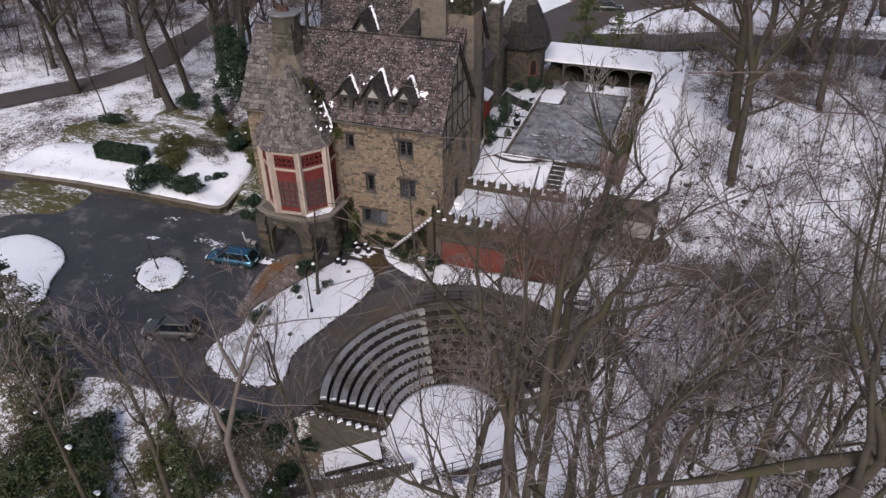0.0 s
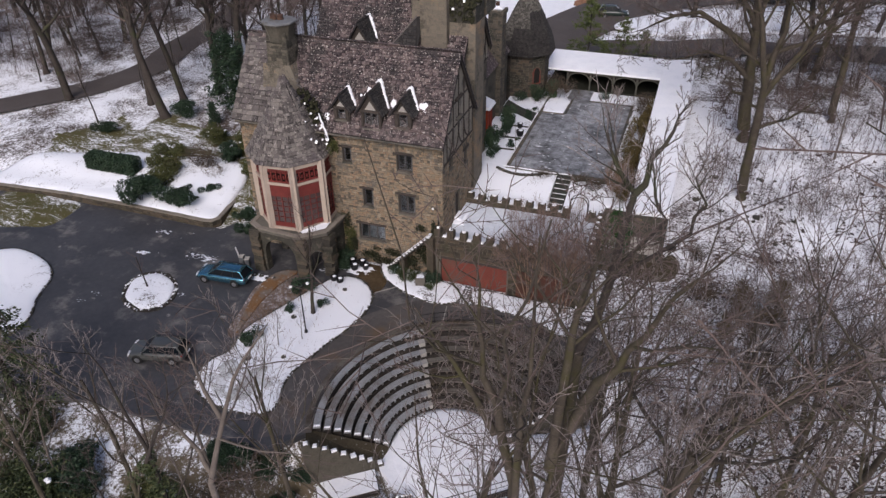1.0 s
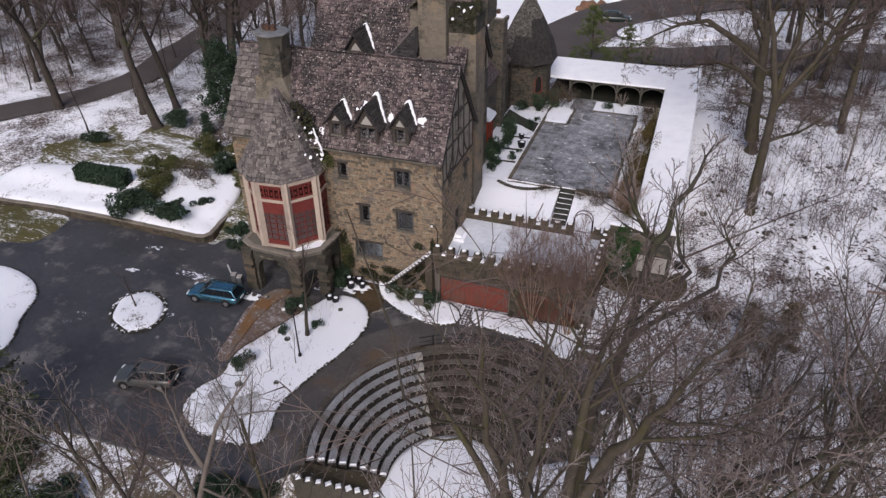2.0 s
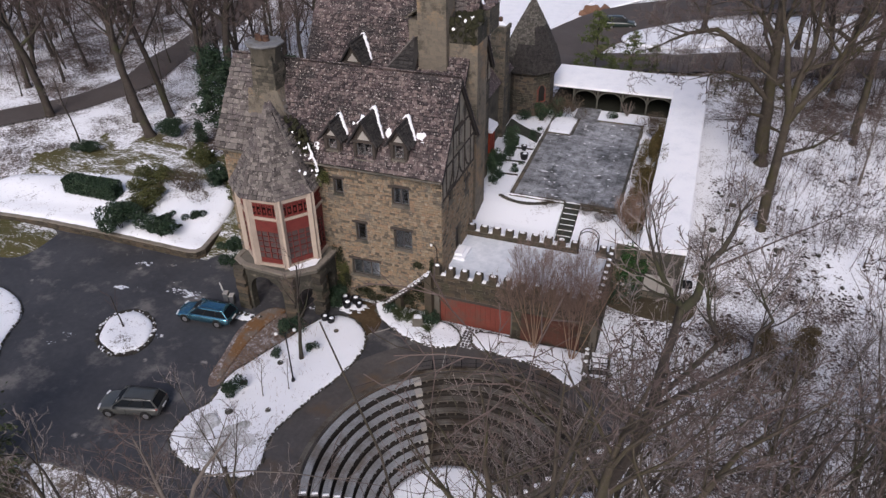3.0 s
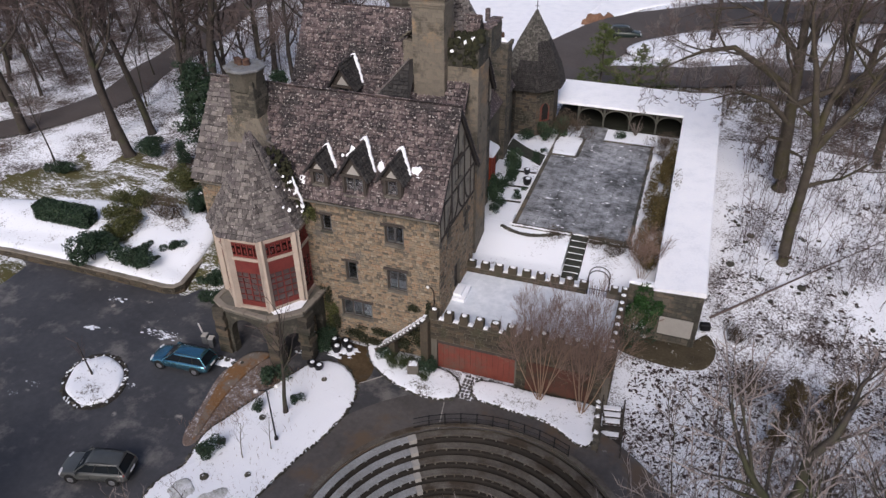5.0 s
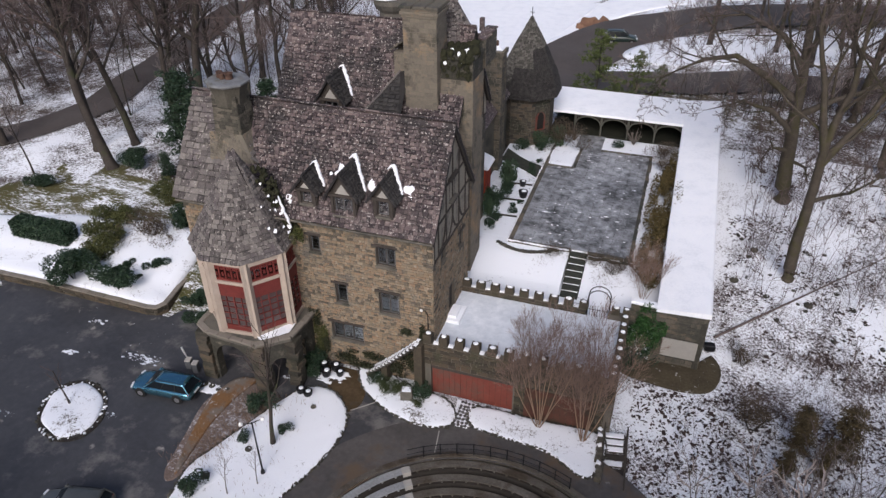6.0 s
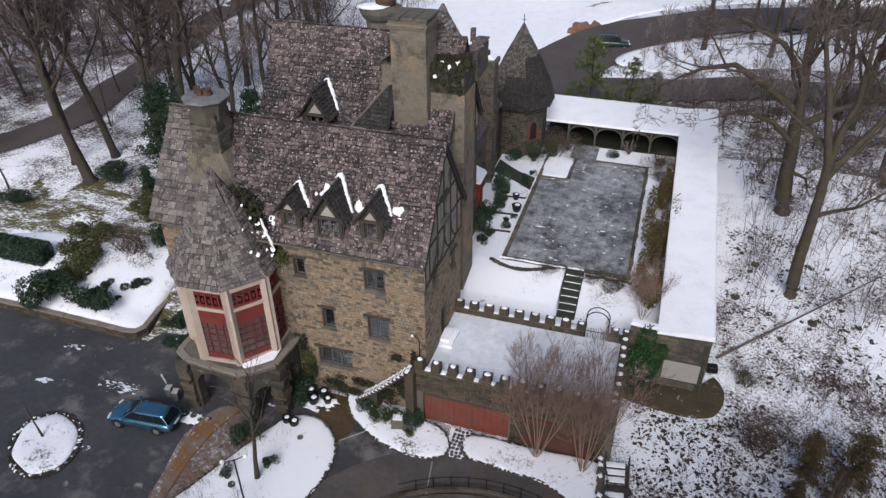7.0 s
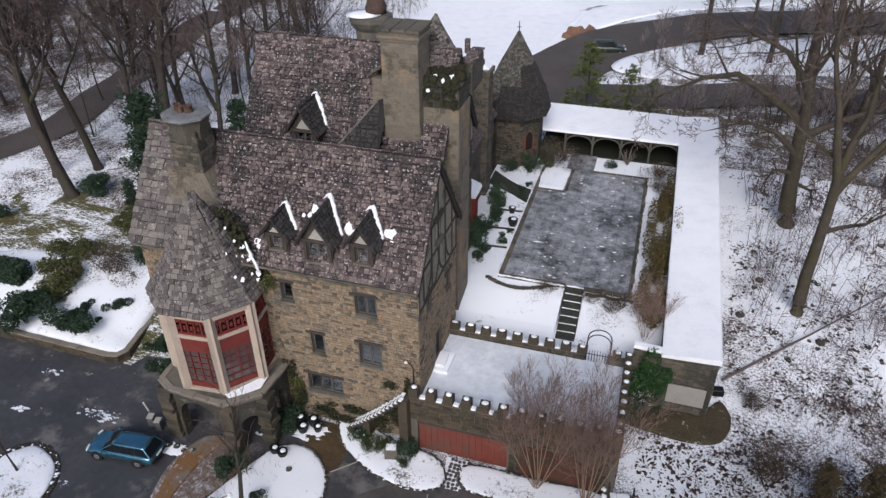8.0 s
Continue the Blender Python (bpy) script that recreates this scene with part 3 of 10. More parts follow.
def axis(a, b, fine_a, fine_b, step, coarse):
    v = [fine_a]
    while v[-1] < fine_b:
        v.append(v[-1] + step)
    while v[-1] < b:
        v.append(v[-1] + max(step, (v[-1] - fine_b) * coarse + step))
    while v[0] > a:
        v.insert(0, v[0] - max(step, (fine_a - v[0]) * coarse + step))
    return v


gx, gy = axis(-900, 900, -74, 24, 0.6, 0.18), axis(-500, 1400, 8, 100, 0.6, 0.18)
verts = [(x, y, land(x, y)) for y in gy for x in gx]
nx = len(gx)
faces = [(j * nx + i, j * nx + i + 1, (j + 1) * nx + i + 1, (j + 1) * nx + i) for j in range(len(gy) - 1) for i in range(nx - 1)]
ground = part("ground", Geo().add(verts, faces), M["slope"], smooth=True)
tagged(ground, "snow-patched sloping ground with brown leaf litter", "ground", kind="structure")
ground.data.materials.append(M["lawn"])
ground.data.materials.append(M["scrub"])
ground.data.materials.append(M["woodland"])
for p in ground.data.polygons:
    c = p.center
    if 89 < c.y < 97 and -13 < c.x < 9 and noise.noise(Vector((c.x * 0.3, c.y * 0.3, 21))) > -0.25:
        p.material_index = 2
        continue
    e = 5 * noise.noise(Vector((c.x * 0.25, c.y * 0.25, 11)))
    if c.y > 64.5 + e or c.x < -66 + e:
        p.material_index = 3 if c.x < -3 or c.y > 84 else 0
    elif c.x < -37 and c.y > 30:
        p.material_index = 1
    elif c.y < 30 and c.x < -14:
        p.material_index = 2


def sheet(name, outline, z, material, label, category, kind="structure"):
    g = Geo()
    loop = [Vector((p[0], p[1])) for p in outline]
    n = len(loop)
    g.add([(p.x, p.y, z) for p in loop] + [(p.x, p.y, z - 0.5) for p in loop], [tuple(range(n))] + [((i + 1) % n, i, n + i, n + (i + 1) % n) for i in range(n)])
    return tagged(part(name, g, material), label, category, kind=kind)


def ribbon(name, line, width, material, label, category, lift=0.05):
    g = Geo()
    pts = smooth_line([Vector((x, y)) for x, y in line], 10)
    v = []
    k = 5
    for i, p in enumerate(pts):
        d = (pts[min(i + 1, len(pts) - 1)] - pts[max(i - 1, 0)]).normalized()
        side = Vector((d.y, -d.x))
        level = max(land(*(p + side * width * s)) for s in (-0.5, -0.25, 0, 0.25, 0.5)) + lift
        for j in range(k):
            q = p + side * width * (j / (k - 1) - 0.5)
            v.append((q.x, q.y, level))
        q = p + side * width * 0.5
    f = [(i * k + j + 1, i * k + j, (i + 1) * k + j, (i + 1) * k + j + 1) for i in range(len(pts) - 1) for j in range(k - 1)]
    return tagged(part(name, g.add(v, f), material, smooth=True), label, category, kind="structure")


def mound(name, outline, base, height, material, label, category, kerb=None, kind="structure", rough=0.05, centre=None, follow=False):
    """A bed: an outline that swells gently towards its middle, with a kerb of stones where there is one."""
    loop = smooth_loop([Vector(p) for p in outline])
    c = Vector(centre) if centre else sum(loop, Vector((0, 0))) / len(loop)
    rings = [(1.0, -0.35), (1.0, 0.3), (0.97, 0.6), (0.9, 0.8), (0.75, 0.95), (0.55, 1.0), (0.3, 1.0), (0.12, 1.0)]
    n, v, f = len(loop), [], []
    for s, h in rings:
        for p in loop:
            q = c + (p - c) * s
            wob = noise.noise(Vector((q.x * 0.9, q.y * 0.9, 7))) * rough if h > 0.5 else 0
            b = max(base, land(q.x, q.y)) if follow else base
            v.append((q.x, q.y, b + height * h + wob))
    v.append((c.x, c.y, v[-1][2]))
    for i in range(len(rings) - 1):
        f += [(i * n + k, i * n + (k + 1) % n, (i + 1) * n + (k + 1) % n, (i + 1) * n + k) for k in range(n)]
    m = (len(rings) - 1) * n
    f += [(m + k, m + (k + 1) % n, len(v) - 1) for k in range(n)]
    ob = tagged(part(name, Geo().add(v, f), material, smooth=True), label, category, kind=kind)
    if kerb:
        rng = random.Random(len(name) + n)
        g = Geo()
        for a, b in zip(loop, loop[1:] + loop[:1]):
            d = b - a
            ang = math.degrees(math.atan2(d.y, d.x))
            steps = max(1, round(d.length / 0.3))
            for s in range(steps):
                p = a + d * ((s + 0.5) / steps)
                g.soft(pose(p.x, p.y, base + 0.08, rng.uniform(-4, 4), rng.uniform(-4, 4), ang + rng.uniform(-16, 16)), d.length / steps * rng.uniform(0.6, 1.0), rng.uniform(0.07, 0.16), rng.uniform(0.06, 0.18), 0.04, 0.2)
        part("kerb", g, M["soot"], ob, "low kerb of dark wet stones", kind="stuff")
    return ob


sheet("pavement_forecourt", [(-90, 30), (-60, 28), (-46, 24), (-36, 26.5), (-22, 26.8), (-20.2, 29), (-21.5, 34), (-19.8, 39), (-17, 42), (-17.2, 47.1), (-26.5, 47.9), (-33, 47.9), (-34.5, 49), (-39.2, 50.2), (-40.0, 48.5), (-52, 48.6), (-70, 47.7), (-90, 46.6)], 0.0, M["asphalt"], "wet dark asphalt forecourt with worn pale streaks", "pavement")
# the curved walk round the theatre's rim
g = Geo()
arc = [radians(a) for a in range(36, 207, 5)]
v = []
for a in arc:
    for r in (RIM - 0.1, RIM + 1.6, RIM + 3.3):
        v.append((BOWL.x + r * math.cos(a), BOWL.y + r * math.sin(a), 0.012))
f = [(i * 3 + j, i * 3 + j + 1, i * 3 + j + 4, i * 3 + j + 3) for i in range(len(arc) - 1) for j in range(2)]
walk_rim = tagged(part("pavement_rim", g.add(v, f), M["path"]), "wet brown paved walk curving round the theatre", "pavement", kind="structure")
for a, b in (((-22.2, 44.0), (-20.7, 45.4)), ((-15.6, 41.9), (-16.0, 44.2))):
    d = Vector(b) - Vector(a)
    part("joint_strip", Geo().slab(pose((a[0] + b[0]) / 2, (a[1] + b[1]) / 2, 0.014, 0, 0, math.degrees(math.atan2(d.y, d.x))), d.length, 0.07, 0.02), M["concrete"], walk_rim, "pale joint across the walk")
mound("snow_bed", [(-21.8, 42.0), (-22.5, 44.0), (-24.2, 45.3), (-26.0, 45.0), (-27.0, 43.4), (-28.0, 41.0), (-29.0, 38.5), (-29.7, 36.5), (-29.4, 34), (-30.2, 32.4), (-29.8, 30.2), (-27, 28.9), (-23.4, 29.6), (-23.9, 32.8), (-23.2, 36.2), (-22.2, 39.2)], 0.0, 0.18, M["bed_snow"], "kidney-shaped garden bed under snow", "snow bed", kerb=True, centre=(-25.8, 38))
mound("snow_bed", [(-23.3, 48.2), (-22.6, 46.6), (-21.2, 45.4), (-19.2, 44.5), (-17.2, 44.2), (-15.6, 44.7), (-15.4, 45.8), (-16.4, 46.9), (-19.0, 47.3), (-21.5, 48.2)], 0.0, 0.18, M["bed_snow"], "planted bed under snow below the terrace", "snow bed", kerb=True)
mound("snow_bed", [(-14.3, 46.9), (-14.2, 45.3), (-12, 44.9), (-9, 44.6), (-6.6, 43.4), (-5.8, 44.5), (-6.0, 47.0), (-10, 47.0)], 0.0, 0.18, M["bed_snow"], "long snowy bed at the foot of the terrace wall", "snow bed", kerb=True)
def island(k, a):
    """A point of the oval island's outline, k times its size."""
    u, w, tilt = 2.5 * k * math.cos(a), 1.85 * k * math.sin(a), radians(-43)
    return (-39.9 + u * math.cos(tilt) - w * math.sin(tilt), 38.2 + u * math.sin(tilt) + w * math.cos(tilt))


mound("round_island", [island(1.0 + 0.04 * math.sin(3 * a), a * math.pi / 6) for a in range(12)], 0.05, 0.22, M["bed_snow"], "round snow-covered island in the forecourt", "traffic island", kind="structure", rough=0.1)
rim_rng = random.Random(4)
ring = sheet("island_soil", [island(1.17, a * math.pi / 12) for a in range(24)], 0.06, M["riser"], "ring of dark wet soil round the island", "soil")
for k in range(130):
    a = k * math.pi / 65 + rim_rng.uniform(-0.02, 0.02)
    ix, iy = island(1.03 + 0.16 * rim_rng.random(), a)
    q = rim_rng.uniform(0.07, 0.17)
    part("kerb_stone", Geo().soft(pose(ix, iy, 0.075, rim_rng.uniform(-20, 20), rim_rng.uniform(-20, 20), rim_rng.uniform(0, 180)), q, q * rim_rng.uniform(0.6, 1.2), q * 0.8, 0.03, 0.2), M["yard_snow" if rim_rng.random() < 0.25 else "soot"], ring)
mound("snow_island", [(-49.3, 37.2), (-52, 39.0), (-56, 39.5), (-58, 37), (-54, 33), (-49.5, 30.0), (-46.8, 29.8), (-46.6, 32), (-48.2, 34.6)], 0.0, 0.25, M["bed_snow"], "long snow-covered bed beside the drive", "snow bed", kerb=True, kind="structure")
mound("needle_bed", [(-31.9, 41.5), (-31.2, 43.4), (-29.2, 44.2), (-27.2, 43.6), (-27.6, 41.5), (-28.9, 38.6), (-30.0, 35.5), (-30.9, 36.0), (-31.4, 38.6)], 0.0, 0.06, M["leafy"], "planting bed of mauve-brown dead leaves", "planting bed", rough=0.08)
mound("needle_strip", [(-31.0, 44.3), (-31.6, 42.6), (-31.45, 40.5), (-31.1, 39), (-30.4, 36.4), (-30.0, 36.0), (-30.2, 38.5), (-30.3, 40.5), (-30.1, 42.5), (-29.6, 44.5)], 0.035, 0.13, M["needles"], "strip of rust-brown fallen needles along the drive", "needle litter", rough=0.05)
# the raised bed by the drive, behind a low retaining wall
mound("raised_bed", [(-41.1, 48.9), (-41.2, 52), (-41.8, 56), (-44, 58), (-52, 57.5), (-60, 56), (-68, 53), (-68, 48.3), (-58, 48.7), (-50, 48.8), (-44, 48.7)], 0.25, 0.62, M["bed_snow"], "raised garden bed deep in snow", "snow bed", rough=0.12, centre=(-50, 52.5), follow=True)
ribbon("road_woods", [(-140, 20), (-100, 46), (-74, 71), (-73, 92), (-76, 125), (-60, 170), (-20, 230)], 5.5, M["road"], "narrow lane winding through the woods", "road")
ribbon("road_back", [(-20, 100), (-10, 99), (0, 100.5), (17, 103.5), (60, 108), (130, 112)], 7, M["road"], "drive behind the cloister", "road", lift=0.04)
ribbon("road_upper", [(-24, 92), (-18, 108.5), (-12, 118.5), (0, 126), (21, 133), (60, 140), (140, 146)], 11, M["road"], "wide drive curving up behind the house", "road", lift=0.1)
mound("snow_field", [(-27.5, 102), (-23.4, 110.5), (-18.2, 120), (-12.5, 128), (4, 137), (30, 146), (30, 168), (-20, 176), (-60, 165), (-62, 130), (-45, 106)], 4.2, 0.3, M["snow"], "open field of unbroken snow", "snow field", kind="structure", follow=True, rough=0.2)
mound("snow_strip", [(-12.5, 107.5), (-8, 114.5), (5, 120.5), (21, 126), (60, 132), (60, 116), (18, 111), (0, 106.3), (-8, 104.6)], 5.2, 0.3, M["bed_snow"], "snowy strip between two drives", "snow field", kind="structure", follow=True, rough=0.2)
mound("bare_earth", [(-5.6, 54.3), (-5.6, 53.0), (-4, 52.6), (-1.5, 52.4), (0.2, 52.8), (0.9, 53.8), (1.0, 55), (0.3, 56), (-0.6, 54.8)], -0.6, 0.25, M["earth"], "bare brown earth at the foot of the cloister wall", "bare earth", kind="structure", follow=True, rough=0.1)
mound("leaf_heap", [(-20.6, 119.6), (-19.9, 122.0), (-17.8, 123.6), (-15.4, 123.4), (-16.4, 121.6), (-18.4, 120.2)], 4.6, 0.5, M["leaf_pile"], "low bank of rust-brown leaves beside the drive", "leaf heap", kind="structure", follow=True, rough=1.1)


# ---- the stone house ----
RNG = random.Random(11)
house = thing("stone_house", (-26, 52, 0), "large fieldstone manor house with steep stone-slate roofs", "house", in_place=True)


def window(parent, m, w, h, lights, bars=3, frame_mat="casement"):
    """A casement window in its opening; m: the opening's lower left corner on the wall's outer face."""
    g = Geo()
    t, d = 0.07, 0.1
    c = m @ Matrix.Translation((0, 0.16, 0))
    holed(g, c, w, h, d, [(t, t, w - t, h - t)])
    win = part("window", g, M["timber"], parent, "dark casement window with leaded panes")
    for i in range(1, lights):
        part("mullion", Geo().slab(c @ Matrix.Translation((w * i / lights, d / 2, h / 2)), 0.06, d * 0.9, h - 2 * t), M["timber"], win)
    for i in range(lights):
        x0, x1 = t + (w - 2 * t) * i / lights + 0.03, t + (w - 2 * t) * (i + 1) / lights - 0.03
        p = Geo()
        p.slab(c @ Matrix.Translation(((x0 + x1) / 2, 0.06, h / 2)), x1 - x0, 0.012, h - 2 * t - 0.04)
        part("pane", p, M["glass"], win).visible_shadow = False
        leaf = part("casement", holed(Geo(), c @ Matrix.Translation((x0, 0.018, t + 0.03)), x1 - x0, h - 2 * t - 0.06, 0.035, [(0.035, 0.035, x1 - x0 - 0.035, h - 2 * t - 0.095)]), M[frame_mat], win, "pale metal casement")
        for k in range(1, bars + 1):
            part("glazing_bar", Geo().slab(c @ Matrix.Translation(((x0 + x1) / 2, 0.05, t + (h - 2 * t) * k / (bars + 1))), x1 - x0 - 0.07, 0.014, 0.012), M[frame_mat], win)
    s = Geo()
    s.soft(m @ Matrix.Translation((w / 2, 0.08, -0.06)) @ pose(0, 0, 0, 4, 0, 0), w + 0.2, 0.3, 0.12, 0.02)
    part("sill", s, M["greystone"], win)
    s = Geo()
    s.soft(m @ Matrix.Translation((w / 2 - 0.05, 0.05, h + 0.09)), w + 0.45, 0.24, 0.18, 0.02)
    part("lintel", s, M["timber"], win, "dark timber lintel")
    return win


# front wing: walls
FX0, FX1, FY, EAVE, RIDGE_Y, RIDGE_Z = -35.4, -17.6, 48.0, 12.3, 51.7, 17.9
FRONT = [(-21.4, 9.35, -20.1, 10.8, 2), (-21.4, 5.5, -20.0, 7.25, 2), (-24.55, 5.65, -23.7, 7.25, 1), (-26.1, 9.45, -25.35, 10.75, 1), (-25.15, 2.35, -22.8, 3.85, 3)]
m = pose(FX0, FY, 0)
holes = [(a - FX0, b, c - FX0, d) for a, b, c, d, n in FRONT]
wall = part("wall", holed(Geo(), m, FX1 - FX0, EAVE, 0.5, holes), M["mortar"], house, "front wall of buff and brown fieldstone")
g = Geo()
big = [(a - 0.05, b - 0.13, c + 0.05, d + 0.2) for a, b, c, d in holes]
rows = lay_stones(RNG, g, m, FX1 - FX0, EAVE, big, 0.12, 0.25, 0.18, 0.44, chosen=lambda x, z: 14.3 < x and 7.6 < z < 10.6)
part("stonework", g, M["stones"], wall, kind="stuff")
later("stone", rows, M["stone"], wall)
for a, b, c, d, n in FRONT:
    window(house, pose(a, FY, b), c - a, d - b, n)

# gable wall towards the garden court: stone below, timber framing above
m = pose(FX1, FY, 0, 0, 0, 90)
side_holes = [(1.5, 9.2, 2.4, 10.4), (5.3, 8.0, 6.2, 9.3), (3.1, 4.0, 4.3, 6.2)]
wall = part("wall", holed(Geo(), m, 7.4, EAVE, 0.5, side_holes), M["mortar"], house, "gable wall of fieldstone")
g = Geo()
lay_stones(RNG, g, m, 7.4, 10.2, [(a - 0.05, b - 0.1, c + 0.05, d + 0.15) for a, b, c, d in side_holes], 0.12, 0.26, 0.18, 0.46)
part("stonework", g, M["stones"], wall, kind="stuff")
for a, b, c, d in side_holes[:2]:
    window(house, m @ Matrix.Translation((a, 0, b)), c - a, d - b, 2)
window(house, m @ Matrix.Translation((3.1, 0, 13.0)) @ Matrix.Translation((0, -0.2, 0)), 1.1, 1.5, 2)
arch = [(3.1, 4.0), (4.3, 4.0), (4.3, 5.6), (4.15, 6.0), (3.7, 6.2), (3.25, 6.0), (3.1, 5.6)]
part("door", Geo().sweep(arch, m @ Matrix.Translation((0, 0.2, 0)), 0.08), M["timber"], house, "arched dark oak door to the terrace")
tri = [(0.0, 10.2), (7.4, 10.2), (7.4, EAVE), (3.7, RIDGE_Z - 0.15), (0.0, EAVE)]
gable = part("gable", Geo().sweep(tri, m @ Matrix.Translation((0, -0.035, 0)), 0.03), M["plaster"], house, "half-timbered plaster gable")
part("gable_core", Geo().sweep([(0.0, EAVE), (7.4, EAVE), (3.7, RIDGE_Z - 0.2)], m, 0.4), M["plaster"], house)


def beam(g, m, a, b, w=0.12, proud=0.06):
    d = Vector((b[0] - a[0], 0, b[1] - a[1]))
    g.slab(m @ Matrix.Translation(((a[0] + b[0]) / 2, -0.035 - proud / 2, (a[1] + b[1]) / 2)) @ pose(0, 0, 0, 0, -math.degrees(math.atan2(d.z, d.x)), 0), d.length, proud, w)


g = Geo()
for a, b in (((0, 10.25), (7.4, 10.25)), ((0, 12.5), (7.4, 12.5)), ((1.4, 14.4), (6.0, 14.4)), ((3.7, 12.5), (3.7, 17.6)), ((0.9, 10.2), (0.9, 13.5)), ((2.4, 10.2), (2.4, 15.8)), ((5.0, 10.2), (5.0, 15.8)), ((6.4, 10.2), (6.4, 13.8)), ((0.1, 10.3), (0.1, 12.4)), ((7.3, 10.3), (7.3, 12.4))):
    beam(g, m, a, b)
for x0, s in ((0.9, 1), (6.4, -1), (2.4, 1), (5.0, -1)):
    p = [(x0 + s * 1.4 * math.sin(k * math.pi / 10), 10.3 + 2.1 * (1 - math.cos(k * math.pi / 10))) for k in range(6)]
    for a, b in zip(p, p[1:]):
        beam(g, m, a, b, 0.15)
part("timber_frame", g, M["timber"], gable, "dark curved oak framing")
# the other two sides of the wing
part("wall", Geo().box(FX0, FY + 0.5, 0, FX0 + 0.5, 55.4, EAVE), M["greystones"], house, "end wall of grey stone")
part("wall", Geo().box(FX0 + 0.5, 54.9, 0, FX1 - 0.5, 55.4, EAVE), M["greystones"], house, "rear wall of grey stone")
part("gable", Geo().sweep([(FY + 0.1, EAVE), (55.3, EAVE), (RIDGE_Y, RIDGE_Z - 0.2)], pose(FX0 + 0.4, 0, 0, 0, 0, 90), 0.4), M["greystones"], house, "end gable of grey stone")


def roof_plane(parent, a, b, up, length, span, mat, piece_mat, course=0.265, short=0.23, long=0.44, chosen=None, thick=0.16):
    m = slope_pose(a, b, up)
    w = (Vector(b) - Vector(a)).length
    g = Geo()
    lo, hi = span(0.0), span(length)
    v = [m @ Vector((x, y, z)) for z in (-thick, 0.0) for x, y in ((lo[0], 0), (lo[1], 0), (hi[1], length), (hi[0], length))]
    g.add(v, BOX)
    roof = part("roof", g, M["underlay"], parent)
    g = Geo()
    rows = lay_slates(RNG, g, m, length, span, course, short, long, chosen=chosen)
    part("slating", g, mat, roof, kind="stuff")
    if rows:
        later("slate", rows, piece_mat, roof)
    return roof, m


def ridge_caps(parent, a, b, w=0.34, mat="slates"):
    g = Geo()
    a, b = Vector(a), Vector(b)
    n = max(2, round((b - a).length / 0.45))
    ang = math.degrees(math.atan2((b - a).y, (b - a).x))
    for i in range(n):
        p = a + (b - a) * ((i + 0.5) / n)
        for s in (-1, 1):
            g.slab(pose(p.x, p.y, p.z + 0.02 + RNG.uniform(-0.02, 0.02), 0, 0, ang) @ pose(0, 0, 0, s * -40, 0, 0) @ Matrix.Translation((0, s * w / 2.4, 0)), (b - a).length / n * 0.97, w, 0.05)
    part("ridge", g, M[mat], parent, kind="stuff")


ex0, ex1 = FX0 - 0.25, FX1 + 0.3
slope_len = math.hypot(RIDGE_Y - 47.45, RIDGE_Z - 12.1)
roof_a, m_front = roof_plane(house, (-32.2, 47.45, 12.1), (ex1, 47.45, 12.1), (-32.2, RIDGE_Y, RIDGE_Z), slope_len, lambda v: (0, ex1 + 32.2), M["slates"], M["slate"], chosen=lambda x, v: x > 8.6 and v < 2.2)
tagged(roof_a, label="steep roof of purple-brown stone slates")
roof_b, _ = roof_plane(house, (ex0, 47.45, 12.1), (-32.2, 47.45, 12.1), (ex0, RIDGE_Y, RIDGE_Z), slope_len, lambda v: (0, -32.2 - ex0), M["pale_slates"], M["pale_slate"], course=0.38, short=0.36, long=0.65, chosen=lambda x, v: True)
tagged(roof_b, label="roof end of large pale stone slates")
roof_plane(house, (ex1, 55.95, 12.1), (ex0, 55.95, 12.1), (ex1, RIDGE_Y, RIDGE_Z), slope_len, lambda v: (0, ex1 - ex0), M["slates"], M["slate"], course=0.5, short=0.5, long=0.9)
ridge_caps(house, (ex0, RIDGE_Y, RIDGE_Z + 0.05), (ex1, RIDGE_Y, RIDGE_Z + 0.05))
g = Geo()
for s in (-1, 1):
    y0 = RIDGE_Y + s * 4.3
    d = Vector((0, RIDGE_Y - y0, RIDGE_Z - 12.1))
    g.slab(Matrix.Translation((FX1 + 0.22, (y0 + RIDGE_Y) / 2, (12.1 + RIDGE_Z) / 2 - 0.17)) @ pose(0, 0, 0, math.degrees(math.atan2(d.z, d.y)), 0, 0), 0.08, d.length, 0.3)
part("bargeboard", g, M["timber"], house, "dark oak bargeboards")
g = Geo()
g.tube([(FX0, 47.4, 12.0), (FX1 + 0.2, 47.4, 12.0)], 0.08, 6)
g.box(FX0, 47.75, 11.9, FX1, 48.0, 12.25)
part("gutter", g, M["greystone"], house, "stone eaves course and gutter")


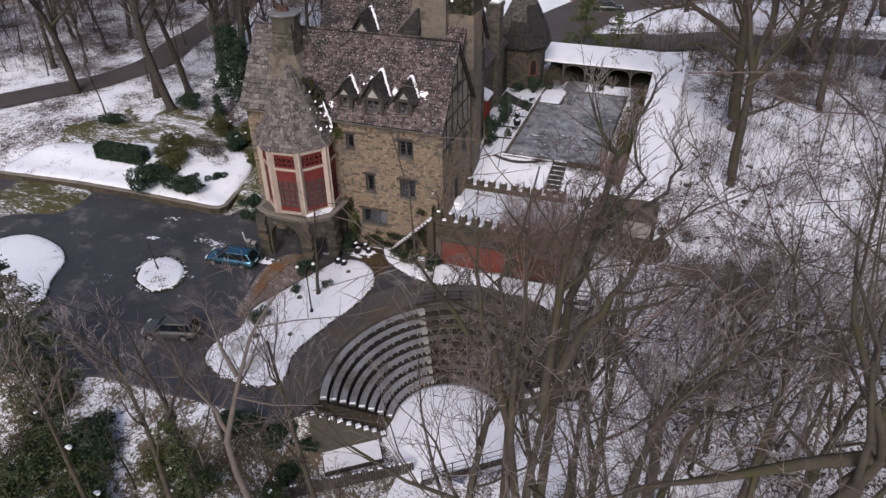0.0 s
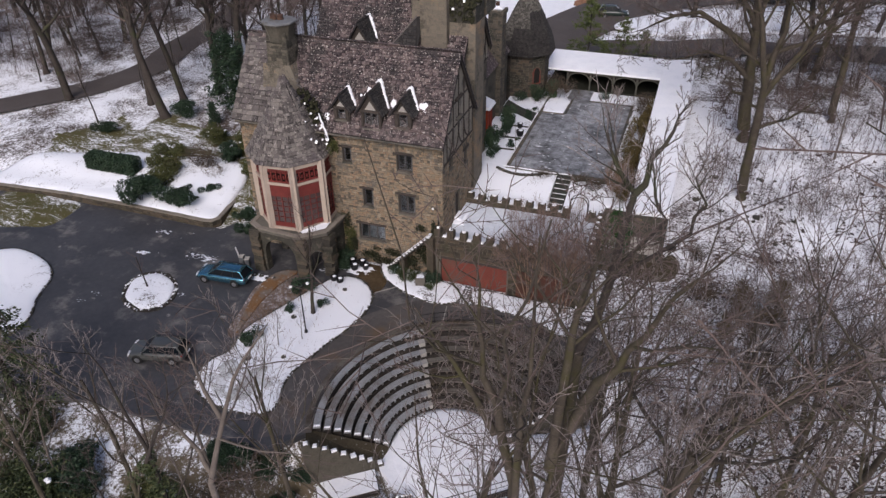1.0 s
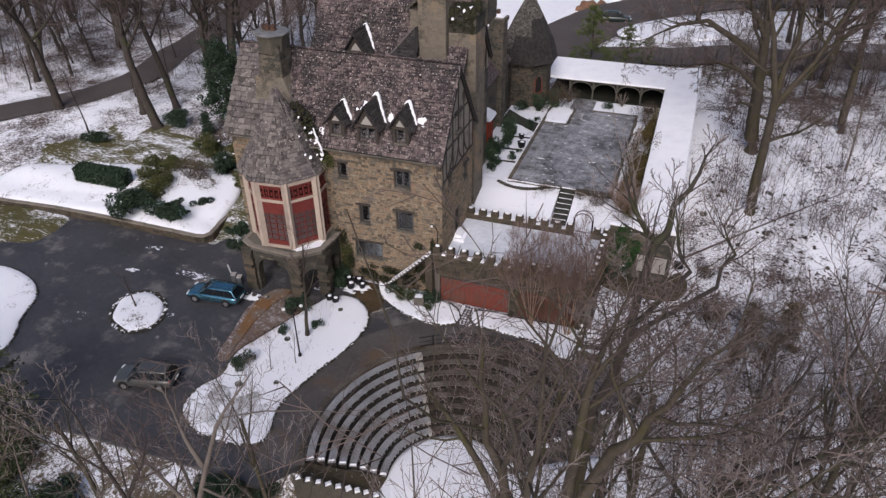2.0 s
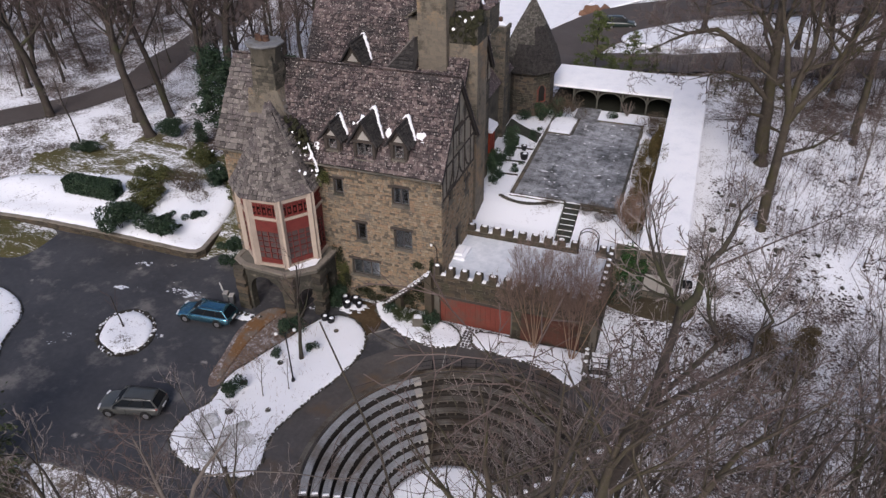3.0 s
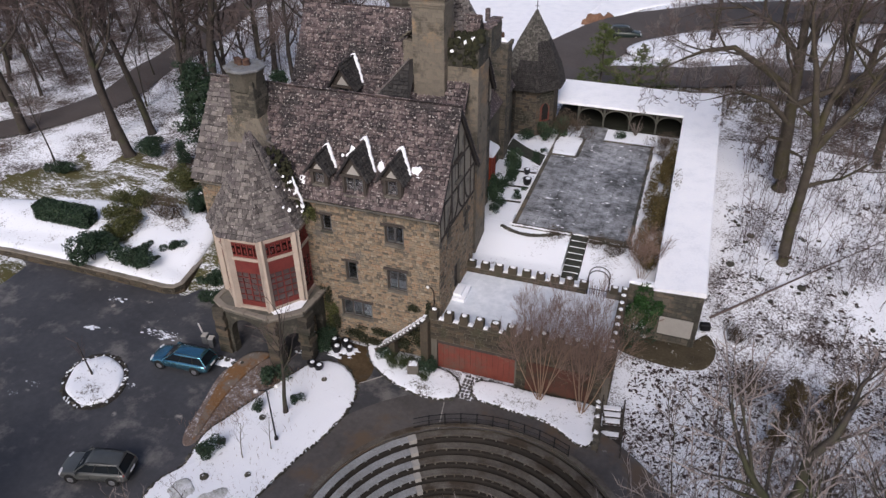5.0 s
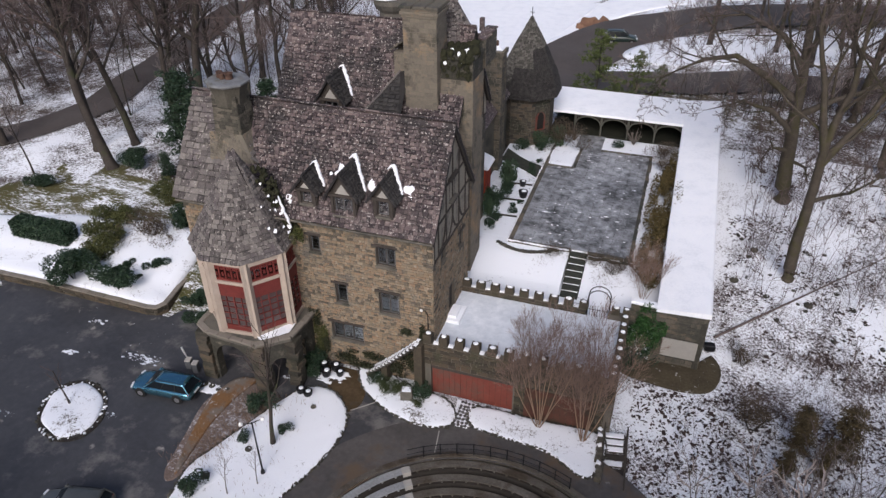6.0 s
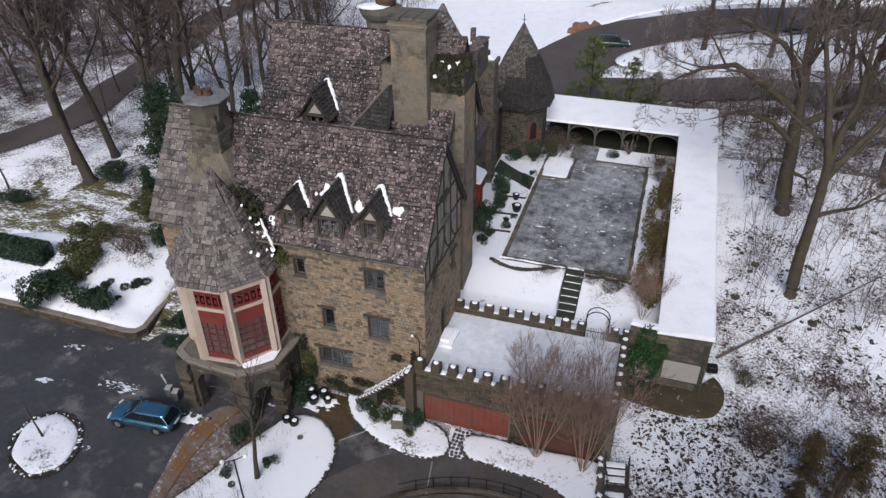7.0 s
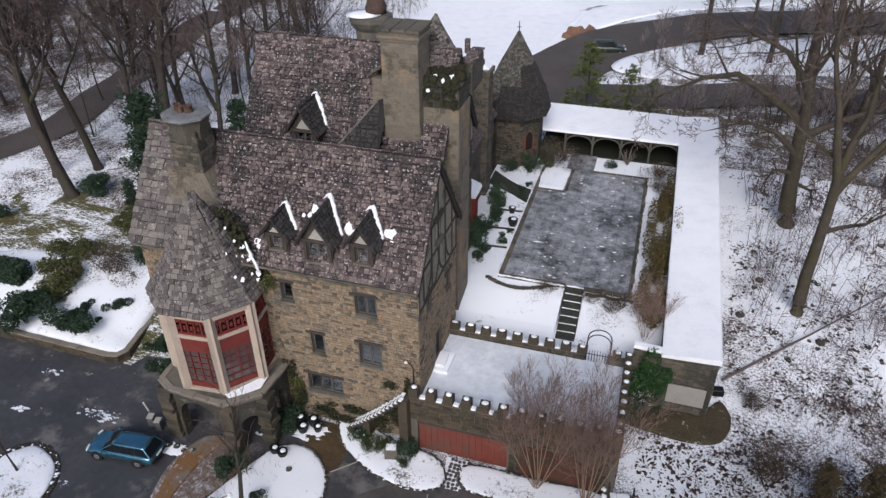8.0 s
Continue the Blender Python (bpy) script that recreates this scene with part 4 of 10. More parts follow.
def dormer(parent, cx, half, front, top, eave, sill, roof_y, rise, w, lights, snow=True):
    """A gabled dormer that grows out of a slope: roof_y(z) is the slope's y at height z."""
    body = Geo()
    wz0, wz1 = sill, eave - 0.1
    holed(body, pose(cx - half + 0.12, front, sill - 0.9), 2 * half - 0.24, eave - sill + 0.9, 0.15, [(half - 0.12 - w / 2, 0.9, half - 0.12 + w / 2, 0.9 + wz1 - wz0)])
    for s in (-1, 1):
        x = cx + s * (half - 0.12)
        v = [(x - 0.05, front + 0.1, sill - 0.9), (x - 0.05, front + 0.1, eave), (x - 0.05, roof_y(eave) + 0.1, eave), (x + 0.05, front + 0.1, sill - 0.9), (x + 0.05, front + 0.1, eave), (x + 0.05, roof_y(eave) + 0.1, eave)]
        body.add(v, [(0, 1, 2), (5, 4, 3), (0, 3, 4, 1), (1, 4, 5, 2), (2, 5, 3, 0)])
    d = part("dormer", body, M["timber"], parent, "small gabled dormer with a slate roof")
    part("gable", Geo().sweep([(cx - half + 0.1, eave), (cx + half - 0.1, eave), (cx, top - 0.12)], pose(0, front + 0.03, 0), 0.12), M["timber"], d, "dark boarded gable")
    part("panel", Geo().sweep([(cx - half * 0.52, eave + 0.03), (cx + half * 0.52, eave + 0.03), (cx, eave + 0.03 + (top - eave) * 0.45)], pose(0, front - 0.01, 0), 0.04), M["concrete"], d, "small pale plaster panel")
    for s in (-1, 1):
        e = Vector((cx + s * (half + 0.22), front - 0.32, eave - 0.22))
        e2 = Vector((cx + s * (half + 0.22), roof_y(eave - 0.22) + 0.05, eave - 0.22))
        r1, r2 = Vector((cx, front - 0.32, top)), Vector((cx, roof_y(top) + 0.05, top))
        a, b, up = (e, e2, r1) if s > 0 else (e2, e, r2)
        m = slope_pose(a, b, up)
        length = (r1 - e).length
        deep = (e2 - e).length
        deep2 = (r2 - r1).length
        sp = (lambda v, A=deep, B=deep2, L=length: (0, A + (B - A) * v / L)) if s > 0 else (lambda v, A=deep, B=deep2, L=length: (A - (A + (B - A) * v / L), A))
        lo, hi = sp(0), sp(length)
        g = Geo()
        v = [m @ Vector((x, y, z)) for z in (-0.09, 0.0) for x, y in ((lo[0], 0), (lo[1], 0), (hi[1], length), (hi[0], length))]
        g.add(v, BOX)
        rf = part("roof_slope", g, M["underlay"], d)
        g2 = Geo()
        lay_slates(RNG, g2, m, length, sp, 0.24, 0.24, 0.42, thick=0.04)
        part("slating", g2, M["dark_slates"], rf, kind="stuff")
        if snow and s > 0:
            g3 = Geo()
            out = Vector((0, -0.8, 0.6)) * 0.17
            pts = [r2 + out + Vector((-0.35, -0.15, -0.22)), r2 + out + Vector((-0.12, -0.04, -0.02))] + [r2.lerp(e2, k / 18) + out + Vector((RNG.uniform(-0.03, 0.04), RNG.uniform(-0.03, 0.03), 0.0)) for k in range(0, 18)]
            g3.tube(pts, [0.03, 0.09] + [0.15 * (1 + 0.28 * noise.noise(Vector((cx, k * 0.45, 0)))) * (1 - 0.55 * (k / 18) ** 2) for k in range(0, 18)], 8)
            part("snow", g3, M["snow"], d, "strip of snow lying in the valley", smooth=True)
    win = window(d, pose(cx - w / 2, front - 0.05, sill), w, wz1 - wz0, lights, 2)
    return d


def front_y(z):
    return 47.45 + (z - 12.1) / (RIDGE_Z - 12.1) * (RIDGE_Y - 47.45)


dormer(house, -25.85, 0.75, 47.95, 15.1, 14.1, 13.1, front_y, 1, 0.75, 1)
dormer(house, -23.3, 0.95, 47.85, 15.75, 14.15, 12.75, front_y, 1, 1.3, 2)
dormer(house, -20.7, 0.75, 47.95, 15.5, 14.3, 13.1, front_y, 1, 0.8, 1)

def lump(g, at, r, flat=0.45, n=9):
    """A clot of snow with an uneven outline."""
    rings = [(1.0, -0.2), (1.05, 0.25), (0.8, 0.75), (0.4, 1.0)]
    v = []
    for k, h in rings:
        for i in range(n):
            a = 2 * math.pi * i / n
            q = r * k * (1 + 0.75 * noise.noise(Vector((at[0] * 3 + math.cos(a), at[1] * 3 + math.sin(a), k))))
            v.append((at[0] + q * math.cos(a), at[1] + q * math.sin(a) * 0.75, at[2] + r * flat * h + 0.75 * q * math.sin(a) * 1.1))
    f = [(j * n + i, j * n + (i + 1) % n, (j + 1) * n + (i + 1) % n, (j + 1) * n + i) for j in range(3) for i in range(n)] + [tuple(range(3 * n, 4 * n))]
    g.add(v, f)


for spots in (((-24.05, 49.5, 15.1, 0.2), (-24.3, 49.3, 14.8, 0.15), (-24.64, 49.26, 14.75, 0.1)), ((-21.87, 49.1, 14.5, 0.27), (-21.6, 48.98, 14.35, 0.18)), ((-19.56, 49.08, 14.5, 0.27), (-19.3, 48.85, 14.15, 0.15), (-19.35, 49.15, 14.6, 0.2)), ((-27.22, 48.2, 13.25, 0.2), (-27.1, 48.0, 13.0, 0.13))):
    g = Geo()
    for x, y, z, r in spots:
        lump(g, (x, y, z), r, 0.22)
    part("snow", g, M["snow"], roof_a, "clot of snow on the slates", smooth=True)

# rear wing, taller
BX0, BX1, BY, BZ = -32.2, -18.5, 59.7, 21.3
B_EAVE_Y, B_EAVE_Z = 55.2, 14.7
part("wall", Geo().box(BX0 + 0.4, 55.5, 0, BX0 + 0.9, 64, 14.8), M["greystone"], house, "rear wing end wall of grey-brown stone")
part("wall", Geo().box(BX0 + 0.9, 63.5, 0, BX1 - 0.9, 64, 14.8), M["greystone"], house, "rear wing back wall of grey-brown stone")
wall = part("wall", Geo().box(BX1 - 0.9, 55.5, 0, BX1 - 0.4, 64, 14.8), M["mortar"], house, "rear wing court wall of grey-brown stone")
for x in (BX0 + 0.9, BX1 - 0.4):
    part("gable", Geo().sweep([(55.6, 14.8), (63.9, 14.8), (BY, BZ - 0.3)], pose(x, 0, 0, 0, 0, 90), 0.4), M["greystone"], house)
g = Geo()
lay_stones(RNG, g, pose(BX1 - 0.4, 55.5, 2.5, 0, 0, 90), 8.5, 11.0, [], 0.2, 0.4, 0.3, 0.8)
part("stonework", g, M["greystones"], wall, kind="stuff")
mE = pose(BX1 - 0.4, 55.5, 0, 0, 0, 90)
gb = part("gable", Geo().sweep([(0.1, 13.6), (8.4, 13.6), (8.4, 14.8), (4.2, BZ - 0.2), (0.1, 14.8)], mE @ Matrix.Translation((0, -0.06, 0)), 0.05), M["plaster"], house, "half-timbered rear gable")
g = Geo()
mE2 = mE @ Matrix.Translation((0, -0.03, 0))
for a, b in (((0.1, 13.7), (8.4, 13.7)), ((1.4, 16.4), (7.0, 16.4)), ((4.2, 13.7), (4.2, 20.6)), ((2.4, 13.7), (2.4, 18.0)), ((6.2, 13.7), (6.2, 17.8)), ((7.6, 13.7), (7.6, 15.8))):
    beam(g, mE2, a, b)
for x0, s in ((6.2, 1), (6.2, -1)):
    p = [(x0 + s * 1.4 * math.sin(k * math.pi / 10), 13.8 + 2.4 * (1 - math.cos(k * math.pi / 10))) for k in range(6)]
    for a, b in zip(p, p[1:]):
        beam(g, mE2, a, b, 0.15)
part("timber_frame", g, M["timber"], gb)
B_len = math.hypot(BY - B_EAVE_Y, BZ - B_EAVE_Z)
rB, _ = roof_plane(house, (BX0, B_EAVE_Y, B_EAVE_Z), (BX1, B_EAVE_Y, B_EAVE_Z), (BX0, BY, BZ), B_len, lambda v: (0, BX1 - BX0), M["slates"], M["slate"], chosen=lambda x, v: x < 9.5 and 5.9 < v)
roof_plane(house, (BX1, 64.2, B_EAVE_Z), (BX0, 64.2, B_EAVE_Z), (BX1, BY, BZ), B_len, lambda v: (0, BX1 - BX0), M["slates"], M["slate"], course=0.5, short=0.5, long=0.9)
ridge_caps(house, (BX0, BY, BZ + 0.05), (BX1, BY, BZ + 0.05))
g = Geo()
d = Vector((0, BY - 64.2, BZ - B_EAVE_Z))
g.slab(Matrix.Translation((BX1 - 0.1, (64.2 + BY) / 2, (B_EAVE_Z + BZ) / 2 - 0.2)) @ pose(0, 0, 0, math.degrees(math.atan2(d.z, d.y)), 0, 0), 0.1, d.length, 0.35)
part("bargeboard", g, M["timber"], house)


def back_y(z):
    return B_EAVE_Y + (z - B_EAVE_Z) / (BZ - B_EAVE_Z) * (BY - B_EAVE_Y)


dormer(house, -27.5, 0.95, 55.4, 18.4, 16.9, 15.6, back_y, 1, 1.1, 2)
# a low hipped roof against the great chimney
g = Geo()
g.add([(-25.1, 54.9, 16.15), (-22.35, 54.9, 16.15), (-22.75, 56.6, 18.95), (-22.35, 57.3, 18.95), (-25.1, 57.6, 16.15)], [(0, 1, 2), (1, 3, 2), (0, 2, 3, 4), (0, 4, 3, 1)])
rs = part("roof", g, M["dark_slates"], house, "small hipped slate roof beside the chimney")
m = slope_pose((-25.1, 54.85, 16.2), (-22.35, 54.85, 16.2), (-22.75, 56.6, 18.95))
g = Geo()
lay_slates(RNG, g, m, 3.15, lambda v: (2.35 * v / 3.25, 2.75 - 0.4 * v / 3.25), 0.26, thick=0.04)
part("slating", g, M["dark_slates"], rs, kind="stuff")
part("hip", Geo().tube([(-25.15, 54.85, 16.25), (-23.9, 55.7, 17.65), (-22.75, 56.55, 19.05)], 0.07, 6), M["pale_slates"], rs, "pale hip tiles")


def block(g, x0, y0, z0, x1, y1, z1, low=0.16, high=0.34, short=0.22, long=0.6):
    """A box of masonry with stones on its four faces; the core goes to g's partner."""
    core, skin = g
    core.box(x0, y0, z0, x1, y1, z1)
    for m, w in ((pose(x0, y0, z0), x1 - x0), (pose(x1, y0, z0, 0, 0, 90), y1 - y0), (pose(x1, y1, z0, 0, 0, 180), x1 - x0), (pose(x0, y1, z0, 0, 0, -90), y1 - y0)):
        lay_stones(RNG, skin, m, w, z1 - z0, [], low, high, short, long, 0.03)


def tapered(name, base, top, z0, z1, parent, label, skin_mat, joint="joint"):
    """A shaft whose four faces lean inwards: base and top are (x0, y0, x1, y1)."""
    core, skin = Geo(), Geo()
    ring = lambda q, z: [Vector(p) for p in ((q[0], q[1], z), (q[2], q[1], z), (q[2], q[3], z), (q[0], q[3], z))]
    lo, hi = ring(base, z0), ring(top, z1)
    core.add(lo + hi, BOX)
    for i in range(4):
        a, b, c, d = lo[i], lo[(i + 1) % 4], hi[(i + 1) % 4], hi[i]
        x = (b - a).normalized()
        up = ((c + d) / 2 - (a + b) / 2)
        h, w = up.length, (b - a).length
        z = up.normalized()
        y = z.cross(x)
        m = Matrix((x, y, z)).transposed().to_4x4()
        m.translation = a
        for sx, sz, sw, sh in courses(RNG, w, h, [], 0.16, 0.32, 0.22, 0.6):
            k0, k1 = (sz + sh / 2) / h, (c - d).length / w
            mid = x.dot((c + d) / 2 - (a + b) / 2) * k0 + w / 2
            k = 1 + (k1 - 1) * k0
            skin.soft(m @ Matrix.Translation((mid + (sx + sw / 2 - w / 2) * k, 0, sz + sh / 2)) @ pose(0, 0, 0, 90 + RNG.uniform(-1, 1), 0, RNG.uniform(-0.8, 0.8)), sw * k - 0.02, sh - 0.02, 0.06 * RNG.uniform(0.6, 1), 0.02, 0.06)
    ob = part(name, core, M[joint], parent, label)
    part("stonework", skin, M[skin_mat], ob, kind="stuff")
    return ob


def masonry(name, boxes, parent, label, skin_mat="greystones", joint="joint"):
    core, skin = Geo(), Geo()
    for b in boxes:
        block((core, skin), *b)
    ob = part(name, core, M[joint], parent, label)
    part("stonework", skin, M[skin_mat], ob, kind="stuff")
    return ob


# great chimney and the stair tower beside it
stack = masonry("chimney", [(-22.4, 56.4, 12, -20.15, 58.4, 22.6), (-22.46, 56.34, 22.6, -20.09, 58.46, 22.78), (-22.54, 56.26, 22.78, -20.01, 58.54, 22.98), (-22.46, 56.34, 22.98, -20.09, 58.46, 23.18)], house, "great square chimney of weathered sandstone", "sandstones")
g = Geo()
for x0, x1 in ((-22.6, -21.7), (-21.7, -20.8), (-20.8, -19.95)):
    for y0, y1 in ((56.2, 57.4), (57.4, 58.6)):
        part("coping_slab", Geo().soft(pose((x0 + x1) / 2, (y0 + y1) / 2, 23.26, RNG.uniform(-2, 2), RNG.uniform(-2, 2), RNG.uniform(-2, 2)), x1 - x0 - 0.03, y1 - y0 - 0.03, 0.18, 0.05, 0.08), M["greystones"], stack, "worn coping slab")
should = masonry("parapet", [(-23.35, 57.0, 12, -22.45, 58.2, 20.1)], house, "stepped parapet shoulder of stone", "sandstones")
g = Geo()
for k in range(3):
    part("coping_slab", Geo().soft(pose(-22.75 - k * 0.35, 57.3 + k * 0.25, 20.75 - k * 0.28, 0, -25, -20), 0.5, 0.9, 0.12, 0.03), M["greystones"], should, "leaning coping slab")
tower = masonry("stair_tower", [(-20.15, 57.1, 2.5, -17.9, 59.6, 18.6)], house, "tall stair tower of smoke-dark stone", "sandstones")
core, skin = Geo(), Geo()
block((core, skin), -20.15, 57.15, 18.6, -17.95, 59.55, 20.0)
v = [(-20.2, 57.0, 20.0), (-17.85, 57.0, 20.0), (-17.85, 59.7, 20.0), (-20.2, 59.7, 20.0), (-19.9, 57.6, 20.35), (-18.2, 57.5, 20.2), (-18.2, 59.3, 20.3), (-19.9, 59.3, 20.45)]
core.add(v, BOX)
part("weathering", core, M["soot"], tower, "dark weathered top courses")
part("stonework", skin, M["soot"], tower, kind="stuff")
g = Geo()
for k in range(60):
    x, y = RNG.uniform(-20.0, -18.0), RNG.uniform(57.05, 59.0)
    lump(g, (x, y, 20.15 + RNG.uniform(-0.1, 0.25)), RNG.uniform(0.12, 0.3), 0.6)
for k in range(40):
    lump(g, (RNG.uniform(-20.1, -18.0), 57.02, 20.1 - 1.3 * RNG.random() ** 1.5), RNG.uniform(0.08, 0.2), 0.4)
part("moss", g, M["moss"], tower, "thick dark moss over the tower top", smooth=True, kind="stuff")
g = Geo()
for x, y, z, r in ((-19.4, 57.3, 20.5, 0.14), (-18.9, 57.1, 20.35, 0.12), (-18.4, 57.4, 20.5, 0.16), (-19.8, 57.0, 19.7, 0.12), (-18.6, 57.0, 19.9, 0.09)):
    lump(g, (x, y, z), r, 0.4)
part("snow", g, M["snow"], tower, "scraps of snow on the moss", smooth=True)
TU = (-20.35, 60.4)
turret = part("turret", Geo().lathe([(1.35, 0), (1.35, 7.1)], 14, (*TU, 13.3)), M["greystone"], house, "round stair turret with a conical slate cap")
cap = part("cap", Geo().lathe([(1.62, 20.2), (0.02, 23.1)], 14, (*TU, 0)), M["underlay"], turret)
g = Geo()
for k in range(14):
    a0, a1 = 2 * math.pi * k / 14, 2 * math.pi * (k + 1) / 14
    p0, p1 = (Vector((TU[0] + 1.67 * math.cos(a), TU[1] + 1.67 * math.sin(a), 20.15)) for a in (a0, a1))
    m = slope_pose(p0, p1, (*TU, 23.15))
    w = (p1 - p0).length
    lay_slates(RNG, g, m, 3.3, lambda v: (w / 2 * v / 3.45, w - w / 2 * v / 3.45), 0.3, 0.25, 0.5)
part("slating", g, M["pale_slates"], cap, kind="stuff")
ruin = masonry("parapet", [(-18.6, 60.2, 18.5, -17.95, 63.0, 20.4)], house, "broken parapet with loose coping stones")
for k in range(6):
    g = Geo().soft(pose(-18.3 + RNG.uniform(-0.2, 0.2), 60.4 + 0.5 * k, 20.5 + RNG.uniform(-0.05, 0.15), RNG.uniform(-20, 20), RNG.uniform(-25, 10), RNG.uniform(-30, 30)), 0.8, 0.55, 0.12, 0.03)
    part("coping_slab", g, M["slates"], ruin, "tumbled coping slab")
part("flue", Geo().soft(pose(-18.85, 62.35, 20.85), 0.3, 0.3, 0.9, 0.03), M["slates"], ruin, "small stone flue")
# front-left chimney, half way up the slope
CX, CZ = -0.6, 0.25
chim = tapered("chimney", (-33.5, 48.9, -29.2, 51.4), (-32.75, 49.35, -30.75, 51.15), 12.5, 16.4, house, "broad tapering chimney of buff and soot-dark stone", "sandstones")
head = tapered("chimney_head", (-32.72, 49.38, -30.78, 51.12), (-32.6, 49.5, -30.9, 51.0), 16.4, 18.6 + CZ, house, "soot-dark upper courses of the chimney", "sootstones", "soot")
for k in range(7):
    part("weathering", Geo().soft(pose(-30.65 + 0.3 * k, 49.75 - 0.10 * k, 15.75 - 0.46 * k, RNG.uniform(-8, 8), 32, RNG.uniform(-8, 8)), 0.62, 0.85, 0.12, 0.03, 0.08), M["pale_slates"], chim, "leaning shoulder slab")
for k in range(9):
    part("flashing", Geo().box(-31.1 + 0.24 * k, 48.55 - 0.03 * k, 14.1 - 0.27 * k, -30.8 + 0.24 * k, 48.95, 14.42 - 0.27 * k), M["moss"], chim, "stepped mossy flashing")
g = Geo()
g.lathe([(0.98, 17.9), (1.06, 18.5), (1.2, 19.0), (1.32, 19.25)], 8, (-31.15 + CX, 50.2, CZ), math.pi / 8)
part("neck", g, M["sootstones"], head, "soot-dark flared chimney head")
g = Geo()
g.lathe([(1.3, 19.22), (1.42, 19.3), (1.42, 19.40), (1.2, 19.46)], 8, (-31.15 + CX, 50.2, CZ), math.pi / 8)
part("cap", g, M["cap_stone"], head, "wide grey octagonal cap slab")
for k, (x, y, r) in enumerate(((-31.75, 50.35, 0.2), (-31.4, 50.1, 0.17), (-31.0, 50.25, 0.25))):
    pot = part("chimney_pot", Geo().lathe([(r, 19.4), (r * 1.1, 19.5), (r * 0.9, 19.6), (r, 19.78), (r * 1.12, 19.82), (r * 0.8, 19.83), (r * 0.7, 19.6)], 12, (x + CX, y, CZ)), M["clay"], chim, "squat terracotta chimney pot", smooth=True)
# far round chimney and the tall pier by the court
far = part("chimney", Geo().lathe([(1.25, 0), (1.25, 9.6), (1.5, 9.9), (1.7, 10.3), (1.7, 10.6), (1.2, 10.7)], 10, (-28.4, 69.5, 9.6)), M["greystone"], house, "round grey chimney with a flared cap")
part("cap", Geo().lathe([(1.3, 0), (1.4, 0.06), (0.5, 0.14)], 10, (-28.9, 69.2, 20.3)), M["snow"], far, "snow on the chimney cap", smooth=True)
part("chimney_pot", Geo().lathe([(0.8, 0), (0.85, 0.5), (0.65, 0.9), (0.7, 1.3)], 10, (-28.1, 69.8, 20.3)), M["rust_stone"], far, "broad clay chimney pot", smooth=True)
pier = masonry("chimney", [(-21.3, 72.4, 3, -19.8, 74.0, 15.2), (-21.4, 72.3, 15.2, -19.7, 74.1, 15.6)], house, "tall slim stone chimney beside the court")
part("cap", Geo().lathe([(0.85, 15.6), (1.05, 15.75), (0.5, 15.95)], 4, (-20.55, 73.2, 0), math.pi / 4), M["snow"], pier, "snow on the chimney top")
part("chimney_pot", Geo().lathe([(0.2, 15.8), (0.2, 16.3), (0.14, 16.35)], 9, (-20.55, 73.2, 0)), M["clay"], pier)
# low range that ties the rear wing to the round tower
g = Geo()
g.box(-30, 64, 2, -20.3, 77, 10.2)
low = part("wall", g, M["greystones"], house, "low rear range of grey stone")
g = Geo().sweep([(-30.3, 10.2), (-20.0, 10.2), (-25.2, 16.5)], pose(0, 64, 0), 13)
part("roof", g, M["slates"], house, "slate roof of the low range")
# red timber oriel over the court
g = Geo()
g.box(-21.4, 66.2, 4.6, -19.35, 68.0, 7.6)
ori = part("oriel", g, M["door_red"], house, "small red timber oriel with a snowy roof")
part("roof", Geo().sweep([(-21.6, 7.6), (-19.05, 7.6), (-19.2, 7.85), (-21.6, 8.8)], pose(0, 66.0, 0), 2.2), M["snow"], ori, "snow-covered lean-to roof")
g = Geo()
for y in (66.3, 67.0, 67.7):
    g.box(-19.37, y, 5.6, -19.31, y + 0.08, 7.4)
g.box(-19.37, 66.3, 5.5, -19.31, 67.8, 5.6)
part("frame", g, M["timber_red"], ori)

